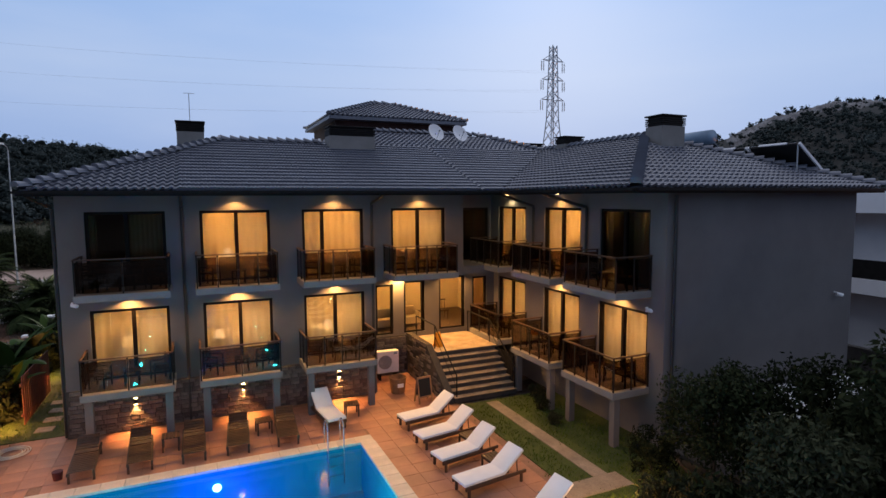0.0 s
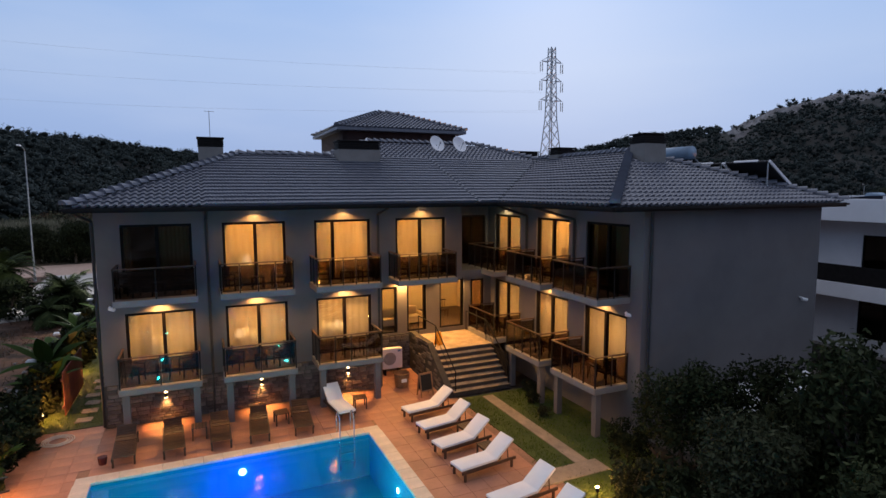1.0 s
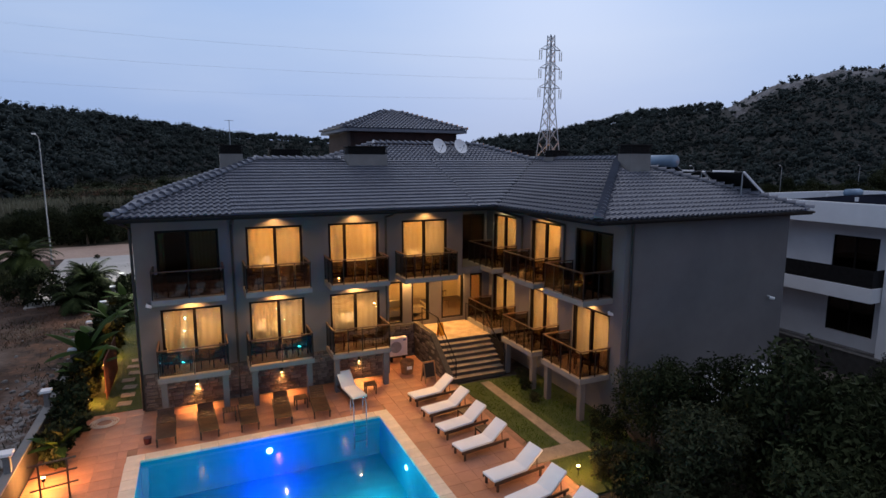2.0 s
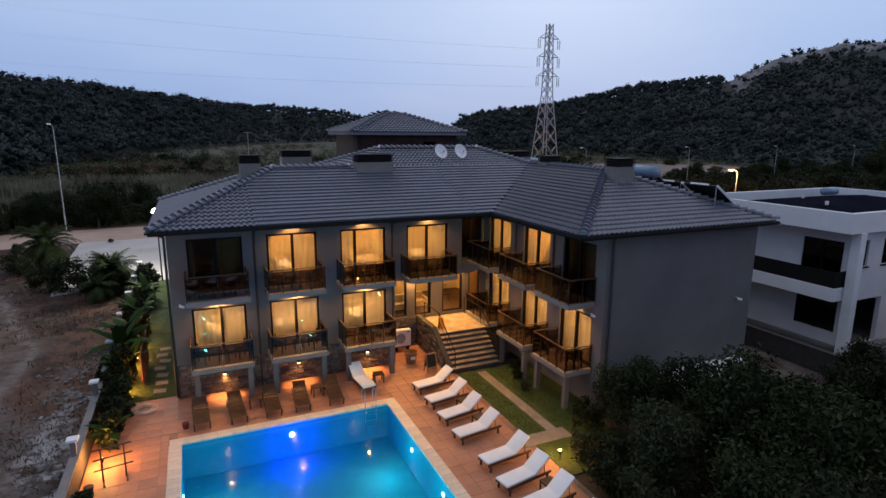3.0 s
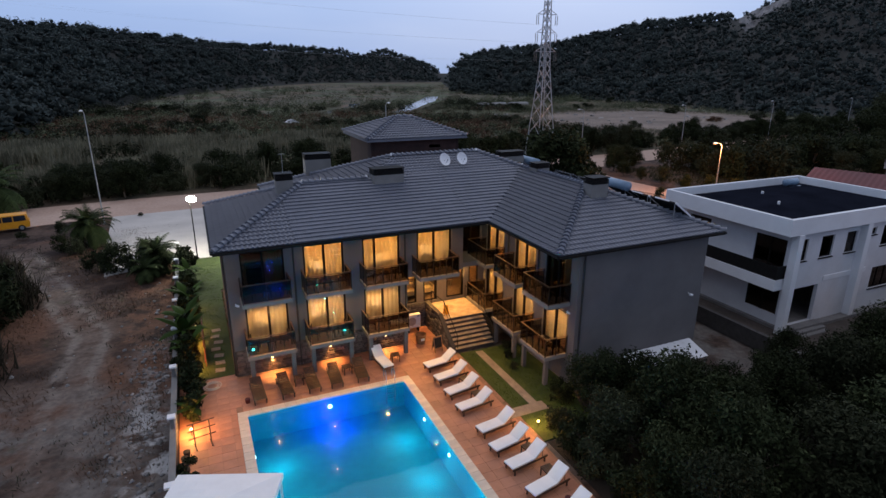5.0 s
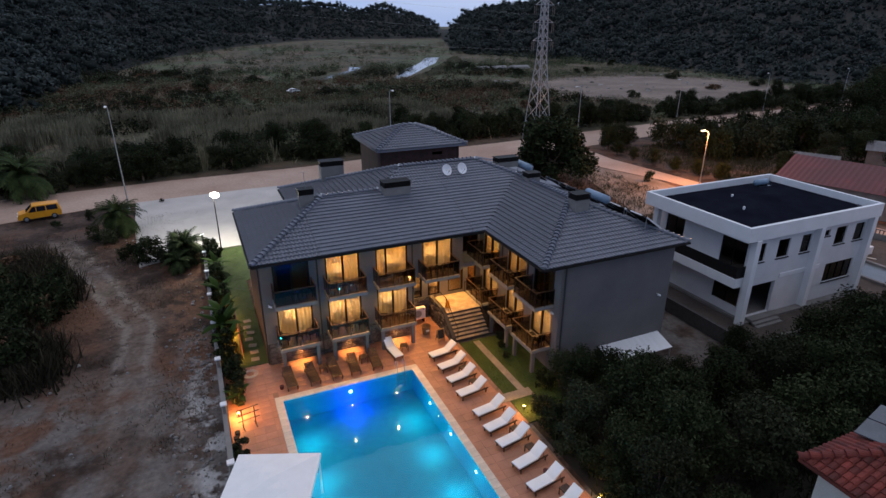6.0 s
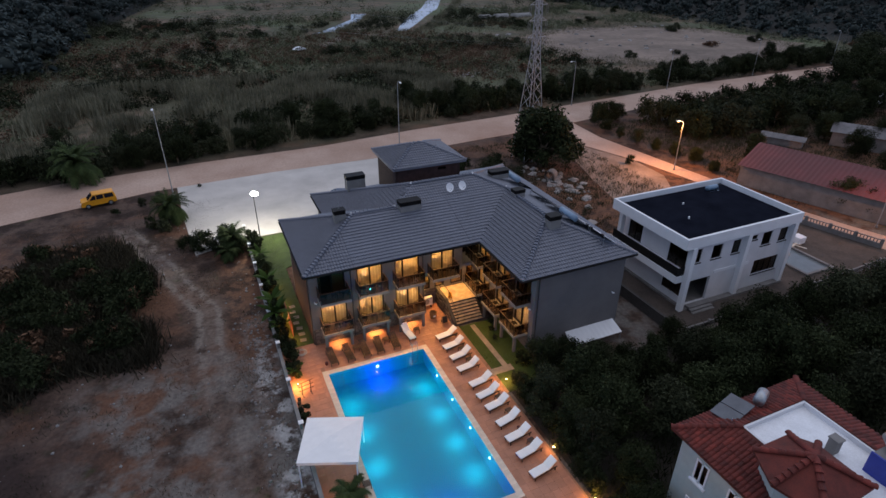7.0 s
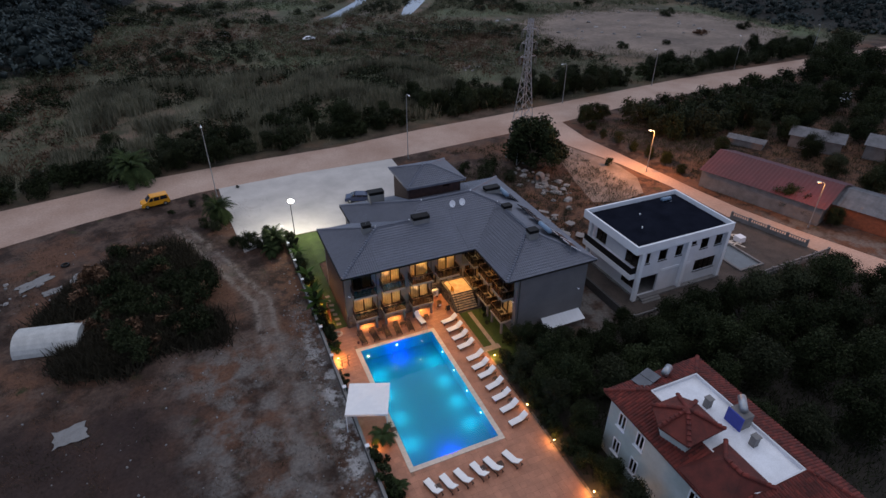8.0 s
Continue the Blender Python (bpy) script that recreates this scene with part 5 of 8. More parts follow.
# warm garden lights: real ground spots at the plants
GARDEN = [(-11.2, 14.2, 45), (-11.1, 11.4, 40), (-11.1, 8.9, 115), (-11.2, 5.2, 75), (-11.5, -1.0, 90), (-11.5, -13.6, 30), (4.15, -7.15, 40), (3.75, -14.6, 16), (3.85, -19.2, 40), (3.95, -25.0, 70)]
for x, y, p_ in GARDEN:
    gl = thing("garden_spot", pose(x, y, 0), "small warm lit garden spotlight on a spike", "lamp", "garden spotlights")
    bm = B()
    tube(bm, (0, 0, 0), (0, 0, 0.22), 0.012, 0.012, 6)
    part("spike", bm, M_DARK, gl)
    bm = B()
    tube(bm, (0, 0, 0.22), (0, 0.02, 0.34), 0.05, 0.06, 10)
    part("head", bm, M_DARK, gl)
    bm = B()
    tube(bm, (0, 0.02, 0.342), (0, 0.022, 0.36), 0.055, 0.05, 10)
    part("lens", bm, M_GLOW, gl)
    lamp("garden_lamp", "POINT", (x, y, 0.55), p_ * 2.0, AMBER if p_ > 50 else WARM, 0.08)

# rack by the wall, hose coil, red ball
rk = thing("towel_rack", pose(-11.0, -2.0, 0, 0, 0, 10), "dark wooden towel rack by the wall", "rack")
for x in (-0.35, 0.35):
    bm = B()
    box(bm, x - 0.03, -0.3, 0, x + 0.03, 0.3, 0.05)
    box(bm, x - 0.025, -0.03, 0.05, x + 0.025, 0.03, 1.3)
    part("stand", bm, M_WOOD, rk)
for z in (0.5, 0.9, 1.27):
    bm = B()
    box(bm, -0.6, -0.02, z, 0.6, 0.02, z + 0.04)
    part("bar", bm, M_WOOD, rk)
hc = thing("hose_coil", pose(-10.4, 3.3, 0), "coiled beige garden hose on the paving", "hose")
bm = B()
for r in range(4):
    rr = 0.28 + 0.07 * r
    pts_ = [(rr * math.cos(a * math.tau / 18), rr * math.sin(a * math.tau / 18), 0.03 + 0.012 * (r % 2)) for a in range(19)]
    path_tube(bm, pts_, 0.02, 6)
part("hose", bm, M_COPING, hc)
for x, y in ((-8.75, 0.85), (2.3, -4.0), (2.5, -11.9)):
    rb = thing("bucket", pose(x, y, 0), "small red plastic bucket", "bucket", "red buckets")
    bm = B()
    tube(bm, (0, 0, 0), (0, 0, 0.24), 0.11, 0.14, 14)
    part("body", bm, M_REDSHEET, rb)

# cameras on the hotel walls, satellite dishes, solar heaters on the roof
for x, y, z, dx, dy in ((-8.67, FY, 4.45, 0, -1), (EX - 0.02, -3.96, 4.3, -1, -0.5), (16.0, SY, 4.3, 0, -1)):
    sc = thing("wall_camera", pose(x, y, z), "small white security camera on the grey wall", "camera", "wall cameras")
    bm = B()
    tube(bm, (0, 0, 0), (dx * 0.12, dy * 0.12, 0), 0.03)
    part("bracket", bm, M_WHITE, sc)
    bm = B()
    tube(bm, (dx * 0.1, dy * 0.1, -0.05), (dx * 0.1 + 0.16, dy * 0.1 - 0.12, -0.09), 0.07, 0.06, 12)
    part("housing", bm, M_WHITE, sc)
for x, y in ((6.0, 8.4), (7.3, 8.4)):
    z0 = roof_height(x, y)[0]
    sd = thing("satellite_dish", pose(x, y, z0), "white round satellite dish on the roof tiles", "satellite dish", "satellite dishes")
    bm = B()
    tube(bm, (0, 0, 0), (0, 0, 0.55), 0.025)
    part("mast", bm, M_STEEL, sd)
    bm = B()
    rings = []
    for k in range(5):
        r = 0.45 * k / 4
        rings.append([bm.verts.new((r * math.cos(a * math.tau / 20), -0.05 - 0.0 + 0.10 * (1 - (k / 4) ** 2), r * math.sin(a * math.tau / 20))) for a in range(20)])
    for k in range(4):
        for a in range(20):
            b = (a + 1) % 20
            bm.faces.new((rings[k][a], rings[k][b], rings[k + 1][b], rings[k + 1][a]))
    bmesh.ops.remove_doubles(bm, verts=bm.verts, dist=1e-4)
    part("reflector", bm, M_WHITE, sd, "", True).matrix_local = pose(0, -0.02, 0.6, -25, 0, 15)
    bm = B()
    path_tube(bm, [(0, -0.1, 0.25), (0, -0.5, 0.62)], 0.012)
    tube(bm, (0, -0.48, 0.58), (0, -0.52, 0.68), 0.035)
    part("feed_arm", bm, M_STEEL, sd)


def solar(x, y, tank=True):
    """A thermosiphon heater on the east slope: two slanted collectors facing +x, with or without a tank above."""
    z0 = roof_height(x, y)[0]
    so = thing("solar_heater", pose(x, y, z0), "roof solar water heater with blue-grey tank and dark panels" if tank else "pair of dark solar collectors on a steel frame", "solar heater", "solar heaters")
    if tank:
        bm = B()
        tube(bm, (0, -1.1, 0.78), (0, 1.1, 0.78), 0.29, 0.29, 18)
        part("tank", bm, M_TANK, so, "", True)
    for dy in (-0.55, 0.55):
        bm = B()
        box(bm, 0, -0.5, -0.03, 2.0, 0.5, 0.03, 0.01)
        p_ = part("panel", bm, M_SOLAR, so)
        p_.matrix_local = pose(0.15, dy, 0.55, 0, 33, 0)
        bm = B()
        box(bm, 0.03, -0.47, -0.06, 1.97, 0.47, -0.032)
        part("backing", bm, M_BLACK, p_)
        bm = B()
        for y_ in (-0.51, 0.49):
            box(bm, 0, y_, 0.03, 2.0, y_ + 0.03, 0.05)
        part("trim", bm, M_STEEL, p_)
    for dy in (-0.9, 0.9):
        bm = B()
        tube(bm, (0, dy, -0.1), (0, dy, 0.55), 0.02)
        tube(bm, (1.75, dy, -0.9), (1.75, dy, -0.45), 0.02)
        tube(bm, (0, dy, 0.5), (1.75, dy, -0.5), 0.02)
        part("leg", bm, M_STEEL, so)


for x, y, tank in ((14.1, 0.3, True), (14.15, 3.2, False), (14.2, 6.0, False), (14.2, 10.4, True)):
    solar(x, y, tank)
# slanted collectors near the east eave, their backs to the west
for y0 in (-3.8, -1.65):
    so = thing("solar_array", pose(15.0, y0, 9.66), "slanted black solar collector on a pale steel frame above the roof", "solar panel", "slanted collectors")
    bm = B()
    box(bm, 0, 0.06, -0.02, 1.86, 2.04, 0.03, 0.008)
    pn = part("panel", bm, M_SOLAR, so)
    pn.matrix_local = pose(0, 0, 0, 0, 35, 0)
    bm = B()
    box(bm, 0.03, 0.09, -0.05, 1.83, 2.01, -0.022)
    part("backing", bm, M_BLACK, pn)
    for ya, yb in ((0.0, 0.06), (2.04, 2.10)):
        bm = B()
        box(bm, 0, ya, -0.05, 1.88, yb, 0.045)
        part("side_bar", bm, M_WHITE, pn)
    bm = B()
    box(bm, -0.05, 0.5, -0.04, 0.0, 1.6, 0.04)
    part("top_bar", bm, M_WHITE, pn)
    for yl in (0.1, 2.0):
        bm = B()
        tube(bm, (0.03, yl, -1.0), (0.03, yl, -0.05), 0.025)
        part("leg", bm, M_STEEL, so)
# roof vents and the antenna
for x, y in ((-3.9, 7.83), (0.2, 7.83), (2.8, 10.35), (9.4, 10.35), (11.9, 7.8)):
    rv = thing("ridge_vent", pose(x, y, roof_height(x, y)[0] + 0.08), "small white round ridge cap on the roof", "roof cap", "ridge caps")
    bm = B()
    tube(bm, (0, 0, 0), (0, 0, 0.16), 0.12, 0.05, 12)
    part("cap", bm, M_WHITE, rv)
an = thing("tv_antenna", pose(-4.98, 7.9, 10.86), "thin metal aerial mast on the chimney", "antenna")
bm = B()
tube(bm, (0, 0, 0), (0, 0, 1.15), 0.014)
part("mast", bm, M_STEEL, an)
bm = B()
tube(bm, (-0.2, 0, 1.13), (0.2, 0, 1.13), 0.01)
part("crossbar", bm, M_STEEL, an)
# white awning over the east end of the garden
aw = thing("lean_to_roof", pose(14.0, -5.3, 0), "pale sheet lean-to roof against the end wall", "shed")
bm = B()
n_ = 22
a_ = [bm.verts.new((-2.6 + 5.2 * i / n_, 0.6, 1.25 + 0.02 * (i % 2))) for i in range(n_ + 1)]
b_ = [bm.verts.new((-2.9 + 5.4 * i / n_, -1.0, 0.85 + 0.02 * (i % 2))) for i in range(n_ + 1)]
for i in range(n_):
    bm.faces.new((a_[i], a_[i + 1], b_[i + 1], b_[i]))
part("sheet", bm, M_WHITE, aw)
for x in (-2.7, 2.4):
    bm = B()
    tube(bm, (x, -0.9, 0), (x, -0.9, 0.86), 0.04)
    part("post", bm, M_STEEL, aw)

# ---- neighbours, street furniture and distance ----
villa = thing("villa", pose(0, 0, 0), "unfinished white two-storey villa with flat black roof and deep fascia", "house")
VZ = 8.05
bm = B()
for b_ in ((23.6, -5.1, 6.95, 38.9, -4.85, VZ), (23.6, 5.05, 6.95, 38.9, 5.3, VZ), (23.6, -4.85, 6.95, 23.85, 5.05, VZ), (38.65, -4.85, 6.95, 38.9, 5.05, VZ)):
    bm_ = B()
    box(bm_, *b_, 0.01)
    part("fascia", bm_, M_WHITE, villa)
bm.free()
bm = B()
box(bm, 23.85, -4.85, 6.95, 38.65, 5.05, 7.05)
part("soffit", bm, M_VILLA, villa)
bm = B()
vr = [bm.verts.new(p) for p in ((23.85, -4.85, 7.45), (38.65, -4.85, 7.45), (38.65, 5.05, 7.45), (23.85, 5.05, 7.45), (28.8, 0.1, 8.15), (33.7, 0.1, 8.15))]
for f in ((0, 1, 5, 4), (1, 2, 5), (2, 3, 4, 5), (3, 0, 4)):
    bm.faces.new([vr[i] for i in f])
part("roof", bm, M_VILLAROOF, villa)
VWIN = [(25.75, 26.35, 4.9, 6.4), (27.7, 29.0, 4.9, 6.4), (30.35, 31.45, 4.9, 6.4), (34.4, 35.7, 4.95, 6.45), (36.8, 38.0, 4.95, 6.45), (32.7, 33.6, 5.9, 6.4), (34.2, 37.7, 1.65, 3.3)]
part("wall", wall_run("x", -4.6, 0.25, 25.3, 38.4, 0.2, 6.95, VWIN + [(25.6, 28.3, 0.25, 2.95)]), M_VILLA, villa)
part("wall", wall_run("y", 25.3, 0.25, -4.35, 4.7, 0.2, 6.95, [(-3.9, -1.6, 3.85, 6.2), (2.2, 4.2, 3.85, 6.2), (-4.0, -1.6, 0.9, 2.9)]), M_VILLA, villa)
part("wall", wall_run("y", 38.15, 0.25, -4.35, 4.7, 0.2, 6.95, []), M_VILLA, villa)
part("wall", wall_run("x", 4.7, 0.25, 25.3, 38.4, 0.2, 6.95, []), M_VILLA, villa)
bm = B()
box(bm, 25.55, -4.3, 3.3, 38.15, 4.7, 3.5)
part("inner_floor", bm, M_CONC, villa)
bm = B()
box(bm, 25.0, -5.2, 0, 38.7, 4.95, 0.2)
part("base", bm, M_CONC, villa)
for x0, x1, z0, z1 in VWIN:
    bm = B()
    for b_ in ((x0, -4.5, z0, x0 + 0.07, -4.42, z1), (x1 - 0.07, -4.5, z0, x1, -4.42, z1), (x0 + 0.07, -4.5, z1 - 0.07, x1 - 0.07, -4.42, z1), (x0 + 0.07, -4.5, z0, x1 - 0.07, -4.42, z0 + 0.07)):
        box(bm, *b_)
    if x1 - x0 > 2:
        for k in (1, 2, 3):
            xm = x0 + (x1 - x0) * k / 4
            box(bm, xm - 0.04, -4.5, z0 + 0.07, xm + 0.04, -4.42, z1 - 0.07)
    w_ = part("window", bm, M_FRAME, villa)
    bm = B()
    box(bm, x0 + 0.05, -4.47, z0 + 0.05, x1 - 0.05, -4.46, z1 - 0.05)
    part("pane", bm, M_SMOKED, w_)
    bm = B()
    box(bm, x0 - 0.08, -4.7, z0 - 0.07, x1 + 0.08, -4.595, z0 - 0.01)
    part("sill", bm, M_FRAME, w_)
for x, y in ((24.75, -4.9), (31.9, -4.85), (38.4, -4.85), (24.75, 4.8)):
    bm = B()
    box(bm, x - 0.25, y - 0.25, 0.0, x + 0.25, y + 0.25, 6.95, 0.015)
    part("column", bm, M_WHITE, villa)
bm = B()
box(bm, 28.6, -4.66, 3.15, 33.3, -4.602, 3.5, 0.01)
part("band", bm, M_WHITE, villa)
bm = B()
box(bm, 23.75, -4.6, 3.1, 25.3, 4.9, 3.85, 0.01)
vb = part("balcony", bm, M_WHITE, villa)
bm = B()
box(bm, 23.8, -4.55, 3.85, 23.84, 4.85, 4.75)
part("rail_panel", bm, M_DARK, vb)
bm = B()
box(bm, 23.84, -4.55, 3.85, 25.3, -4.51, 4.75)
part("rail_panel", bm, M_DARK, vb)
for k in range(3):
    bm = B()
    box(bm, 25.5, -5.1 - 0.3 * (3 - k), 0.0, 28.3, -4.8 - 0.3 * (3 - k) + 0.3, 0.17 * (k + 1) - 0.1, 0.01)
    part("step", bm, M_CONC, villa)
for y0, y1, z0, z1 in ((-3.9, -1.6, 3.85, 6.2), (2.2, 4.2, 3.85, 6.2), (-4.0, -1.6, 0.9, 2.9)):
    bm = B()
    box(bm, 25.36, y0, z0, 25.42, y0 + 0.08, z1)
    box(bm, 25.36, y1 - 0.08, z0, 25.42, y1, z1)
    box(bm, 25.36, (y0 + y1) / 2 - 0.05, z0, 25.42, (y0 + y1) / 2 + 0.05, z1)
    box(bm, 25.36, y0 + 0.08, z1 - 0.08, 25.42, y1 - 0.08, z1)
    w_ = part("window", bm, M_FRAME, villa)
    bm = B()
    box(bm, 25.38, y0 + 0.05, z0 + 0.02, 25.39, y1 - 0.05, z1 - 0.05)
    part("pane", bm, M_SMOKED, w_)
# solar tank and vents on the villa roof
vt = thing("water_tank", pose(35.6, 3.6, 7.55), "white cylindrical water tank on the villa roof", "tank")
bm = B()
tube(bm, (-0.7, 0, 0.45), (0.7, 0, 0.45), 0.27, 0.27, 16)
part("tank", bm, M_TANK, vt, "", True)
for x in (-0.5, 0.5):
    bm = B()
    tube(bm, (x, 0, -0.15), (x, 0, 0.2), 0.03)
    part("leg", bm, M_STEEL, vt)
bm = B()
box(bm, -0.7, -2.2, 0.12, 0.7, -0.3, 0.18, 0.01)
part("collector", bm, M_SOLAR, vt)
for x, y in ((27.3, -1.4), (29.3, 1.4)):
    rv = thing("roof_vent", pose(x, y, 7.85), "small pale vent pipe on the black roof", "vent", "villa roof vents")
    bm = B()
    tube(bm, (0, 0, -0.2), (0, 0, 0.3), 0.09, 0.09, 10)
    part("pipe", bm, M_WHITE, rv)

# villa yard: boundary walls, empty basin, planks
plot = setting("villa_yard", poly(B(), [(22.0, -7.6), (40, -7.9), (57, -7.0), (53.2, 6.5), (39.5, 6.5), (22.0, 6.5)], -0.05, 0.006), mat("yard_earth", (0.075, 0.058, 0.048), 0.95, 0.4, 0.5, 5, 0.5), "bare earth building yard", "yard")


def low_wall(p, q, h, label="low concrete boundary wall with posts"):
    p, q = Vector((*p, 0)), Vector((*q, 0))
    d = q - p
    top = thing("boundary_wall", pose(p.x, p.y, 0, 0, 0, math.degrees(math.atan2(d.y, d.x))), label, "wall", "boundary walls")
    ln = d.length
    bm = B()
    box(bm, 0, -0.1, 0, ln, 0.1, h * 0.55)
    part("footing", bm, M_CONC, top)
    n_ = int(ln / 3.4) + 1
    for k in range(n_ + 1):
        bm = B()
        box(bm, ln * k / n_ - 0.15, -0.15, 0, ln * k / n_ + 0.15, 0.15, h + 0.12, 0.015)
        part("post", bm, M_CONC, top)
    m_ = int(ln / 0.34)
    rail = part("top_rail", box(B(), 0, -0.08, h - 0.09, ln, 0.08, h), M_CONC, top)
    bm = B()
    box(bm, -0.05, -0.05, h * 0.55, 0.05, 0.05, h - 0.09)
    bal = mesh_of("baluster", bm, M_CONC)
    for k in range(m_):
        part("baluster", bal, None, rail).location = ((k + 0.5) * ln / m_, 0, 0)


low_wall((53.1, 6.0), (56.2, -4.6), 1.1)
low_wall((39.8, -7.8), (57.0, -7.2), 1.1)
low_wall((22.6, -7.7), (38.5, -7.7), 0.35, "unfinished low concrete wall footing")
low_wall((-12.0, -26.2), (3.3, -26.2), 0.9)
dw = thing("yard_wall", pose(21.4, -6.9, 0), "low dark rendered wall between hotel and villa", "wall")
bm = B()
box(bm, -0.12, 0, 0, 0.12, 14.0, 1.1, 0.01)
part("wall_body", bm, M_MORTAR, dw)
bm = B()
box(bm, -0.15, 0, 1.102, 0.15, 14.0, 1.16, 0.01)
part("coping", bm, M_MORTAR, dw)
bs = thing("empty_basin", pose(44.4, -2.6, 0), "empty unfinished concrete pool basin", "basin")
for b_ in ((-2.2, -3.0, 0.0, 2.2, -2.7, 0.25), (-2.2, 2.7, 0.0, 2.2, 3.0, 0.25), (-2.2, -2.7, 0.0, -1.9, 2.7, 0.25), (1.9, -2.7, 0.0, 2.2, 2.7, 0.25)):
    bm = B()
    box(bm, *b_, 0.02)
    part("rim", bm, M_CONC, bs)
bm = B()
box(bm, -1.9, -2.7, -0.02, 1.9, 2.7, 0.03)
part("bottom", bm, mat("wet_concrete", (0.12, 0.14, 0.15), 0.3, 0.2, 1, 10, 0.1), bs)
for k in range(7):
    a = random.uniform(0, 180)
    pk = thing("plank", pose(47.5 + random.uniform(-1.6, 1.6), 0.8 + random.uniform(-1.4, 1.4), 0.02 + 0.02 * k, 0, 0, a), "loose pale timber plank on the ground", "plank", "loose planks")
    bm = B()
    box(bm, -1.1, -0.1, 0, 1.1, 0.1, 0.03)
    part("board", bm, M_COPING, pk)
wb = thing("material_pack", pose(48.6, 0.4, 0), "white wrapped pack of building material", "pack")
bm = B()
box(bm, -0.6, -0.6, 0, 0.6, 0.6, 0.85, 0.06)
part("wrap", bm, M_WHITE, wb)

# the red-roofed house
rh = thing("red_roof_house", pose(0, 0, 0), "pale mint house with worn red tiled roof and white terrace", "house")
RX0, RX1, RY0, RY1 = 6.9, 17.3, -37.5, -20.8
part("wall", wall_run("x", RY1 - 0.75, 0.25, RX0 + 0.6, RX1 - 0.6, 0, 6.95, []), M_MINT, rh)
RW = [(-23.4, -22.5, 4.3, 5.9), (-25.6, -24.7, 4.3, 5.9), (-23.4, -22.5, 1.2, 2.8), (-25.6, -24.7, 1.2, 2.8), (-31.4, -30.4, 4.3, 5.9), (-34.4, -33.4, 4.3, 5.9)]
part("wall", wall_run("y", RX0 + 0.6, 0.25, RY0 + 0.6, RY1 - 0.75, 0, 6.95, RW), M_MINT, rh)
part("wall", wall_run("y", RX1 - 0.85, 0.25, RY0 + 0.6, RY1 - 0.75, 0, 6.95, []), M_MINT, rh)
part("wall", wall_run("x", RY0 + 0.6, 0.25, RX0 + 0.85, RX1 - 0.85, 0, 6.95, []), M_MINT, rh)
for a, b, z0, z1 in RW:
    bm = B()
    x = RX0 + 0.55
    for b_ in ((x, a, z0, x + 0.1, a + 0.1, z1), (x, b - 0.1, z0, x + 0.1, b, z1), (x, (a + b) / 2 - 0.05, z0, x + 0.1, (a + b) / 2 + 0.05, z1), (x, a + 0.1, z1 - 0.1, x + 0.1, b - 0.1, z1), (x, a + 0.1, z0, x + 0.1, b - 0.1, z0 + 0.1)):
        box(bm, *b_)
    w_ = part("window", bm, M_WHITE, rh)
    bm = B()
    box(bm, x + 0.06, a + 0.05, z0 + 0.05, x + 0.07, b - 0.05, z1 - 0.05)
    part("pane", bm, M_SMOKED, w_)
    bm = B()
    box(bm, x - 0.12, a - 0.1, z0 - 0.1, x + 0.02, b + 0.1, z0)
    part("sill", bm, M_WHITE, w_)
IX0, IX1, IY0, IY1, IZ = 9.7, 14.7, -33.4, -23.0, 7.9


def ring_slope(a, b, c, d):
    bm = B()
    va = [bm.verts.new(p) for p in (a, b, c, d)]
    vb_ = [bm.verts.new((p[0], p[1], p[2] - 0.14)) for p in (a, b, c, d)]
    bm.faces.new(va)
    bm.faces.new(vb_[::-1])
    for i in range(4):
        bm.faces.new((vb_[i], vb_[(i + 1) % 4], va[(i + 1) % 4], va[i]))
    bmesh.ops.recalc_face_normals(bm, faces=bm.faces)
    ob = part("roof_slope", bm, M_REDTILE, rh)
    # rows of clay tiles laid on the slope
    o, e, up_ = Vector(a), Vector(b) - Vector(a), None
    mid = (Vector(c) + Vector(d)) / 2
    ed = e.normalized()
    up_ = (mid - o) - ed * (mid - o).dot(ed)
    rise_ = up_.length
    up_ = up_.normalized()
    nrm = ed.cross(up_)
    if nrm.z < 0:
        nrm = -nrm
    la, lb = (Vector(d) - o).dot(ed), (Vector(c) - o).dot(ed)
    verts, faces = [], []
    for r in range(int(rise_ / 0.34)):
        s0, s1 = la * (r * 0.34 / rise_), e.length + (lb - e.length) * (r * 0.34 / rise_)
        for k in range(int((s1 - s0) / 0.26)):
            p_ = o + ed * (s0 + 0.13 + k * 0.26) + up_ * (r * 0.34) + nrm * random.uniform(0.02, 0.045)
            base = len(verts)
            for t_, l_ in ((0.0, 0.035), (0.38, 0.0)):
                for j, hgt in ((-0.12, 0.0), (-0.05, 0.05), (0.05, 0.05), (0.12, 0.0)):
                    verts.append(p_ + ed * j + up_ * t_ + nrm * (hgt + l_))
            faces += [(base + i, base + i + 1, base + i + 5, base + i + 4) for i in range(3)] + [(base, base + 1, base + 2, base + 3)]
    me = bpy.data.meshes.new("roof_tiles")
    me.from_pydata(verts, [], faces)
    me.materials.append(M_REDTILES)
    tagged(part("roof_tiles", me, None, ob), "", "", "", "stuff")


M_REDTILES = mat("red_clay_tiles", (0.135, 0.021, 0.014), 0.8, 0.5, 0.7, 18, 0.3, piece=0.4, island=True)
c0, c1, c2, c3 = (RX0, RY0, 6.9), (RX1, RY0, 6.9), (RX1, RY1, 6.9), (RX0, RY1, 6.9)
i0, i1, i2, i3 = (IX0, IY0, IZ), (IX1, IY0, IZ), (IX1, IY1, IZ), (IX0, IY1, IZ)
ring_slope(c0, c1, i1, i0)
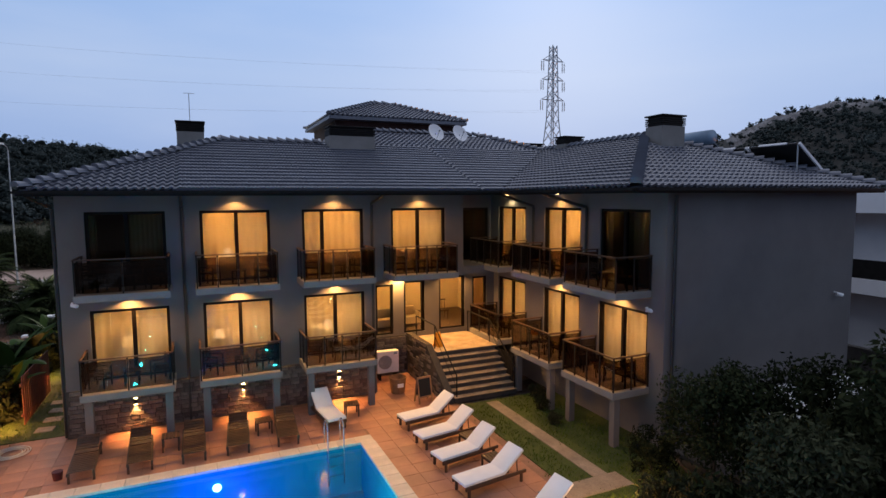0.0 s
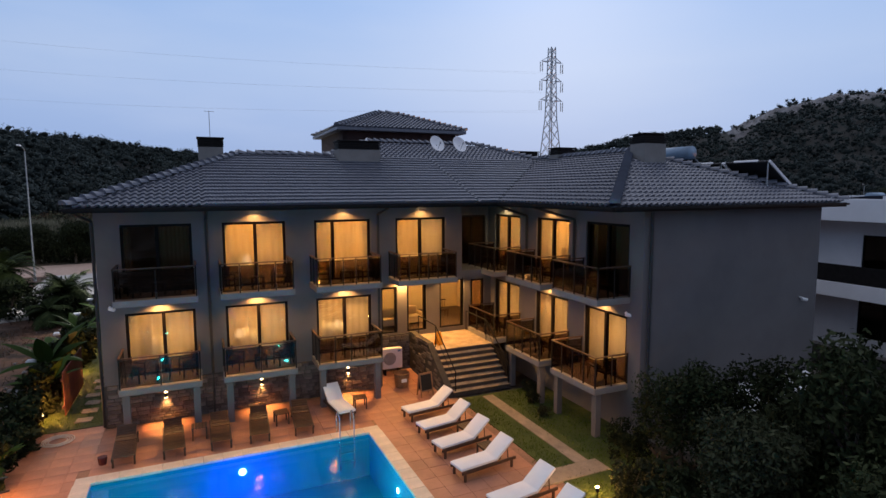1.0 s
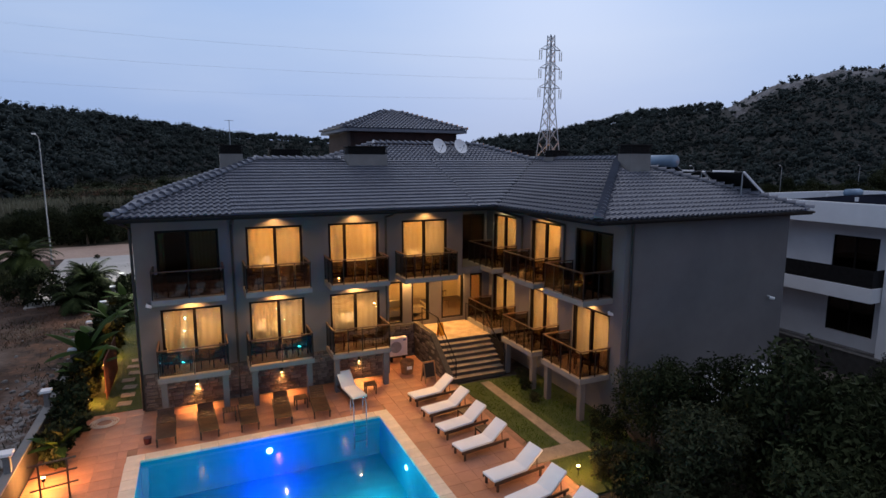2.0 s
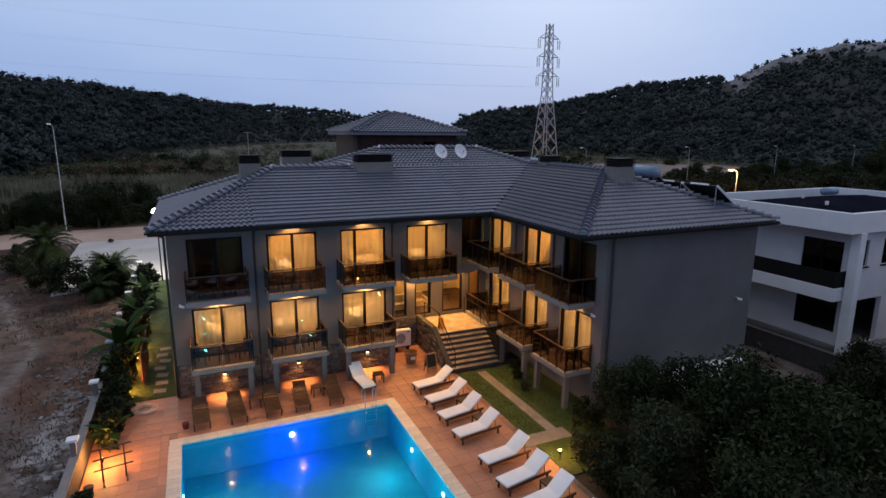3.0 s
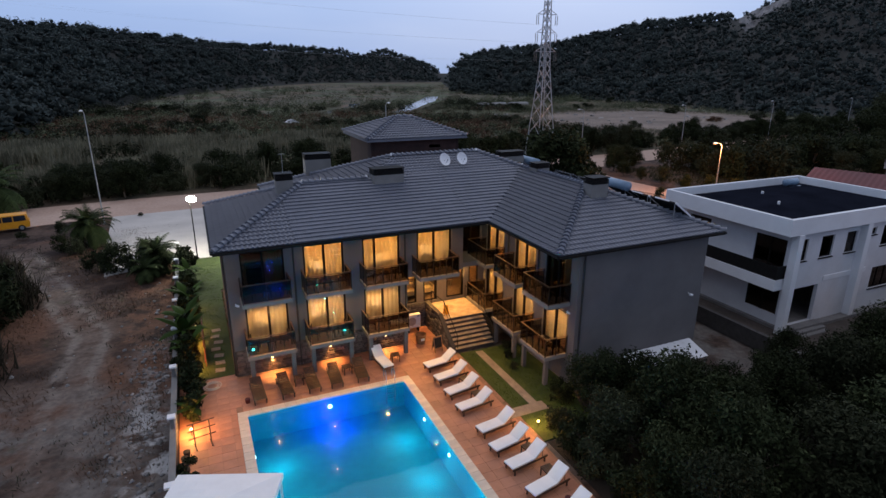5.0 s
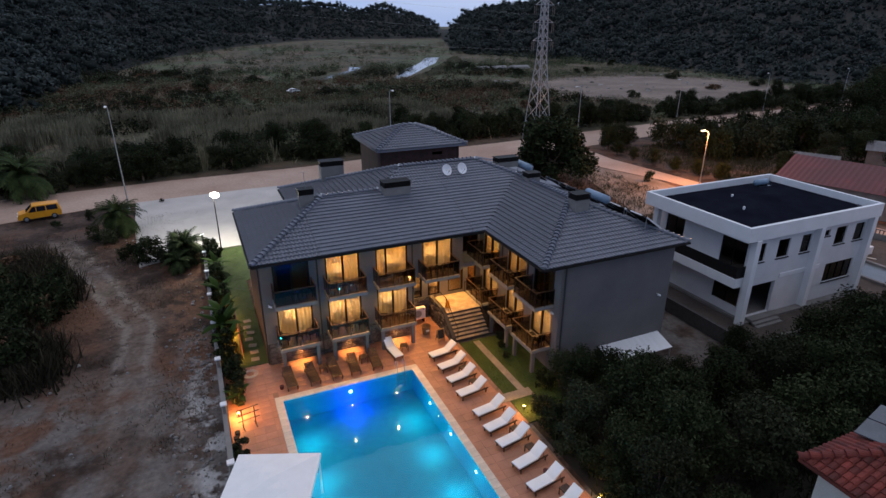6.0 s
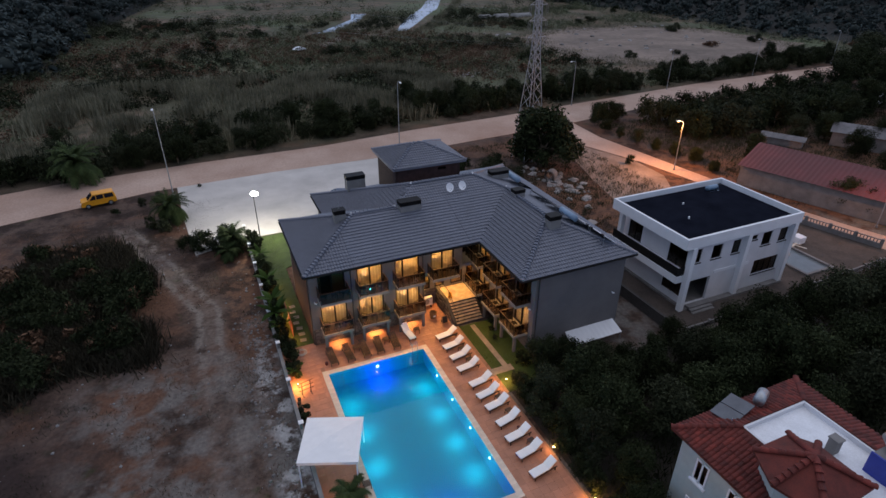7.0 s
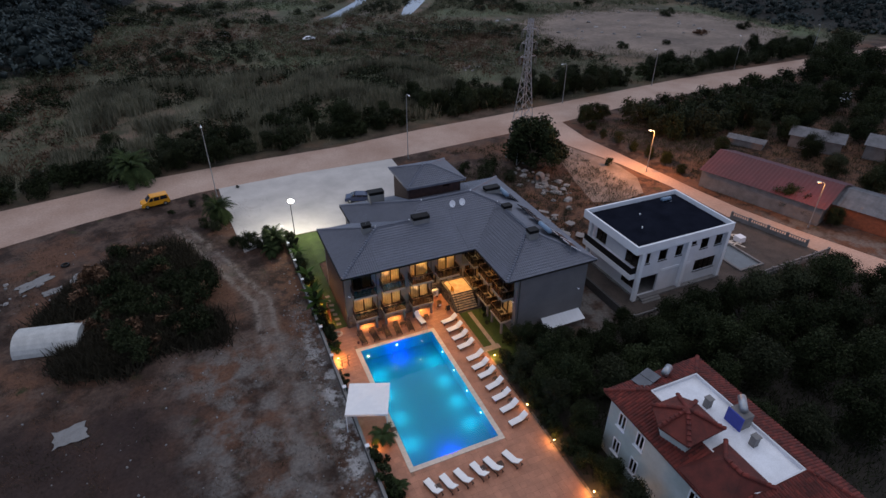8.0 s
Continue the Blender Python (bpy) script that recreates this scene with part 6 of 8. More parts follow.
ring_slope(c1, c2, i2, i1)
ring_slope(c2, c3, i3, i2)
ring_slope(c3, c0, i0, i3)
for p, q in ((c0, i0), (c1, i1), (c2, i2), (c3, i3)):
    ridge_run(p, q, rh, M_REDTILES)
for b_ in ((IX0, IY0, 7.0, IX1, IY0 + 0.12, IZ + 0.02), (IX0, IY1 - 0.12, 7.0, IX1, IY1, IZ + 0.02), (IX0, IY0 + 0.12, 7.0, IX0 + 0.12, IY1 - 0.12, IZ + 0.02), (IX1 - 0.12, IY0 + 0.12, 7.0, IX1, IY1 - 0.12, IZ + 0.02)):
    bm = B()
    box(bm, *b_)
    part("parapet", bm, M_VILLA, rh)
bm = B()
box(bm, IX0 + 0.12, IY0 + 0.12, 7.0, IX1 - 0.12, IY1 - 0.12, 7.62)
part("terrace_floor", bm, mat("whitewashed_terrace", (0.80, 0.82, 0.86), 0.7, 0.16, 0.5, 12, 0.1), rh)
bm = B()
hb_ = [(6.95, -33.6, 7.1), (11.3, -33.6, 7.95), (11.3, -29.3, 7.95), (6.95, -29.3, 7.1)]
hv_ = [bm.verts.new(p) for p in hb_]
hl_ = [bm.verts.new((p[0], p[1], 6.95)) for p in hb_]
ht_ = [bm.verts.new(p) for p in ((9.4, -32.2, 8.75), (9.4, -30.8, 8.75))]
for f in ((hv_[0], hv_[1], ht_[0]), (hv_[1], hv_[2], ht_[1], ht_[0]), (hv_[2], hv_[3], ht_[1]), (hv_[3], hv_[0], ht_[0], ht_[1])):
    bm.faces.new(f)
for i in range(4):
    bm.faces.new((hl_[i], hl_[(i + 1) % 4], hv_[(i + 1) % 4], hv_[i]))
bm.faces.new(hl_[::-1])
part("corner_roof", bm, M_REDTILE, rh)
for p, q in ((hb_[1], (9.4, -32.2, 8.75)), (hb_[2], (9.4, -30.8, 8.75)), ((9.4, -32.2, 8.75), (9.4, -30.8, 8.75))):
    ridge_run(p, q, rh, M_REDTILES)
# stair head with its own small hip roof
bm = B()
poly(bm, [(7.7, -26.6), (8.4, -25.2), (10.4, -25.2), (11.0, -26.0), (11.0, -28.4), (8.2, -28.6)][::-1], 6.9, 8.7)
bmesh.ops.recalc_face_normals(bm, faces=bm.faces)
st = part("stair_head", bm, M_MINT, rh)
bm = B()
ap = (9.4, -26.9, 9.75)
rim_ = [(7.1, -26.7, 8.65), (8.1, -24.8, 8.65), (10.7, -24.8, 8.65), (11.5, -25.9, 8.65), (11.5, -28.8, 8.65), (7.8, -29.0, 8.65)]
av = bm.verts.new(ap)
rv_ = [bm.verts.new(p) for p in rim_]
rl_ = [bm.verts.new((p[0], p[1], 8.5)) for p in rim_]
for i in range(6):
    j = (i + 1) % 6
    bm.faces.new((rv_[i], av, rv_[j]))
    bm.faces.new((rl_[i], rv_[i], rv_[j], rl_[j]))
bm.faces.new(rl_)
bmesh.ops.recalc_face_normals(bm, faces=bm.faces)
part("stair_roof", bm, M_REDTILE, st)
for p in rim_:
    ridge_run(p, ap, st, M_REDTILES)
for x, y in ((12.9, -26.0), (13.2, -30.2)):
    bm = B()
    box(bm, x - 0.25, y - 0.25, 7.62, x + 0.25, y + 0.25, 8.5, 0.02)
    box(bm, x - 0.3, y - 0.3, 8.5, x + 0.3, y + 0.3, 8.6, 0.02)
    part("chimney", bm, M_CONC, rh)
ts = thing("tank_stand", pose(13.8, -28.2, 7.62), "concrete block stand with blue cover and water tank", "stand")
for nm, b_, m_ in (("block", (-0.5, -0.7, 0, 0.6, 0.7, 1.3), M_CONC), ("cover", (-0.62, -0.75, 0.0, -0.5, 0.75, 1.35), M_BLUE)):
    bm = B()
    box(bm, *b_, 0.02)
    part(nm, bm, m_, ts)
bm = B()
tube(bm, (-0.1, -0.2, 1.62), (0.9, 0.9, 1.62), 0.3, 0.3, 16)
part("tank", bm, M_STEEL, ts, "", True)
M_PANEL = mat("dull_collector", (0.10, 0.11, 0.13), 0.4, 0.3, 1, 20, 0.05)
s2 = thing("solar_heater", pose(10.5, -21.9, 7.35, 0, 0, 8), "solar water heater with pale tank on red tiles", "solar heater")
bm = B()
tube(bm, (1.4, -0.4, 0.75), (2.4, -0.1, 0.75), 0.32, 0.32, 16)
part("tank", bm, M_STEEL, s2, "", True)
for k in range(2):
    bm = B()
    box(bm, -0.95 + 1.0 * k, -0.5, 0, 0.0 + 1.0 * k, 1.0, 0.06, 0.01)
    part("panel", bm, M_PANEL, s2).matrix_local = pose(0, 0, 0.35, -8, -14, 0)
for x, y in ((-0.8, -0.3), (1.0, -0.3), (1.6, -0.35), (2.2, -0.15)):
    bm = B()
    tube(bm, (x, y, -0.25), (x, y, 0.5), 0.025)
    part("leg", bm, M_STEEL, s2)

# long barn with a red sheet roof, and two sheds beyond
def gable(name, x, y, rz, ln, wd, h, rise_, wall_m, roof_m, label):
    top = thing(name, pose(x, y, 0, 0, 0, rz), label, "building", "farm buildings")
    for b_ in ((0, 0, 0, ln, 0.2, h), (0, wd - 0.2, 0, ln, wd, h), (0, 0.2, 0, 0.2, wd - 0.2, h), (ln - 0.2, 0.2, 0, ln, wd - 0.2, h)):
        bm = B()
        box(bm, *b_)
        part("wall", bm, wall_m, top)
    for x_ in (0.0, ln - 0.2):
        bm = B()
        tri_ = [(0.0, h), (wd, h), (wd / 2, h + rise_)]
        a = [bm.verts.new((x_, yy, zz)) for yy, zz in tri_]
        b = [bm.verts.new((x_ + 0.2, yy, zz)) for yy, zz in tri_]
        bm.faces.new(a)
        bm.faces.new(b[::-1])
        for i in range(3):
            bm.faces.new((a[i], a[(i + 1) % 3], b[(i + 1) % 3], b[i]))
        bmesh.ops.recalc_face_normals(bm, faces=bm.faces)
        part("gable_wall", bm, wall_m, top)
    for s_ in (0, 1):
        bm = B()
        n_ = int(ln / 0.3)
        y0, y1 = (-0.4, wd / 2) if s_ == 0 else (wd + 0.4, wd / 2)
        z0 = h - 0.4 * rise_ / (wd / 2)
        a = [bm.verts.new((-0.4 + (ln + 0.8) * i / n_, y0, z0 + 0.05 * (i % 2) + 0.05)) for i in range(n_ + 1)]
        b = [bm.verts.new((-0.4 + (ln + 0.8) * i / n_, y1, h + rise_ + 0.05 * (i % 2) + 0.05)) for i in range(n_ + 1)]
        for i in range(n_):
            bm.faces.new((a[i], a[i + 1], b[i + 1], b[i]))
        part("roof_sheet", bm, roof_m, top)
    return top


M_TINROOF = mat("grey_tin", (0.11, 0.11, 0.12), 0.5, 0.4, 0.8, 10, 0.1)
gable("barn", 57.3, 17.0, -72, 19.0, 12.5, 3.1, 1.9, M_CONC, M_REDSHEET, "long grey barn with a dark red sheet roof")
gable("shed", 66.5, 0.5, -70, 14.0, 9.0, 2.8, 1.2, mat("rust_brick", (0.30, 0.10, 0.05), 0.9, 0.3, 2, 20, 0.3), M_TINROOF, "brick shed with a grey tin roof")
gable("shed", 88.0, 24.0, -60, 9.0, 6.0, 2.6, 1.0, M_CONC, M_TINROOF, "small grey shed with a tin roof")
gable("shed", 96.0, 14.0, -65, 12.0, 7.0, 2.8, 1.2, M_CONC, M_TINROOF, "pale shed with a rusty tin roof")
gable("shed", 78.0, 30.0, -62, 6.5, 2.6, 1.4, 0.4, M_CONC, M_TINROOF, "low open shed with sheet roof")


def street_lamp(x, y, h, rz, lit=None, watts=0, arm=1.5):
    top = thing("street_lamp", pose(x, y, 0, 0, 0, rz), "tall galvanised street lamp" + (", lit orange" if lit else ", unlit at dusk"), "street lamp", "street lamps")
    bm = B()
    tube(bm, (0, 0, 0), (0, 0, 0.3), 0.14, 0.14, 10)
    tube(bm, (0, 0, 0.3), (0, 0, h - 0.4), 0.085, 0.05, 10)
    part("pole", bm, M_STEEL, top)
    bm = B()
    path_tube(bm, [(0, 0, h - 0.4), (arm * 0.2, 0, h - 0.12), (arm * 0.55, 0, h), (arm, 0, h + 0.05)], 0.04)
    part("arm", bm, M_STEEL, top)
    bm = B()
    box(bm, arm, -0.13, h - 0.02, arm + 0.6, 0.13, h + 0.12, 0.03)
    hd = part("head", bm, M_WHITE, top)
    bm = B()
    box(bm, arm + 0.08, -0.1, h - 0.045, arm + 0.52, 0.1, h - 0.022)
    part("lens", bm, lit or M_GLASS, hd)
    if watts:
        p = pose(x, y, 0, 0, 0, rz) @ Vector((arm + 0.3, 0, h - 0.2))
        lamp("street_light", "POINT", p, watts, (1.0, 0.38, 0.10), 0.15)


street_lamp(-20.0, 45.0, 12.6, -90)
street_lamp(14.9, 47.9, 12.6, -95)
street_lamp(62.0, 65.8, 9.5, 200)
street_lamp(93.0, 69.5, 9.5, 200)
street_lamp(128.0, 74.0, 9.5, 200)
street_lamp(165.0, 77.0, 9.5, 200)
street_lamp(52.9, 25.2, 7.9, 160, M_GLOWO, 5200, 0.6)
street_lamp(61.6, -0.8, 7.5, 150, M_GLOWO, 800, 0.6)
# unseen lamp further down the lane, added for its orange light
street_lamp(72.0, -22.0, 7.5, 150, M_GLOWO, 2500, 0.6)
# the bright flood lamp of the parking lot
fl = thing("flood_lamp", pose(-10.6, 27.3, 0), "lit white flood lamp on a dark pole", "street lamp")
bm = B()
tube(bm, (0, 0, 0), (0, 0, 5.6), 0.06, 0.045, 10)
part("pole", bm, M_DARK, fl)
bm = B()
box(bm, -0.28, -0.14, 5.6, 0.28, 0.14, 5.86, 0.03)
hd = part("head", bm, M_DARK, fl)
bm = B()
bmesh.ops.create_icosphere(bm, subdivisions=3, radius=1.0, matrix=pose(0.12, -0.1, 5.72, 0, 12, 0) @ Matrix.Diagonal((0.44, 0.3, 0.27, 1)))
part("lens", bm, M_GLOWW, hd, "glowing white lens")
lamp("flood_light", "POINT", (-10.6, 27.75, 5.7), 1500, (1.0, 0.95, 0.80), 0.2)
lamp("flood_light", "POINT", (-10.6, 26.9, 5.7), 1000, (1.0, 0.93, 0.72), 0.2)

# lattice pylon with three pairs of arms
py = thing("power_pylon", pose(34.2, 39.0, 0, 0, 0, 3), "tall grey lattice steel power pylon with insulator strings", "pylon")
H = 25.4


def half_at(z):
    return 1.95 - 1.45 * z / 17.0 if z < 17 else 0.5 - 0.2 * (z - 17) / 8.4


for sx in (-1, 1):
    for sy in (-1, 1):
        bm = B()
        zs = [0, 17, H]
        path_tube(bm, [(sx * half_at(z), sy * half_at(z), z) for z in zs], 0.065, 5)
        part("leg", bm, M_STEEL, py)
levels = [0, 3.2, 6.0, 8.5, 10.7, 12.6, 14.3, 15.7, 17.0, 18.2, 19.3, 20.4, 21.5, 22.6, 23.6, 24.5, H]
for f_ in range(4):
    bm = B()
    ca, sa = [(1, 0), (0, 1), (-1, 0), (0, -1)][f_]
    for z0, z1 in zip(levels, levels[1:]):
        for s_ in (-1, 1):
            h0, h1 = half_at(z0), half_at(z1)
            p, q = (s_ * h0, -h0, z0), (-s_ * h1, -h1, z1)
            p = (p[0] * ca - p[1] * sa, p[0] * sa + p[1] * ca, z0)
            q = (q[0] * ca - q[1] * sa, q[0] * sa + q[1] * ca, z1)
            tube(bm, p, q, 0.032, 0.032, 4, False)
    part("bracing", bm, M_STEEL, py)
ARMS = [(19.2, 1.6), (21.5, 1.55), (23.7, 1.5)]
for z, w in ARMS:
    for s_ in (-1, 1):
        bm = B()
        tube(bm, (s_ * 0.3, -0.3, z), (s_ * w, 0, z), 0.05, 0.04, 4)
        tube(bm, (s_ * 0.3, 0.3, z), (s_ * w, 0, z), 0.05, 0.04, 4)
        tube(bm, (s_ * 0.3, 0, z + 0.7), (s_ * w, 0, z), 0.05, 0.04, 4)
        arm_ = part("arm", bm, M_STEEL, py)
        for dx in (-0.15, 0.15):
            bm = B()
            for k in range(7):
                zz = z - 0.2 - k * 0.15
                tube(bm, (s_ * w + dx, 0, zz), (s_ * w + dx, 0, zz - 0.08), 0.085, 0.04, 8)
            tube(bm, (s_ * w + dx, 0, z), (s_ * w + dx, 0, z - 1.3), 0.012, 0.015, 4)
            part("insulator", bm, M_SLAB, arm_)
for z, w in ARMS:
    for s_ in (-1, 1):
        m_ = pose(34.2, 39.0, 0, 0, 0, 3)
        p = m_ @ Vector((s_ * w, 0, z - 1.3))
        for end in ((-110 - 8 * s_, 140, 2.9 * z - 22),):
            cb = thing("power_cable", pose(0, 0, 0), "thin sagging overhead power cable", "cable", "power cables")
            bm = B()
            pts_ = []
            for k in range(33):
                t = k / 32
                q = p.lerp(Vector(end), t)
                q.z -= 4 * 3.0 * t * (1 - t)
                pts_.append(q)
            rings = [[bm.verts.new(q + Vector((0, 0.004 * dy, 0.004 * dz))) for dy, dz in ((1, 0), (0, 1), (-1, 0), (0, -1))] for q in pts_]
            for r0, r1 in zip(rings, rings[1:]):
                for i in range(4):
                    bm.faces.new((r0[i], r0[(i + 1) % 4], r1[(i + 1) % 4], r1[i]))
            part("wire", bm, M_STEEL, cb)


def car(name, x, y, rz, paint, label, van=True):
    """A small van or car: lofted body, glass, wheels and lamps. Faces +x."""
    top = thing(name, pose(x, y, 0, 0, 0, rz), label, "car")
    bm = B()
    L_ = 4.3
    prof = [(-2.1, 0.35), (-2.15, 0.9), (-2.05, 1.05), (-1.95, 1.75), (0.55, 1.8), (1.25, 1.1), (2.0, 0.95), (2.15, 0.6), (2.1, 0.32)] if van else [(-2.1, 0.35), (-2.15, 0.85), (-1.6, 1.0), (-0.9, 1.42), (0.4, 1.45), (1.1, 1.0), (2.0, 0.85), (2.15, 0.55), (2.1, 0.32)]
    rows = []
    for s_, nar in ((-0.86, 0.0), (-0.80, 1.0), (0.80, 1.0), (0.86, 0.0)):
        rows.append([bm.verts.new((px_, s_ * (0.9 if pz > 1.2 else 1.0), pz if nar else min(pz, 1.0 + (pz - 1.0) * 0.96))) for px_, pz in prof])
    k_ = len(prof)
    for r0, r1 in zip(rows, rows[1:]):
        for i in range(k_):
            j = (i + 1) % k_
            bm.faces.new((r0[i], r0[j], r1[j], r1[i]))
    bm.faces.new(rows[0][::-1])
    bm.faces.new(rows[-1])
    bmesh.ops.recalc_face_normals(bm, faces=bm.faces)
    body = part("body", bm, paint, top)
    zt = 1.66 if van else 1.36
    for s_ in (-1, 1):
        for xa, xb in ((-1.85, -0.75), (-0.65, 0.2), (0.28, 0.85)):
            bm = B()
            v_ = [bm.verts.new(p) for p in ((xa, s_ * 0.872, 1.08), (xb if xb < 0.5 else 1.05, s_ * 0.872, 1.08), (xb if xb < 0.5 else 0.55, s_ * 0.80, zt), (xa + (0.06 if xa < -1 else 0), s_ * 0.80, zt))]
            bm.faces.new(v_ if s_ < 0 else v_[::-1])
            part("side_window", bm, M_SOLAR, body)
    bm = B()
    v_ = [bm.verts.new(p) for p in ((1.27, -0.74, 1.12), (1.27, 0.74, 1.12), (0.62, 0.68, zt + 0.07), (0.62, -0.68, zt + 0.07))]
    bm.faces.new(v_)
    part("windscreen", bm, M_SOLAR, body)
    for x_ in (-1.35, 1.35):
        for s_ in (-1, 1):
            bm = B()
            tube(bm, (x_, s_ * 0.72, 0.32), (x_, s_ * 0.9, 0.32), 0.32, 0.32, 18)
            wh = part("wheel", bm, M_BLACK, top)
            bm = B()
            tube(bm, (x_, s_ * 0.9, 0.32), (x_, s_ * 0.915, 0.32), 0.19, 0.17, 14)
            part("rim", bm, M_STEEL, wh)
    for s_ in (-1, 1):
        bm = B()
        box(bm, 2.05, s_ * 0.65 - 0.15, 0.68, 2.14, s_ * 0.65 + 0.15, 0.84)
        part("headlight", bm, M_GLASS if not van else M_WHITE, top)
    return top


car("van_taxi", -29.3, 45.9, 192, M_YELLOW, "yellow taxi van on the dusty road")
car("parked_car", 1.2, 34.6, 160, mat("navy_car_paint", (0.022, 0.034, 0.085), 0.3, 0.1, 2, 30, 0.0), "dark blue car in the parking lot", False)
car("pickup_car", 20.2, 160.0, 20, M_WHITE, "white car on a field track", False)
car("parked_van", 128.0, 40.0, 200, M_WHITE, "white van by the far trees")

# greenhouse tunnel and dumped debris in the dirt lot
gh = thing("plastic_tunnel", pose(-43.0, 15.0, 0, 0, 0, -12), "small white plastic greenhouse tunnel", "greenhouse")
bm = B()
rr_ = []
for i in range(8):
    x = 6.5 * i / 7
    rr_.append([bm.verts.new((x, 2.2 * math.cos(math.pi * k / 12), 1.9 * math.sin(math.pi * k / 12) + 0.04 * random.random())) for k in range(13)])
for i in range(7):
    for k in range(12):
        bm.faces.new((rr_[i][k], rr_[i + 1][k], rr_[i + 1][k + 1], rr_[i][k + 1]))
bm.faces.new(rr_[0])
bm.faces.new(rr_[-1][::-1])
part("film", bm, mat("plastic_film", (0.50, 0.50, 0.48), 0.5, 0.2, 1, 10, 0.1), gh)


def rock_mesh(seed, sc):
    rnd = random.Random(seed)
    bm = B()
    bmesh.ops.create_icosphere(bm, subdivisions=2, radius=sc)
    for v in bm.verts:
        v.co *= 0.75 + 0.5 * noise.noise(v.co / sc * 1.3 + Vector((seed, 0, 0)))
        v.co.z *= 0.6
    return mesh_of("rock", bm, M_RUBBLE)


M_RUBBLE = mat("pale_rubble", (0.27, 0.255, 0.245), 0.9, 0.35, 2, 15, 0.4, piece=0.35)
rocks = [rock_mesh(k, 0.5) for k in range(5)]
spots = [(33.2 + random.gauss(0, 1.5), 27.5 + random.gauss(0, 3.6), random.uniform(0.3, 1.7)) for k in range(80)]
spots += [(24.6 + random.gauss(0, 1.5), random.uniform(7.5, 20), random.uniform(0.4, 1.5)) for k in range(60)]
spots += [(-13.6 + random.uniform(-1.3, 0.9), random.uniform(-26, 20), random.uniform(0.12, 0.4)) for k in range(60)]
spots += [(-44 + random.uniform(-3, 3), 26 + random.uniform(-3, 4), random.uniform(0.3, 1.0)) for k in range(12)]
spots += [(56 + random.gauss(0, 3), 105 + random.gauss(0, 1.5), random.uniform(0.6, 2.2)) for k in range(14)]
spots += [(random.uniform(95, 190), random.uniform(120, 175), random.uniform(0.8, 2.6)) for k in range(40)]
for x, y, s_ in spots:
    rk_ = tagged(part("rock", rocks[random.randrange(5)], None), "pale broken stone lying on the bare earth", "rock", "loose rubble")
    rk_.matrix_world = pose(x, y, 0.0, 0, 0, random.uniform(0, 360)) @ Matrix.Scale(s_, 4)
for k in range(16):
    sh = thing("broken_sheet", pose(24.8 + random.gauss(0, 1.3), random.uniform(8, 19), 0.35 + 0.05 * k, random.uniform(-14, 14), random.uniform(-14, 14), random.uniform(0, 180)), "pale broken sheet lying on the rubble heap", "sheet", "broken sheets")
    bm = B()
    w_, d_ = random.uniform(0.5, 1.0), random.uniform(0.35, 0.7)
    poly(bm, [(-w_, -d_), (w_ * 0.8, -d_ * 1.1), (w_, d_ * 0.7), (0.1 * w_, d_), (-w_ * 0.9, d_ * 0.8)], 0, 0.05)
    part("sheet", bm, M_SLAB, sh)
cp = thing("concrete_pipe", pose(32.6, 29.5, 0.75, 0, 0, 35), "short concrete pipe ring in the rubble", "pipe")
bm = B()
for r_ in (0.8, 0.62):
    tube(bm, (-0.7, 0, 0), (0.7, 0, 0), r_, r_, 20, False)
part("ring", bm, M_CONC, cp)
for x, y in ((-40.5, 31.5),):
    ty = thing("old_tyre", pose(x, y, 0.12), "old black tyre lying on the ground", "tyre")
    bm = B()
    for k in range(20):
        a0, a1 = k * math.tau / 20, (k + 1) * math.tau / 20
        tube(bm, (0.42 * math.cos(a0), 0.42 * math.sin(a0), 0), (0.42 * math.cos(a1), 0.42 * math.sin(a1), 0), 0.13, 0.13, 8)
    part("tread", bm, M_BLACK, ty)
for x, y, w_, d_, a_ in ((-41.2, 25.4, 1.5, 0.8, 20), (-43.6, 28.4, 2.6, 1.2, 35), (-38.9, 27.6, 1.6, 0.6, 70), (-36.7, -0.8, 1.9, 1.5, 10), (-46.0, 68.5, 2.2, 1.4, 40)):
    ps = thing("plastic_sheet", pose(x, y, -0.05, 0, 0, a_), "crumpled pale plastic sheet on the bare earth", "sheet", "plastic sheets")
    bm = B()
    pg = [[bm.verts.new((w_ * (i / 6 - 0.5) * 2 * (0.75 + 0.3 * noise.noise((j * 0.6, x, 1))), d_ * (j / 6 - 0.5) * 2 * (0.75 + 0.3 * noise.noise((i * 0.6, y, 2))), 0.06 + 0.16 * abs(noise.noise((i * 0.9 + x, j * 0.9, y))))) for i in range(7)] for j in range(7)]
    for j in range(6):
        for i in range(6):
            bm.faces.new((pg[j][i], pg[j][i + 1], pg[j + 1][i + 1], pg[j + 1][i]))
    part("sheet", bm, M_SLAB, ps)
# still water in the field
for pts_ in ([(32, 198), (38, 205), (60, 240), (66, 262), (74, 262), (64, 236), (44, 203)], [(67, 195), (72, 196), (83, 214), (98, 240), (119, 274), (142, 322), (133, 323), (111, 278), (92, 246), (78, 220)]):
    setting("pond_water", poly(B(), pts_, -0.05, -0.01), mat("still_water", (0.03, 0.04, 0.05), 0.05, 0.2, 0.2, 2, 0.0), "still pond water mirroring the dusk sky", "water")
bm = B()
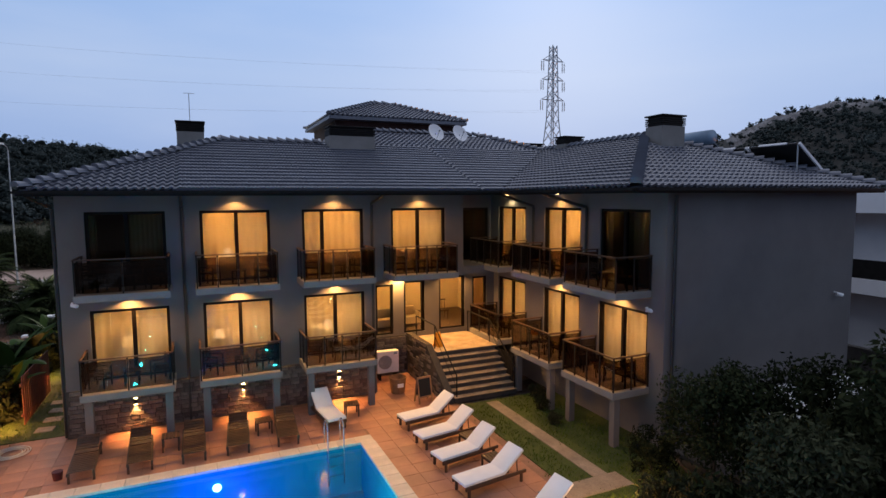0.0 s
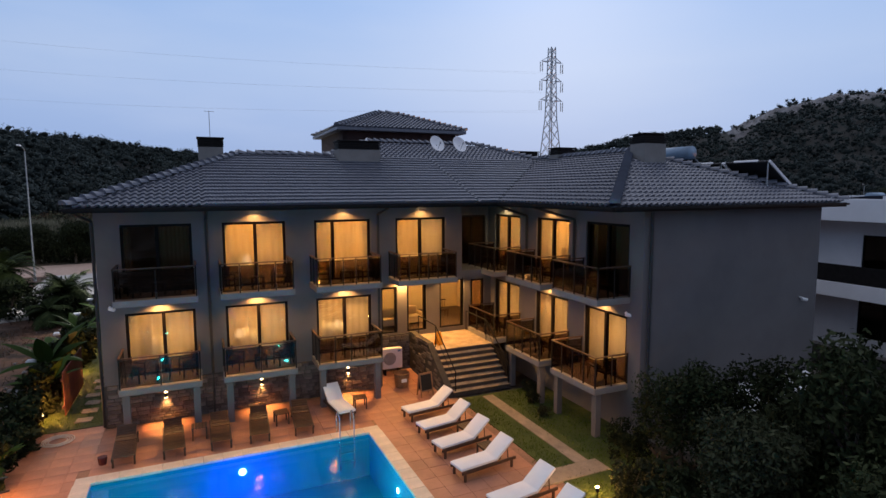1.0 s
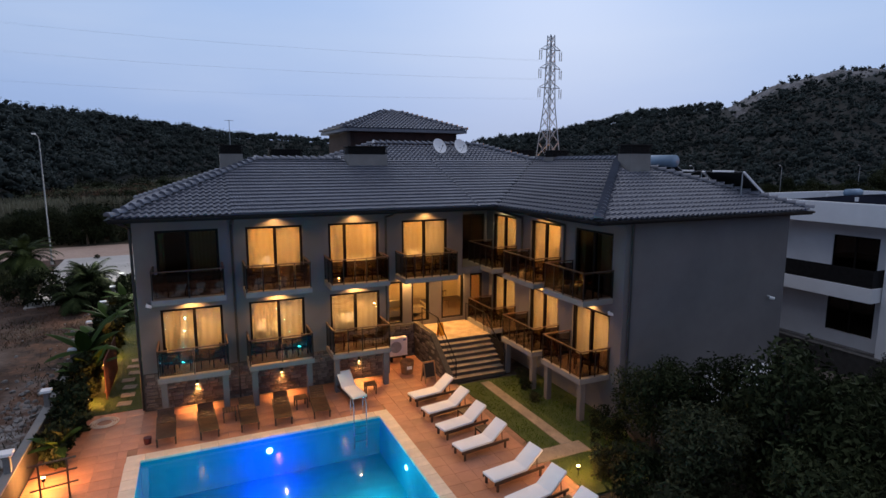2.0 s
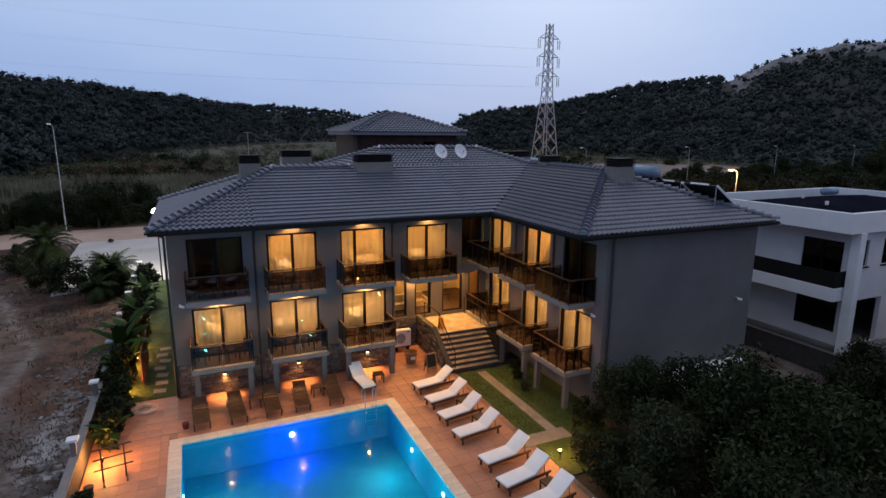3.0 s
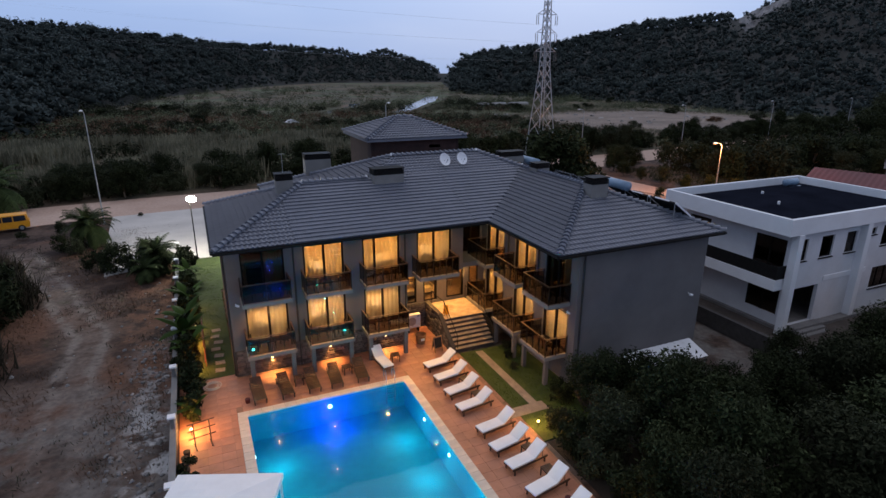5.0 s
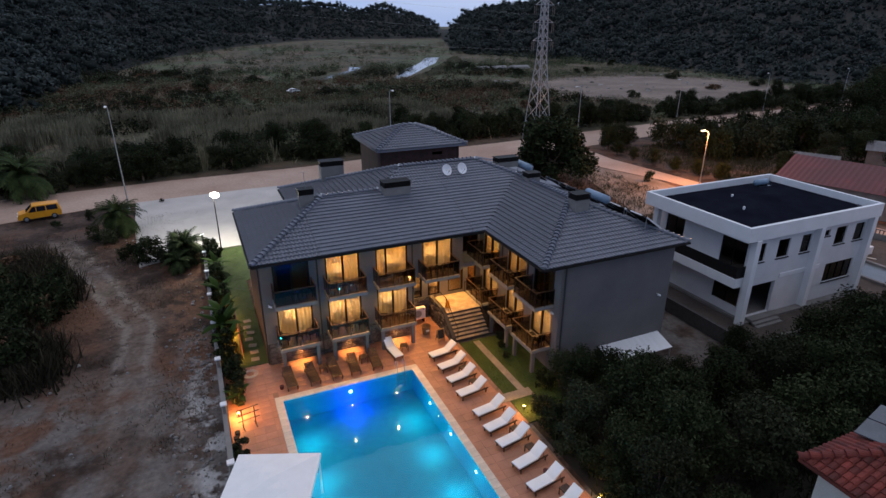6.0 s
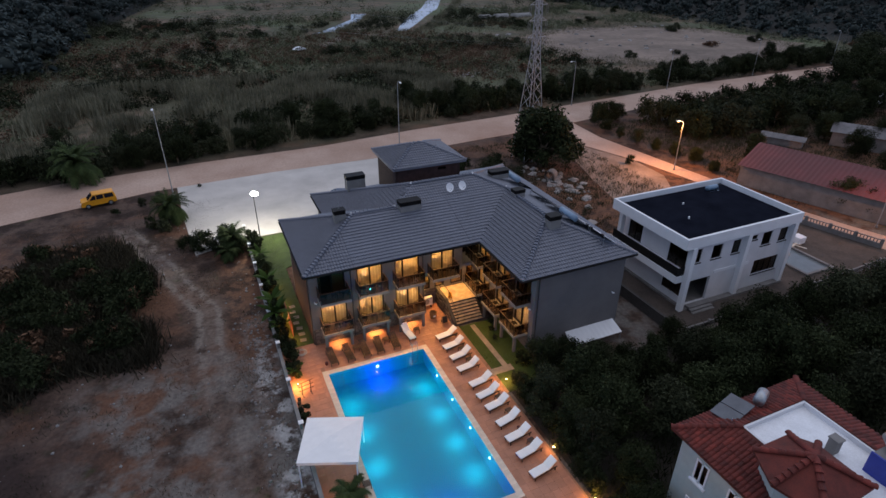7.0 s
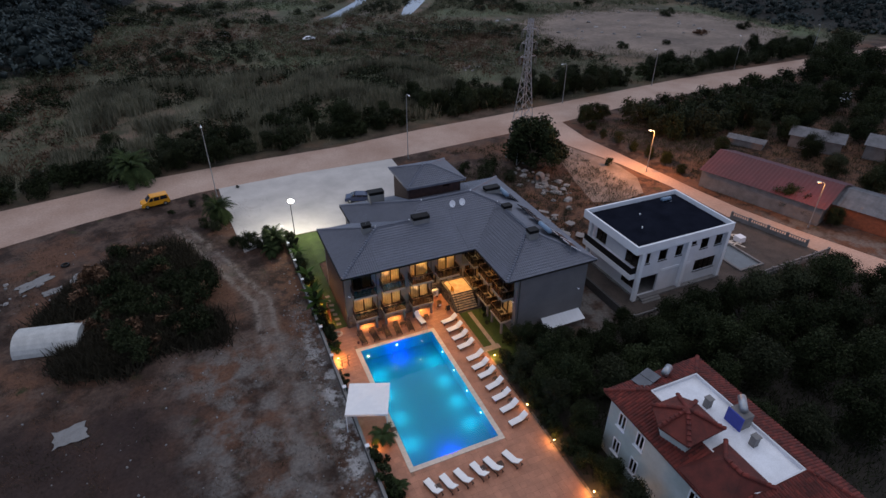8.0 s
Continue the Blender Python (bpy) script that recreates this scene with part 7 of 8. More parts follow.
poly(bm, [(146 + (50 + 9 * noise.noise((k * 0.35, 0, 7)) + 5 * noise.noise((k * 1.1, 3, 7))) * math.cos(k * math.tau / 72), 130 + (47 + 8 * noise.noise((k * 0.35, 5, 1)) + 5 * noise.noise((k * 1.1, 9, 1))) * math.sin(k * math.tau / 72)) for k in range(72)], -0.05, -0.005)
setting("cleared_ground", bm, mat("cleared_earth", (0.21, 0.16, 0.125), 0.95, 0.45, 0.06, 0.6, 0.4), "pale cleared earth beyond the road", "ground")
bm = B()
poly(bm, [(8.0, 161), (8.5, 158), (30, 166), (52, 196), (75, 245), (70, 246), (48, 199), (28, 169)], -0.05, -0.004)
setting("field_track", bm, mat("field_track_earth", (0.17, 0.14, 0.115), 0.95, 0.3, 0.1, 1, 0.3), "pale dirt track through the scrub", "track")

for x, y, ln in ((122.0, 222.0, 5.5), (131.0, 222.5, 7.0), (142.0, 222.0, 10.0)):
    ft = thing("field_tunnel", pose(x, y, 0, 0, 0, 4), "low white plastic growing tunnel on the field", "greenhouse", "field tunnels")
    bm = B()
    rows_ = [[bm.verts.new((ln * i / 5 - ln / 2, 2.4 * math.cos(math.pi * k / 10), 1.7 * math.sin(math.pi * k / 10))) for k in range(11)] for i in range(6)]
    for ra, rb_ in zip(rows_, rows_[1:]):
        for k in range(10):
            bm.faces.new((ra[k], rb_[k], rb_[k + 1], ra[k + 1]))
    bm.faces.new(rows_[0])
    bm.faces.new(rows_[-1][::-1])
    part("film", bm, M_SLAB, ft, "", True)

# ---- hills and vegetation ----
HC = (-8.2, -23.8)
# bearing from the pool court, apparent height of the skyline, both in degrees
SKYLINE = [(-75, 4.2), (-40, 4.0), (-13.2, 3.6), (-9.6, 3.52), (-5.6, 3.28), (-1.3, 2.9), (3.4, 2.41), (8.4, 2.24), (13.7, 1.94), (15.9, 1.42), (18.1, 1.97), (20.9, 1.2), (22.6, 0.55), (23.6, 0.1), (24.7, 0.1), (25.4, 0.8), (26.2, 1.5), (28.2, 1.95), (31.5, 2.3), (35.8, 2.8), (38.9, 3.5), (42.4, 4.3), (46.7, 4.75), (50.3, 4.95), (51.6, 5.4), (53.6, 6.4), (55.9, 6.8), (58.1, 7.3), (60.6, 7.1), (66, 6.6), (80, 5.5), (110, 4.5)]


def skyline(az):
    for (a0, e0), (a1, e1) in zip(SKYLINE, SKYLINE[1:]):
        if a0 <= az <= a1:
            return e0 + (e1 - e0) * (az - a0) / (a1 - a0)
    return 4.0


FEET = [(-75, 150, 380), (-14, 165, 400), (-6, 290, 480), (0, 430, 620), (5, 560, 760), (12, 760, 980), (24.3, 820, 1040)]


def foot_ridge(az):
    """Where the hillside starts and where its crest lies, by bearing."""
    if az < 24.3:
        for (a0, f0, c0), (a1, f1, c1) in zip(FEET, FEET[1:]):
            if az <= a1:
                k = (az - a0) / (a1 - a0)
                return f0 + (f1 - f0) * k, c0 + (c1 - c0) * k
    k = max(0.0, min(1.0, (az - 24.3) / 30))
    return 430 - 180 * k, 700 - 60 * k


def hill_z(az, r):
    r0, r1 = foot_ridge(az)
    top = max(1.0, 13.2 - 5.0 + r1 * math.tan(radians(skyline(az))))
    k = (r - r0) / (r1 - r0)
    if k <= 0:
        return -0.6
    x, y = HC[0] + r * math.sin(radians(az)), HC[1] + r * math.cos(radians(az))
    rough = 5.0 * noise.noise((x * 0.012, y * 0.012, 0)) + 2.0 * noise.noise((x * 0.05, y * 0.05, 3))
    if k < 1:
        s = k * k * (3 - 2 * k)
        return -0.6 + (top + 0.6) * (0.25 * k + 0.75 * s) + rough * min(1, k * 3) * (1 - k * 0.9)
    return top * max(0.3, 1 - (k - 1) * 0.5)


bm = B()
azs = [-75 + 1.25 * i for i in range(149)]
ks = [-0.05, 0.0, 0.06, 0.12, 0.2, 0.28, 0.36, 0.44, 0.52, 0.6, 0.68, 0.76, 0.84, 0.92, 1.0, 1.15, 1.6]
gr = []
for az in azs:
    r0, r1 = foot_ridge(az)
    col_ = []
    for k in ks:
        r = r0 + (r1 - r0) * k
        col_.append(bm.verts.new((HC[0] + r * math.sin(radians(az)), HC[1] + r * math.cos(radians(az)), hill_z(az, r))))
    gr.append(col_)
for a, b in zip(gr, gr[1:]):
    for k in range(len(ks) - 1):
        bm.faces.new((a[k], a[k + 1], b[k + 1], b[k]))
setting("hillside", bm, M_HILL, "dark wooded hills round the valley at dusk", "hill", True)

# bare limestone cliff below the eastern summit
bm = B()
rows_ = []
for i in range(91):
    az = 49.6 + 14.2 * i / 90
    r0, r1 = foot_ridge(az)
    col_ = []
    for j in range(28):
        low_k = 0.76 - 0.22 * max(0.0, 1 - abs(az - 51.2) / 2.2) + 0.20 * noise.noise((az * 0.7, 1, 0))
        k = low_k + (1.005 - low_k) * j / 27
        r = r0 + (r1 - r0) * k
        ed_ = min(j / 6, 1, i / 8, (90 - i) / 8)
        lift = -3 + 5.0 * ed_ + 3.2 * ed_ * noise.noise((az * 0.9, k * 9, 0)) + 1.8 * ed_ * noise.noise((az * 4, k * 30, 0)) + 0.9 * ed_ * noise.noise((az * 9, k * 70, 4))
        col_.append(bm.verts.new((HC[0] + r * math.sin(radians(az)), HC[1] + r * math.cos(radians(az)), hill_z(az, r) + lift)))
    rows_.append(col_)
for a, b in zip(rows_, rows_[1:]):
    for k in range(27):
        bm.faces.new((a[k], a[k + 1], b[k + 1], b[k]))
setting("rock_face", bm, M_ROCK, "bare grey limestone outcrop near the hilltop", "rock")


def cloud(rng, centres, count, size, flat=0.0, slim=0.45, shell=0.0):
    """Leaf rhombs thrown into balls round the centres (x, y, z, r); gives vertices and faces."""
    C_ = np.array(centres, float)
    w = C_[:, 3] ** 2
    idx = rng.choice(len(C_), count, p=w / w.sum())
    d = rng.normal(size=(count, 3))
    d /= np.linalg.norm(d, axis=1)[:, None]
    rad = C_[idx, 3] * rng.uniform(0.25, 1.35, count) ** 0.8
    p = C_[idx, :3] + d * rad[:, None]
    a = rng.normal(size=(count, 3)) + d * 0.3
    a[:, 2] *= 1 - flat
    a /= np.linalg.norm(a, axis=1)[:, None]
    if shell:
        # leaves lie round their clump like shingles, so that each clump shades as a rounded mass
        a -= d * (a * d).sum(1)[:, None] * shell
        a /= np.linalg.norm(a, axis=1)[:, None]
        b = np.cross(a, d + rng.normal(size=(count, 3)) * (1 - shell) * 0.9)
    else:
        b = np.cross(a, rng.normal(size=(count, 3)))
    b /= np.linalg.norm(b, axis=1)[:, None]
    s = size * rng.uniform(0.55, 1.35, count)[:, None]
    v = np.stack([p - a * s, p + b * s * slim, p + a * s, p - b * s * slim], 1).reshape(-1, 3)
    f = np.arange(count * 4).reshape(-1, 4)
    return v, f


def leaf_mesh(name, v, f, material):
    me = bpy.data.meshes.new(name)
    me.from_pydata(v.tolist(), [], f.tolist())
    me.materials.append(material)
    return me


def crown_centres(rng, R, z0, z1, n, lean=0.25):
    out = []
    for k in range(n):
        a, t = rng.uniform(0, math.tau), rng.uniform(0, 1)
        rr = R * (0.35 + 0.65 * math.sin(math.pi * (0.15 + 0.75 * t))) * rng.uniform(0.25, 0.95)
        out.append((rr * math.cos(a), rr * math.sin(a), z0 + (z1 - z0) * t, R * rng.uniform(0.22, 0.42)))
    return out


def tree_kit(seed, R, z0, z1, leaves, size, material, clumps=16, trunk=0.12, slim=0.45):
    """Trunk-with-limbs mesh and crown mesh for one tree variant."""
    rng = np.random.default_rng(seed)
    cs = crown_centres(rng, R, z0, z1, clumps)
    v, f = cloud(rng, cs, leaves, size, 0.0, slim, 0.3)
    crown = leaf_mesh("crown", v, f, material)
    bm = B()
    top = (rng.uniform(-0.1, 0.1), rng.uniform(-0.1, 0.1), z0 + (z1 - z0) * 0.35)
    tube(bm, (0, 0, -0.1), top, trunk * 1.2, trunk * 0.7, 7)
    for c in cs[:8]:
        tube(bm, (top[0] * 0.8, top[1] * 0.8, top[2] * rng.uniform(0.6, 1.0)), c[:3], trunk * 0.5, trunk * 0.12, 5)
    return mesh_of("trunk", bm, M_BARK), crown


def plant(name, kit, x, y, s, label, category, group, z=0.0, sz=None):
    top = thing(name, pose(x, y, z, 0, 0, random.uniform(0, 360)), label, category, group)
    top.scale = (s, s, sz or s * random.uniform(0.85, 1.15))
    for nm, me in zip(("trunk", "crown"), kit):
        part(nm, me, None, top)
    return top


TREES = [tree_kit(10 + k, 2.2, 0.9, 4.6, 12000, 0.115, (M_LEAF, M_LEAF, M_LEAF2, M_LEAF)[k], 40, 0.12, 0.42) for k in range(4)]
BUSH = [tree_kit(30 + k, 1.9, 0.25, 2.9, 1700, 0.22, (M_LEAF, M_LEAF2, M_LEAF, M_LEAF2)[k], 20, 0.08, 0.3) for k in range(4)]
SCRUB = [tree_kit(50 + k, 1.5, 0.1, 1.5, 420, 0.24, (M_LEAF2, M_RUSSET, M_RUSSET)[k], 10, 0.05) for k in range(3)]
HEDGE = [tree_kit(70 + k, 0.75, 0.1, 1.7, 900, 0.12, M_LEAF, 9, 0.04) for k in range(3)]
R_ = random.Random(5)

# dense garden trees east of the pool
GT = [(7.6, -6.9, 0.62), (9.2, -8.4, 0.66), (11.6, -9.3, 0.58), (14.4, -9.4, 0.46), (17.2, -9.3, 0.46), (19.8, -8.4, 0.55), (6.2, -10.0, 0.62), (8.4, -11.2, 0.85), (11.2, -12.0, 0.85), (14.2, -12.2, 0.85), (17.6, -12.4, 0.8), (21.0, -12.0, 0.75), (6.0, -13.2, 0.7), (8.8, -15.2, 0.9), (12.0, -16.2, 1.0), (15.4, -16.4, 1.0), (19.0, -16.0, 1.0), (23.5, -15.5, 1.1), (5.9, -16.6, 0.7), (7.0, -19.2, 0.6), (5.6, -21.0, 0.55), (6.0, -24.0, 0.6), (5.4, -27.5, 0.7), (25.0, -11.0, 0.9), (28.5, -11.8, 1.0), (32.0, -11.2, 0.9), (36.0, -12.5, 1.1), (27.0, -16.5, 1.1), (31.5, -17.0, 1.1), (36.0, -18.0, 1.2), (41.0, -13.5, 1.1), (46.0, -14.5, 1.2), (41.0, -19.5, 1.2), (22.0, -20.5, 1.0), (26.5, -22.0, 1.1), (32.0, -23.5, 1.2), (38.0, -25.0, 1.2), (20.5, -26.0, 0.9), (24.0, -29.0, 1.0), (30.0, -30.0, 1.2), (51.0, -12.5, 0.9), (52.0, -18.0, 1.1), (47.5, -21.0, 1.2)]
for i, (x, y, s_) in enumerate(GT):
    plant("garden_tree", TREES[i % 4], x + R_.uniform(-0.4, 0.4), y + R_.uniform(-0.4, 0.4), s_, "dense dark green garden tree", "tree", "garden trees")
for x, y, s_ in ((4.7, -9.4, 0.5), (4.6, -11.0, 0.55), (4.6, -12.7, 0.5), (4.7, -14.8, 0.5), (4.6, -16.8, 0.5), (4.5, -18.4, 0.45), (4.6, -20.6, 0.5), (4.6, -22.4, 0.55), (5.0, -7.6, 0.4), (6.6, -5.6, 0.35), (6.9, 0.7, 0.2), (6.3, -0.5, 0.18), (6.0, -1.7, 0.16)):
    plant("shrub", BUSH[R_.randrange(4)], x, y, s_, "leafy green shrub beside the deck", "shrub", "deck shrubs")
# single big tree and shrubs behind the hotel
plant("broad_tree", tree_kit(91, 3.6, 0.9, 6.0, 12000, 0.24, M_LEAF, 24, 0.22), 34.6, 35.2, 1.45, "broad dark green tree beside the rubble", "tree", "")
for x, y, s_ in ((24.0, 33.5, 0.8), (26.5, 36.5, 0.9), (22.0, 38.0, 0.6), (28.0, 31.5, 0.7), (20.5, 24.0, 0.7), (23.0, 27.5, 0.7), (48.2, 30.2, 0.45)):
    plant("shrub", BUSH[R_.randrange(4)], x, y, s_, "dark shrub on rough ground", "shrub", "yard shrubs")
# thicket in the dirt lot
for k in range(60):
    a, r = R_.uniform(0, math.tau), R_.uniform(0, 1) ** 0.5
    x, y = -30.5 + 7.5 * r * math.cos(a) - 2.5 * math.sin(a) * r, 18.5 + 11.5 * r * math.sin(a)
    plant("thicket_shrub", (SCRUB + BUSH[:1])[R_.randrange(4)], x, y, R_.uniform(0.75, 1.1), "tangled dark shrub in the dirt lot", "shrub", "thicket")
for x, y, s_ in ((-15.4, 25.6, 0.75), (-17.2, 26.2, 0.8), (-14.0, 27.2, 0.7), (-18.6, 27.5, 0.6), (-13.6, 24.6, 0.6), (-22.5, 35.0, 0.45), (-21.0, 33.5, 0.5), (-16.5, 47.4, 0.16), (-21.6, 44.2, 0.4), (-24.0, 43.0, 0.35), (-27.0, 41.5, 0.3)):
    plant("shrub", BUSH[R_.randrange(4)], x, y, s_, "green shrub at the lot's edge", "shrub", "lot shrubs")
# hedge inside the garden wall
for k in range(52):
    y = 26.5 - 0.98 * k
    if -12.8 < y < -5.8 or -4.0 < y < -0.5:
        continue
    plant("hedge_plant", HEDGE[k % 3], -11.55 + R_.uniform(-0.2, 0.25), y + R_.uniform(-0.3, 0.3), R_.uniform(0.75, 1.25), "leafy hedge plant along the garden wall", "shrub", "hedge plants")
# far side of the road: a close belt of bushes and small trees
for k in range(250):
    x = R_.uniform(-62, 175)
    y0 = 56.5 + (x + 20) * 0.155 if x < 20 else 62.7 + (x - 20) * 0.085
    y = y0 + 3.0 + abs(R_.gauss(0, 6.5))
    if 86 < x < 200 and y > y0 + 14:
        continue
    if x < -32 and R_.random() < 0.5:
        continue
    kit = BUSH[R_.randrange(4)] if R_.random() < 0.75 else TREES[R_.randrange(4)]
    plant("roadside_bush", kit, x, y, R_.uniform(0.75, 1.3) * (0.85 if kit in TREES else 1.0), "dark roadside bush beyond the road", "shrub", "roadside bushes")
# orchard between the road and the lane
for i in range(13):
    for j in range(4):
        x, y = 69 + 4.1 * i + R_.uniform(-0.8, 0.8), 47.5 - 3.9 * j + 0.35 * i * (0.15 if j else 0.6) + R_.uniform(-0.8, 0.8)
        if y < 54:
            plant("orchard_tree", BUSH[R_.randrange(4)], x, y, R_.uniform(1.3, 1.65), "low round orchard tree with dark leaves", "tree", "orchard trees")
for x, y, s_ in ((57.5, 50.5, 0.8), (60.5, 51.5, 0.9), (63.5, 52.0, 0.8), (56.2, 46.5, 0.5), (56.0, 42.0, 0.4), (57.0, 38.5, 0.5), (57.0, 34.0, 0.4), (57.6, 30.0, 0.5), (58.2, 26.0, 0.5), (58.0, 22.0, 0.4), (62.8, 5.0, 0.95), (64.0, 1.5, 0.8), (65.4, -2.0, 0.6), (131, 52, 1.8), (137, 47, 2.0), (142, 56, 2.1), (148, 48, 2.2), (151, 59, 2.2), (156, 41, 2.0), (126, 33, 1.6), (118, 27, 1.5), (110, 24, 1.3), (104, 20, 1.2), (100, 30, 1.2), (84, 28, 0.9), (91, 27, 1.1), (95, 20, 1.0), (105, 10, 1.2), (86, 18, 1.0), (82, 10, 1.0), (80, 2, 1.1), (90, 4, 1.3), (98, 2, 1.3), (76, -8, 1.2), (84, -14, 1.3), (110, 38, 1.2), (116, 36, 1.3), (73, 27, 0.7), (68, 24, 0.5)):
    plant("lane_tree", TREES[R_.randrange(4)], x, y, s_, "dark tree along the lane", "tree", "lane trees")
# scattered scrub on the field
for k in range(240):
    x, y = R_.uniform(-90, 230), R_.uniform(72, 240)
    if 92 < x < 205 and 84 < y < 182 and R_.random() < 0.85:
        continue
    if noise.noise((x * 0.02, y * 0.02, 2)) < -0.1 or (y > 165 and 25 < x < 115):
        continue
    s_ = R_.uniform(0.6, 1.9)
    plant("field_scrub", (SCRUB + BUSH)[R_.randrange(7)], x, y, s_, "low scrub bush on the open field", "shrub", "field scrub", 0.0, s_ * 0.6)


# grass, reeds, weeds and hill woods: beyond counting
def blades(rng, pts, per, h, spread, material, name, label, lean=0.35):
    P = np.repeat(np.array(pts, float), per, axis=0)
    n_ = len(P)
    P[:, 0] += rng.normal(0, spread, n_)
    P[:, 1] += rng.normal(0, spread, n_)
    hh = h * rng.uniform(0.5, 1.25, n_)
    a = rng.uniform(0, math.tau, n_)
    w = 0.035 * h + 0.012
    side = np.stack([np.cos(a), np.sin(a), np.zeros(n_)], 1) * (w * rng.uniform(0.6, 1.4, n_))[:, None]
    tip = P + np.stack([rng.normal(0, lean, n_) * hh, rng.normal(0, lean, n_) * hh, hh], 1)
    v = np.stack([P - side, P + side, tip + side * 0.3, tip - side * 0.3], 1).reshape(-1, 3)
    f = np.arange(n_ * 4).reshape(-1, 4)
    tagged(part(name, leaf_mesh(name, v, f, material), None), label, "grass", "", "stuff")


rng = np.random.default_rng(3)


def by_pond(x, y):
    return any(abs((x - x0) - (y - y0) * k) < 8 and y0 - 6 < y < 250 for x0, y0, k in ((37, 198, 0.6), (70, 194, 0.6)))


def scatter(n_, x0, x1, y0, y1, ok=lambda x, y: True):
    out = []
    while len(out) < n_:
        x, y = rng.uniform(x0, x1), rng.uniform(y0, y1)
        if ok(x, y) and not by_pond(x, y):
            out.append((x, y, -0.06))
    return out


def road_far(x):
    return 56.5 + (x + 20) * 0.155 if x < 20 else 62.7 + (x - 20) * 0.085


blades(rng, scatter(2900, -46, 44, 62, 116, lambda x, y: y > road_far(x) + 5 and noise.noise((x * 0.07, y * 0.07, 1)) > -0.05), 16, 2.7, 0.5, M_REED, "reed_bed", "tall pale dry reeds on the field", 0.12)
blades(rng, scatter(9000, -95, 230, 64, 240, lambda x, y: y > road_far(x) + 4 and not (95 < x < 200 and 86 < y < 178) and noise.noise((x * 0.03, y * 0.03, 4)) > -0.3), 10, 1.0, 1.0, M_REED, "field_grass", "rough dry grass over the open field", 0.4)
blades(rng, scatter(2200, -60, 90, 64, 170, lambda x, y: y > road_far(x) + 4 and noise.noise((x * 0.025, y * 0.025, 8)) > 0.1), 14, 1.0, 0.8, M_RUSSET, "russet_weeds", "reddish-brown dry weeds on the field", 0.45)
blades(rng, scatter(2600, -58, -12.6, -40, 42, lambda x, y: y < 38 + (x + 49) * 0.15 and noise.noise((x * 0.12, y * 0.12, 2)) > -0.05 and abs(x + 17.4 + 0.37 * max(0, y - 13)) > 1.5), 16, 0.15, 0.5, M_RUSSET, "lot_weeds", "dry brown weeds over the dirt lot", 0.6)
blades(rng, scatter(600, -58, -12.6, -40, 42, lambda x, y: y < 38 + (x + 49) * 0.15 and noise.noise((x * 0.15, y * 0.15, 7)) > 0.1), 16, 0.18, 0.4, M_LEAF2, "lot_grass", "dull green weeds over the dirt lot", 0.5)
blades(rng, scatter(3200, 54, 130, 8, 52, lambda x, y: x > 58 and y < 50), 14, 0.5, 0.6, M_LEAF2, "plot_grass", "dry grass on the plot beside the lane", 0.5)
blades(rng, scatter(1500, 18, 46, 8, 48, lambda x, y: x > 18.3 and not (22 < x < 40 and y < 7) and x < 46 and noise.noise((x * 0.15, y * 0.15, 9)) > -0.3), 12, 0.45, 0.4, M_LEAF2, "yard_weeds", "dry weeds on the rough ground behind the hotel", 0.5)
blades(rng, scatter(2200, 4.6, 58, -44, -8.4, lambda x, y: not (6.7 < x < 17.5 and -38 < y < -20.5)), 16, 0.6, 0.6, M_LEAF, "garden_undergrowth", "dark undergrowth below the garden trees", 0.5)
blades(rng, scatter(2600, -11.9, -9.1, 4.3, 27.2), 8, 0.11, 0.12, M_LAWNB, "lawn_grass", "short green lawn grass", 0.35)
blades(rng, scatter(1300, 3.95, 7.4, -8.0, 1.1, lambda x, y: not (4.65 < x < 5.45 and -5.3 < y < 1.05) and not (x < 5.65 and -6.05 < y < -5.2)), 8, 0.12, 0.12, M_LAWNB, "lawn_grass", "short green lawn grass", 0.35)

blades(rng, scatter(2300, -44, -17, 2, 34, lambda x, y: ((x + 30.5) / 8.5) ** 2 + ((y - 18.5) / 12.5) ** 2 < 1.0 + 1.3 * noise.noise((x * 0.16, y * 0.16, 3)) - 0.5 * rng.uniform()), 26, 1.25, 0.7, M_TWIG, "thicket_brush", "tall dry twiggy brush in the dirt lot", 0.4)

# woods on the hills: one tuft of needles and twigs for each far tree
cs = []
for k in range(9500):
    az = rng.uniform(-24, 72)
    r0, r1 = foot_ridge(az)
    if skyline(az) < 0.12:
        continue
    k_ = rng.uniform(0.0, 1.02) ** 0.8
    if rng.uniform() < 0.16:
        k_ = rng.uniform(0.93, 1.01)
    r = r0 + (r1 - r0) * k_
    if az > 49.5 and k_ > 0.72 - 0.2 * max(0.0, 1 - abs(az - 51.2) / 2.2) and rng.uniform() < 0.86:
        continue
    s_ = rng.uniform(1.8, 3.0) + (rng.uniform(0.4, 2.2) if rng.uniform() < 0.35 else 0.0)
    s_ *= 0.8 if az > 45 else 1.0
    z = hill_z(az, r)
    x, y = HC[0] + r * math.sin(radians(az)), HC[1] + r * math.cos(radians(az))
    h_ = z + s_ * rng.uniform(0.9, 1.7)
    cs.append((x, y, h_, s_ * 0.8))
    for q in range(2):
        cs.append((x + rng.normal(0, s_ * 0.6), y + rng.normal(0, s_ * 0.6), h_ + s_ * rng.uniform(-0.2, 0.65), s_ * rng.uniform(0.4, 0.62)))
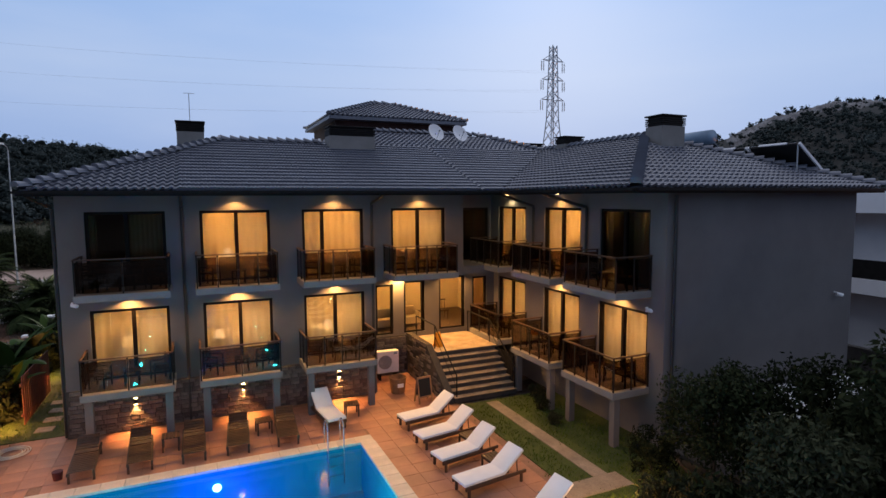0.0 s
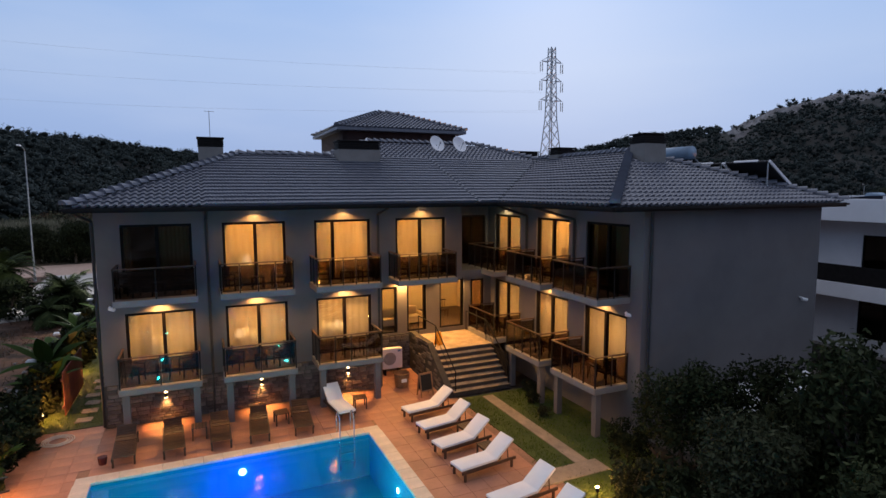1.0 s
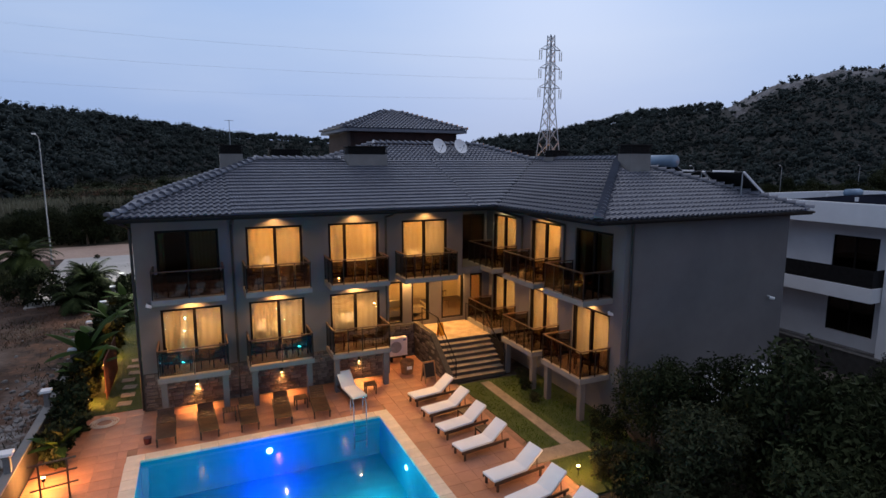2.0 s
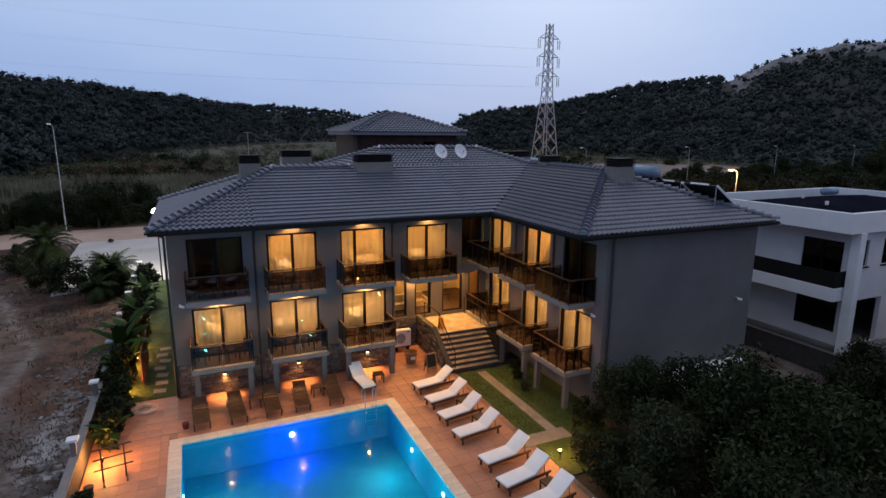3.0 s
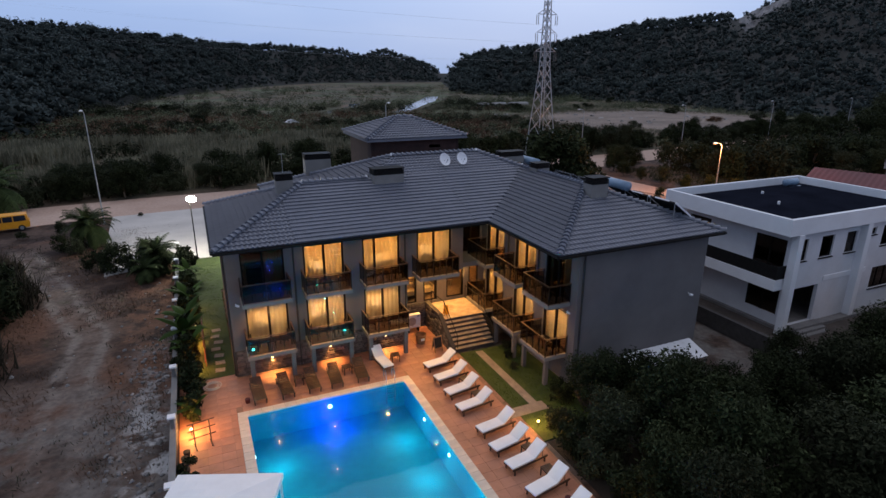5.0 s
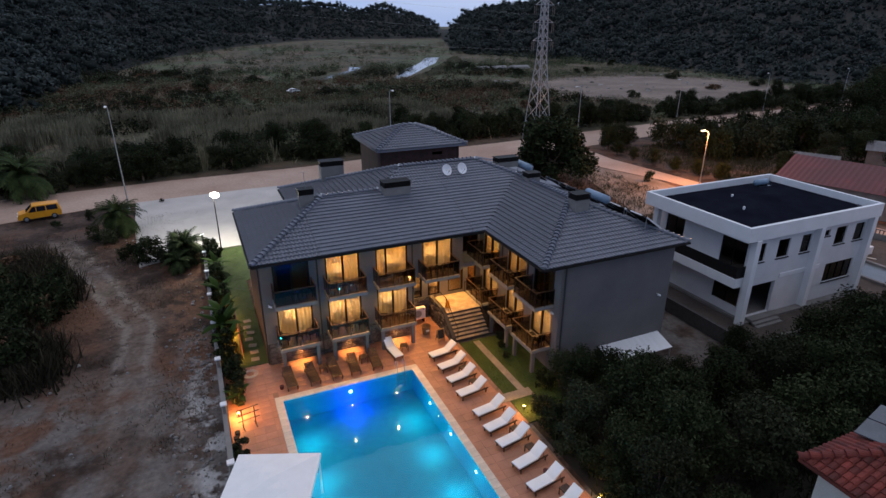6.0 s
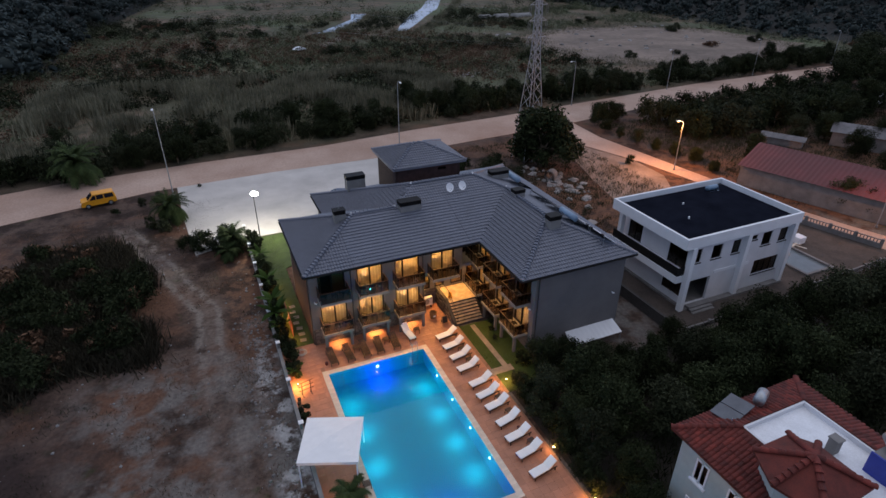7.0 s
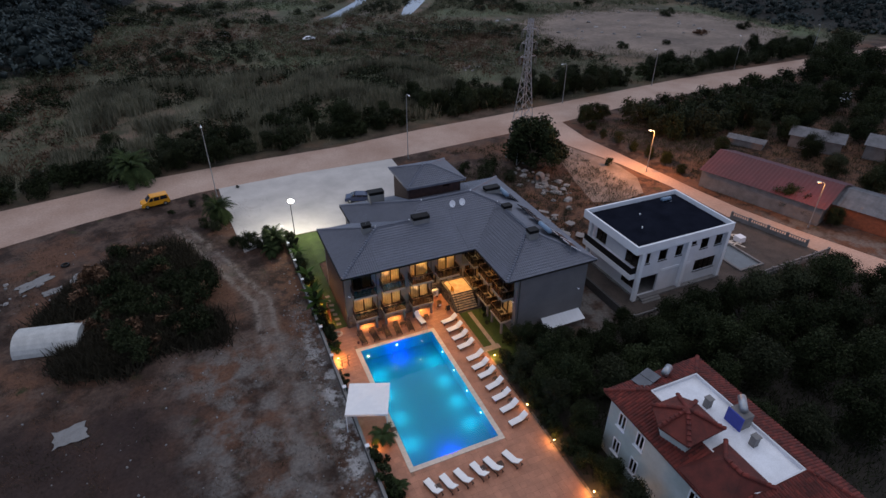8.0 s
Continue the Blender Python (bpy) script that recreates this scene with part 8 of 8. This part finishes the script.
for k in range(5200):
    az, k_ = rng.uniform(26, 66), rng.uniform(0.0, 0.92)
    if az > 49 and k_ > 0.7 and rng.uniform() < 0.7:
        continue
    r0, r1 = foot_ridge(az)
    r = r0 + (r1 - r0) * k_
    s_ = rng.uniform(0.8, 1.7)
    cs.append((HC[0] + r * math.sin(radians(az)), HC[1] + r * math.cos(radians(az)), hill_z(az, r) + s_ * 0.5, s_))
CT = np.array(cs)
bm = B()
bmesh.ops.create_icosphere(bm, subdivisions=1, radius=1.0)
bm.verts.ensure_lookup_table()
ball_v = np.array([v.co[:] for v in bm.verts])
ball_f = np.array([[v.index for v in f.verts] for f in bm.faces])
bm.free()
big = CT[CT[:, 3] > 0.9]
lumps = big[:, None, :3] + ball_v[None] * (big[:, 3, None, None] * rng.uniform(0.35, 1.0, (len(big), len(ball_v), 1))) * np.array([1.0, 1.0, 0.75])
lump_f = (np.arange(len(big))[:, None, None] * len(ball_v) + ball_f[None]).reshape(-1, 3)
# crown cores carry the shade between the needles in their colour
me = leaf_mesh("hill_crowns", lumps.reshape(-1, 3), lump_f, M_PINESHADE)
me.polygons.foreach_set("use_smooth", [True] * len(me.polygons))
tagged(part("hill_crowns", me, None), "rounded pine crown cores on the hills, inner shade in their colour", "woods", "", "stuff")
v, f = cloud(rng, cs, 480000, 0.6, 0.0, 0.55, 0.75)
tagged(part("hill_woods", leaf_mesh("hill_woods", v, f, M_HAZYPINE), None), "dark pine woods covering the hills, distance haze in their colour", "woods", "", "stuff")


# low brush over the field, thickest along the road and in long drifts
def brush(n_, seed, x0, x1, y0, y1, level, material, leaves, name, label):
    cs_ = []
    for x, y, z in scatter(n_, x0, x1, y0, y1, lambda x, y: y > road_far(x) + 5 and not (98 < x < 196 and 88 < y < 176) and noise.noise((x * 0.022, y * 0.03, seed)) + 0.4 * noise.noise((x * 0.09, y * 0.09, seed)) > level):
        r = rng.uniform(0.5, 1.7) * (1.8 if y > 240 else 1.0)
        cs_.append((x, y, r * 0.35, r))
    v, f = cloud(rng, cs_, leaves, 0.34, 0.3, 0.4, 0.4)
    v[:, 2] = np.maximum(v[:, 2], -0.1)
    tagged(part(name, leaf_mesh(name, v, f, material), None), label, "scrub", "", "stuff")


brush(4200, 12, -90, 200, 64, 250, -0.04, M_BRUSH, 105000, "field_brush", "low olive-green brush over the field")
brush(1100, 44, -62, 130, 96, 245, 0.06, M_LEAF2, 80000, "mid_thicket", "dark bushes in drifts across the field")
brush(1500, 19, -70, 320, 230, 560, -0.05, M_BRUSH, 40000, "far_brush", "pale green brush over the far fields")
brush(500, 27, -60, 260, 180, 480, 0.1, M_LEAF, 30000, "far_thicket", "dark bushes over the far fields")
brush(900, 5, -60, 110, 66, 125, 0.0, M_LEAF, 50000, "field_thicket", "dark evergreen thicket on the field")
brush(1700, 31, -90, 150, 64, 200, 0.08, M_RUSSET, 36000, "russet_brush", "low reddish-brown brush over the field")
# reeds along the near banks of the ponds
bank = []
for line in ([(30, 195), (40, 199), (62, 232), (74, 258)], [(62, 191), (74, 193), (90, 212), (106, 240), (128, 276), (150, 318)]):
    for (xa, ya), (xb, yb) in zip(line, line[1:]):
        n_ = int(math.hypot(xb - xa, yb - ya) * 5)
        bank += [(xa + (xb - xa) * k / n_ + rng.normal(1.5, 1.2), ya + (yb - ya) * k / n_ + rng.normal(-1.5, 1.2), -0.06) for k in range(n_)]
blades(rng, bank, 6, 1.5, 0.7, M_REED, "bank_reeds", "tall reeds along the banks of the ponds", 0.15)
# fringe of dry grass round the cleared ground
blades(rng, [(x, y, -0.06) for x, y in ((146 + rng.normal(48, 5) * math.cos(a), 130 + rng.normal(46, 5) * math.sin(a)) for a in rng.uniform(0, math.tau, 1500)) if y > road_far(x) + 4], 12, 0.8, 1.2, M_REED, "fringe_grass", "dry grass round the cleared earth", 0.5)


# broken stones and litter, outside the garden wall and over the lot
def stones(pts, lo, hi, material, name, label):
    vs_, fs_ = [], []
    for x, y in pts:
        s_ = lo + (hi - lo) * rng.uniform() ** 2.5
        base = len(vs_)
        a0 = rng.uniform(0, math.tau)
        for j, (rr, zz) in enumerate(((1.0, -0.06), (0.85, s_ * 0.5 - 0.06), (0.4, s_ * 0.8 - 0.06))):
            for i in range(5):
                a = a0 + i * math.tau / 5
                q = s_ * rr * rng.uniform(0.65, 1.2)
                vs_.append((x + q * math.cos(a), y + q * math.sin(a), zz))
        for j in range(2):
            for i in range(5):
                fs_.append((base + j * 5 + i, base + j * 5 + (i + 1) % 5, base + j * 5 + 5 + (i + 1) % 5, base + j * 5 + 5 + i))
        fs_.append(tuple(base + 10 + i for i in range(5)))
    me = bpy.data.meshes.new(name)
    me.from_pydata(vs_, [], fs_)
    me.materials.append(material)
    tagged(part(name, me, None), label, "rubble", "", "stuff")


stones([(-12.7 - abs(rng.normal(0, 1.3)), rng.uniform(-32, 12)) for k in range(650)], 0.03, 0.17, M_CONC, "wall_rubble", "pale broken stones along the foot of the garden wall")
stones([(rng.uniform(-52, -13), rng.uniform(-36, 36)) for k in range(700)], 0.03, 0.15, M_SLAB, "lot_litter", "small pale stones and litter over the dirt lot")


# palms and banana plants
def palm_kit(seed, h, n_, ln, droop, material):
    rng_ = random.Random(seed)
    bm = B()
    for k in range(8):
        z0, z1 = h * k / 8, h * (k + 1) / 8
        tube(bm, (0, 0, z0), (0, 0, z1), 0.22, 0.17, 9)
    trunk = mesh_of("trunk", bm, M_BARK)
    verts, faces = [], []
    for i in range(n_):
        a = i * 2.399 + rng_.uniform(-0.2, 0.2)
        el = rng_.uniform(-0.5, 1.3)
        L_ = ln * rng_.uniform(0.75, 1.1)
        prev = None
        d = Vector((math.cos(a) * math.cos(el), math.sin(a) * math.cos(el), math.sin(el)))
        p = Vector((0, 0, h))
        for s_ in range(9):
            q = p + d * (L_ / 9)
            d = (d + Vector((0, 0, -droop))).normalized()
            side = d.cross(Vector((0, 0, 1)))
            side = side.normalized() if side.length > 1e-3 else Vector((1, 0, 0))
            wl_ = 0.42 * math.sin(math.pi * (s_ + 1) / 10.5)
            for sg in (-1, 1):
                for o in (0.0, 0.25, 0.5, 0.75):
                    b0 = p.lerp(q, o)
                    tp = b0 + side * sg * wl_ + d * 0.22 + Vector((0, 0, -0.10))
                    base = len(verts)
                    verts += [b0, b0 + d * 0.07, tp]
                    faces.append((base, base + 1, base + 2))
            base = len(verts)
            verts += [p - side * 0.02, p + side * 0.02, q + side * 0.015, q - side * 0.015]
            faces.append((base, base + 1, base + 2, base + 3))
            p = q
    me = bpy.data.meshes.new("fronds")
    me.from_pydata(verts, [], faces)
    me.materials.append(material)
    return trunk, me


PALM = [palm_kit(1, 1.6, 84, 2.3, 0.19, M_PALM), palm_kit(2, 0.9, 26, 1.6, 0.2, M_PALM)]
for k, x, y, s_ in ((0, -20.2, 36.4, 1.25), (0, -32.5, 55.8, 1.9), (0, -13.8, 25.0, 1.0), (1, -14.6, 23.4, 1.0), (1, -10.5, -12.9, 0.9), (1, -11.4, 19.5, 0.8), (1, -10.9, -18.3, 0.7)):
    p_ = thing("palm_tree", pose(x, y, 0, 0, 0, R_.uniform(0, 360)), "short bushy palm with arching fronds", "palm", "palms")
    p_.scale = (s_, s_, s_)
    for nm, me in zip(("trunk", "fronds"), PALM[k]):
        part(nm, me, None, p_)


def banana(x, y, s_, seed):
    rng_ = random.Random(seed)
    top = thing("banana_plant", pose(x, y, 0), "banana plant with broad torn green leaves", "plant", "banana plants")
    bm = B()
    tube(bm, (0, 0, 0), (0.05, 0, 1.3 * s_), 0.11, 0.06, 9)
    part("stem", bm, M_LAWN, top)
    for i in range(7):
        a = i * 0.9 + rng_.uniform(-0.3, 0.3)
        el = rng_.uniform(0.35, 1.2)
        d = Vector((math.cos(a) * math.cos(el), math.sin(a) * math.cos(el), math.sin(el)))
        p = Vector((0.05, 0, 1.2 * s_))
        bm = B()
        prev = None
        for k in range(9):
            side = d.cross(Vector((0, 0, 1))).normalized()
            w = 0.27 * s_ * math.sin(math.pi * (0.08 + 0.9 * k / 8)) * rng_.uniform(0.85, 1.1)
            dn = Vector((0, 0, -0.25 * w))
            row = [bm.verts.new(p - side * w + dn), bm.verts.new(p), bm.verts.new(p + side * w + dn)]
            if prev:
                bm.faces.new((prev[0], prev[1], row[1], row[0]))
                bm.faces.new((prev[1], prev[2], row[2], row[1]))
            prev = row
            p = p + d * 0.2 * s_
            d = (d + Vector((0, 0, -0.13))).normalized()
        part("leaf", bm, M_BANANA, top)


for k, (x, y, s_) in enumerate(((-11.5, 14.6, 1.05), (-11.6, 10.4, 1.15), (-11.7, 8.4, 1.2), (-11.3, 6.6, 0.9), (-11.4, 21.0, 0.9), (-11.4, 0.3, 0.6))):
    banana(x, y, s_, k)
# red slatted fence and pale stepping slabs beside the hotel
fn = thing("slat_fence", pose(-10.6, 7.6, 0, 0, 0, 90), "reddish-brown wooden slat fence", "fence")
for k in range(16):
    bm = B()
    box(bm, -1.9 + 0.24 * k, -0.015, 0.05, -1.72 + 0.24 * k, 0.015, 1.75, 0.004)
    part("slat", bm, M_REDWOOD, fn)
for z in (0.35, 1.4):
    bm = B()
    box(bm, -1.95, 0.016, z, 1.95, 0.06, z + 0.09)
    part("rail", bm, M_REDWOOD, fn)
for k in range(7):
    sl = tagged(part("stepping_slab", box(B(), -0.27, -0.22, 0, 0.27, 0.22, 0.05, 0.012), M_PATH), "pale stone stepping slab in the lawn", "paving slab", "stepping slabs")
    sl.matrix_world = pose(-9.9 + R_.uniform(-0.12, 0.12), 5.0 + 0.95 * k, 0.0, 0, 0, R_.uniform(-12, 12))

# ---- single pieces of roof, deck and plinth ----
for x, y, z, rz in singles:
    part("roof_tile", tile_mesh, None, roof).matrix_local = pose(x, y, z + random.uniform(-0.004, 0.006), 0, 0, rz) @ TILT_T

# deck pavers 0.6 m square, in a plain grid
PV = 0.60
single_p, rest = [], []
for i in range(-21, 8):
    for j in range(-44, 11):
        x, y = i * PV + 0.3 - 0.05, j * PV + 0.3
        x0, x1, y0, y1 = x - 0.295, x + 0.295, y - 0.295, y + 0.295
        inside = (-12.0 < x < 3.72 and -26.0 < y < 3.8) or (1.2 < x < 3.4 and y < 5.8 and y > 0) or (-12.0 < x < -9.2 and y < 4.1)
        if not inside or (x > 3.42 and y > 1.4) or (x < -9.0 and y > 4.0):
            continue
        if x1 > -9.36 and x0 < 0.02 and y1 > -17.02 and y0 < 0.02:
            # trim against the coping
            if x > 0:
                x0 = max(x0, 0.025)
            elif x < -9.34:
                x1 = min(x1, -9.365)
            elif y > 0:
                y0 = max(y0, 0.025)
            elif y < -17:
                y1 = min(y1, -17.025)
            else:
                continue
            if x1 - x0 < 0.05 or y1 - y0 < 0.05:
                continue
        whole = x1 - x0 > 0.58 and y1 - y0 > 0.58
        if whole and y > -2.6 and len(single_p) < 290:
            single_p.append((x, y))
        else:
            rest.append((x0, y0, x1, y1))
paver = slab_mesh("paver", 0.592, 0.592, 0.03, M_DECK, 0.004)
for x, y in single_p:
    part("paver", paver, None, deck).matrix_local = pose(x, y, -0.03 + random.uniform(0, 0.003))
verts, faces = [], []
for x0, y0, x1, y1 in rest:
    b0 = len(verts)
    z1 = random.uniform(-0.002, 0.002)
    for zz, e in ((-0.03, 0.0), (z1 - 0.003, 0.0), (z1, 0.004)):
        verts += [(x0 + e, y0 + e, zz), (x1 - e, y0 + e, zz), (x1 - e, y1 - e, zz), (x0 + e, y1 - e, zz)]
    for k in (0, 4):
        for i in range(4):
            j = (i + 1) % 4
            faces.append((b0 + k + i, b0 + k + j, b0 + k + 4 + j, b0 + k + 4 + i))
    faces.append((b0 + 8, b0 + 9, b0 + 10, b0 + 11))
me = bpy.data.meshes.new("pavers")
me.from_pydata(verts, [], faces)
me.materials.append(M_DECKS)
tagged(part("pavers", me, None, deck), "", "", "", "stuff")

# slate stones of the plinth, in uneven courses
stones = []
for w, h in ((0.32, 0.12), (0.45, 0.14), (0.25, 0.1), (0.38, 0.16)):
    bm = B()
    box(bm, -w / 2, -0.05, 0, w / 2, 0.0, h, 0.012)
    stones.append((w, h, mesh_of("stone", bm, M_STONE)))


def clad(parent, x0, x1, y, z0, z1, limit):
    z, n_ = z0 + 0.01, 0
    while z < z1 - 0.08:
        h_ = (0.12, 0.14, 0.10, 0.16)[random.randrange(4)]
        x = x0 + random.uniform(0, 0.12)
        while x < x1 - 0.1:
            w, h, me = stones[random.randrange(4)]
            sx = min(w, x1 - x) / w
            if n_ < limit:
                o = part("stone", me, None, parent)
                o.matrix_local = pose(x + w * sx / 2, y - random.uniform(0, 0.025), z) @ Matrix.Diagonal((sx * 0.97, 1, (min(h_, z1 - z) - 0.012) / h, 1))
                n_ += 1
            x += w * sx + 0.012
        z += h_


clad(plinth, WX, 1.15, FY - 0.06, 0, 1.55, 300)
clad(plinth_b, 1.25, 3.4, 5.82, 0, 1.7, 90)
# cheek wall of the stairs, seen from the west and from the foot
for k in range(110):
    y, z = random.uniform(1.65, 5.6), random.uniform(0, 1.85)
    if z > 0.2 + max(0.0, y - 1.6) * 0.75 - 0.02:
        continue
    w, h, me = stones[random.randrange(4)]
    part("stone", me, None, cheek).matrix_local = pose(3.45, y, z - z % 0.13, 0, 0, -90)
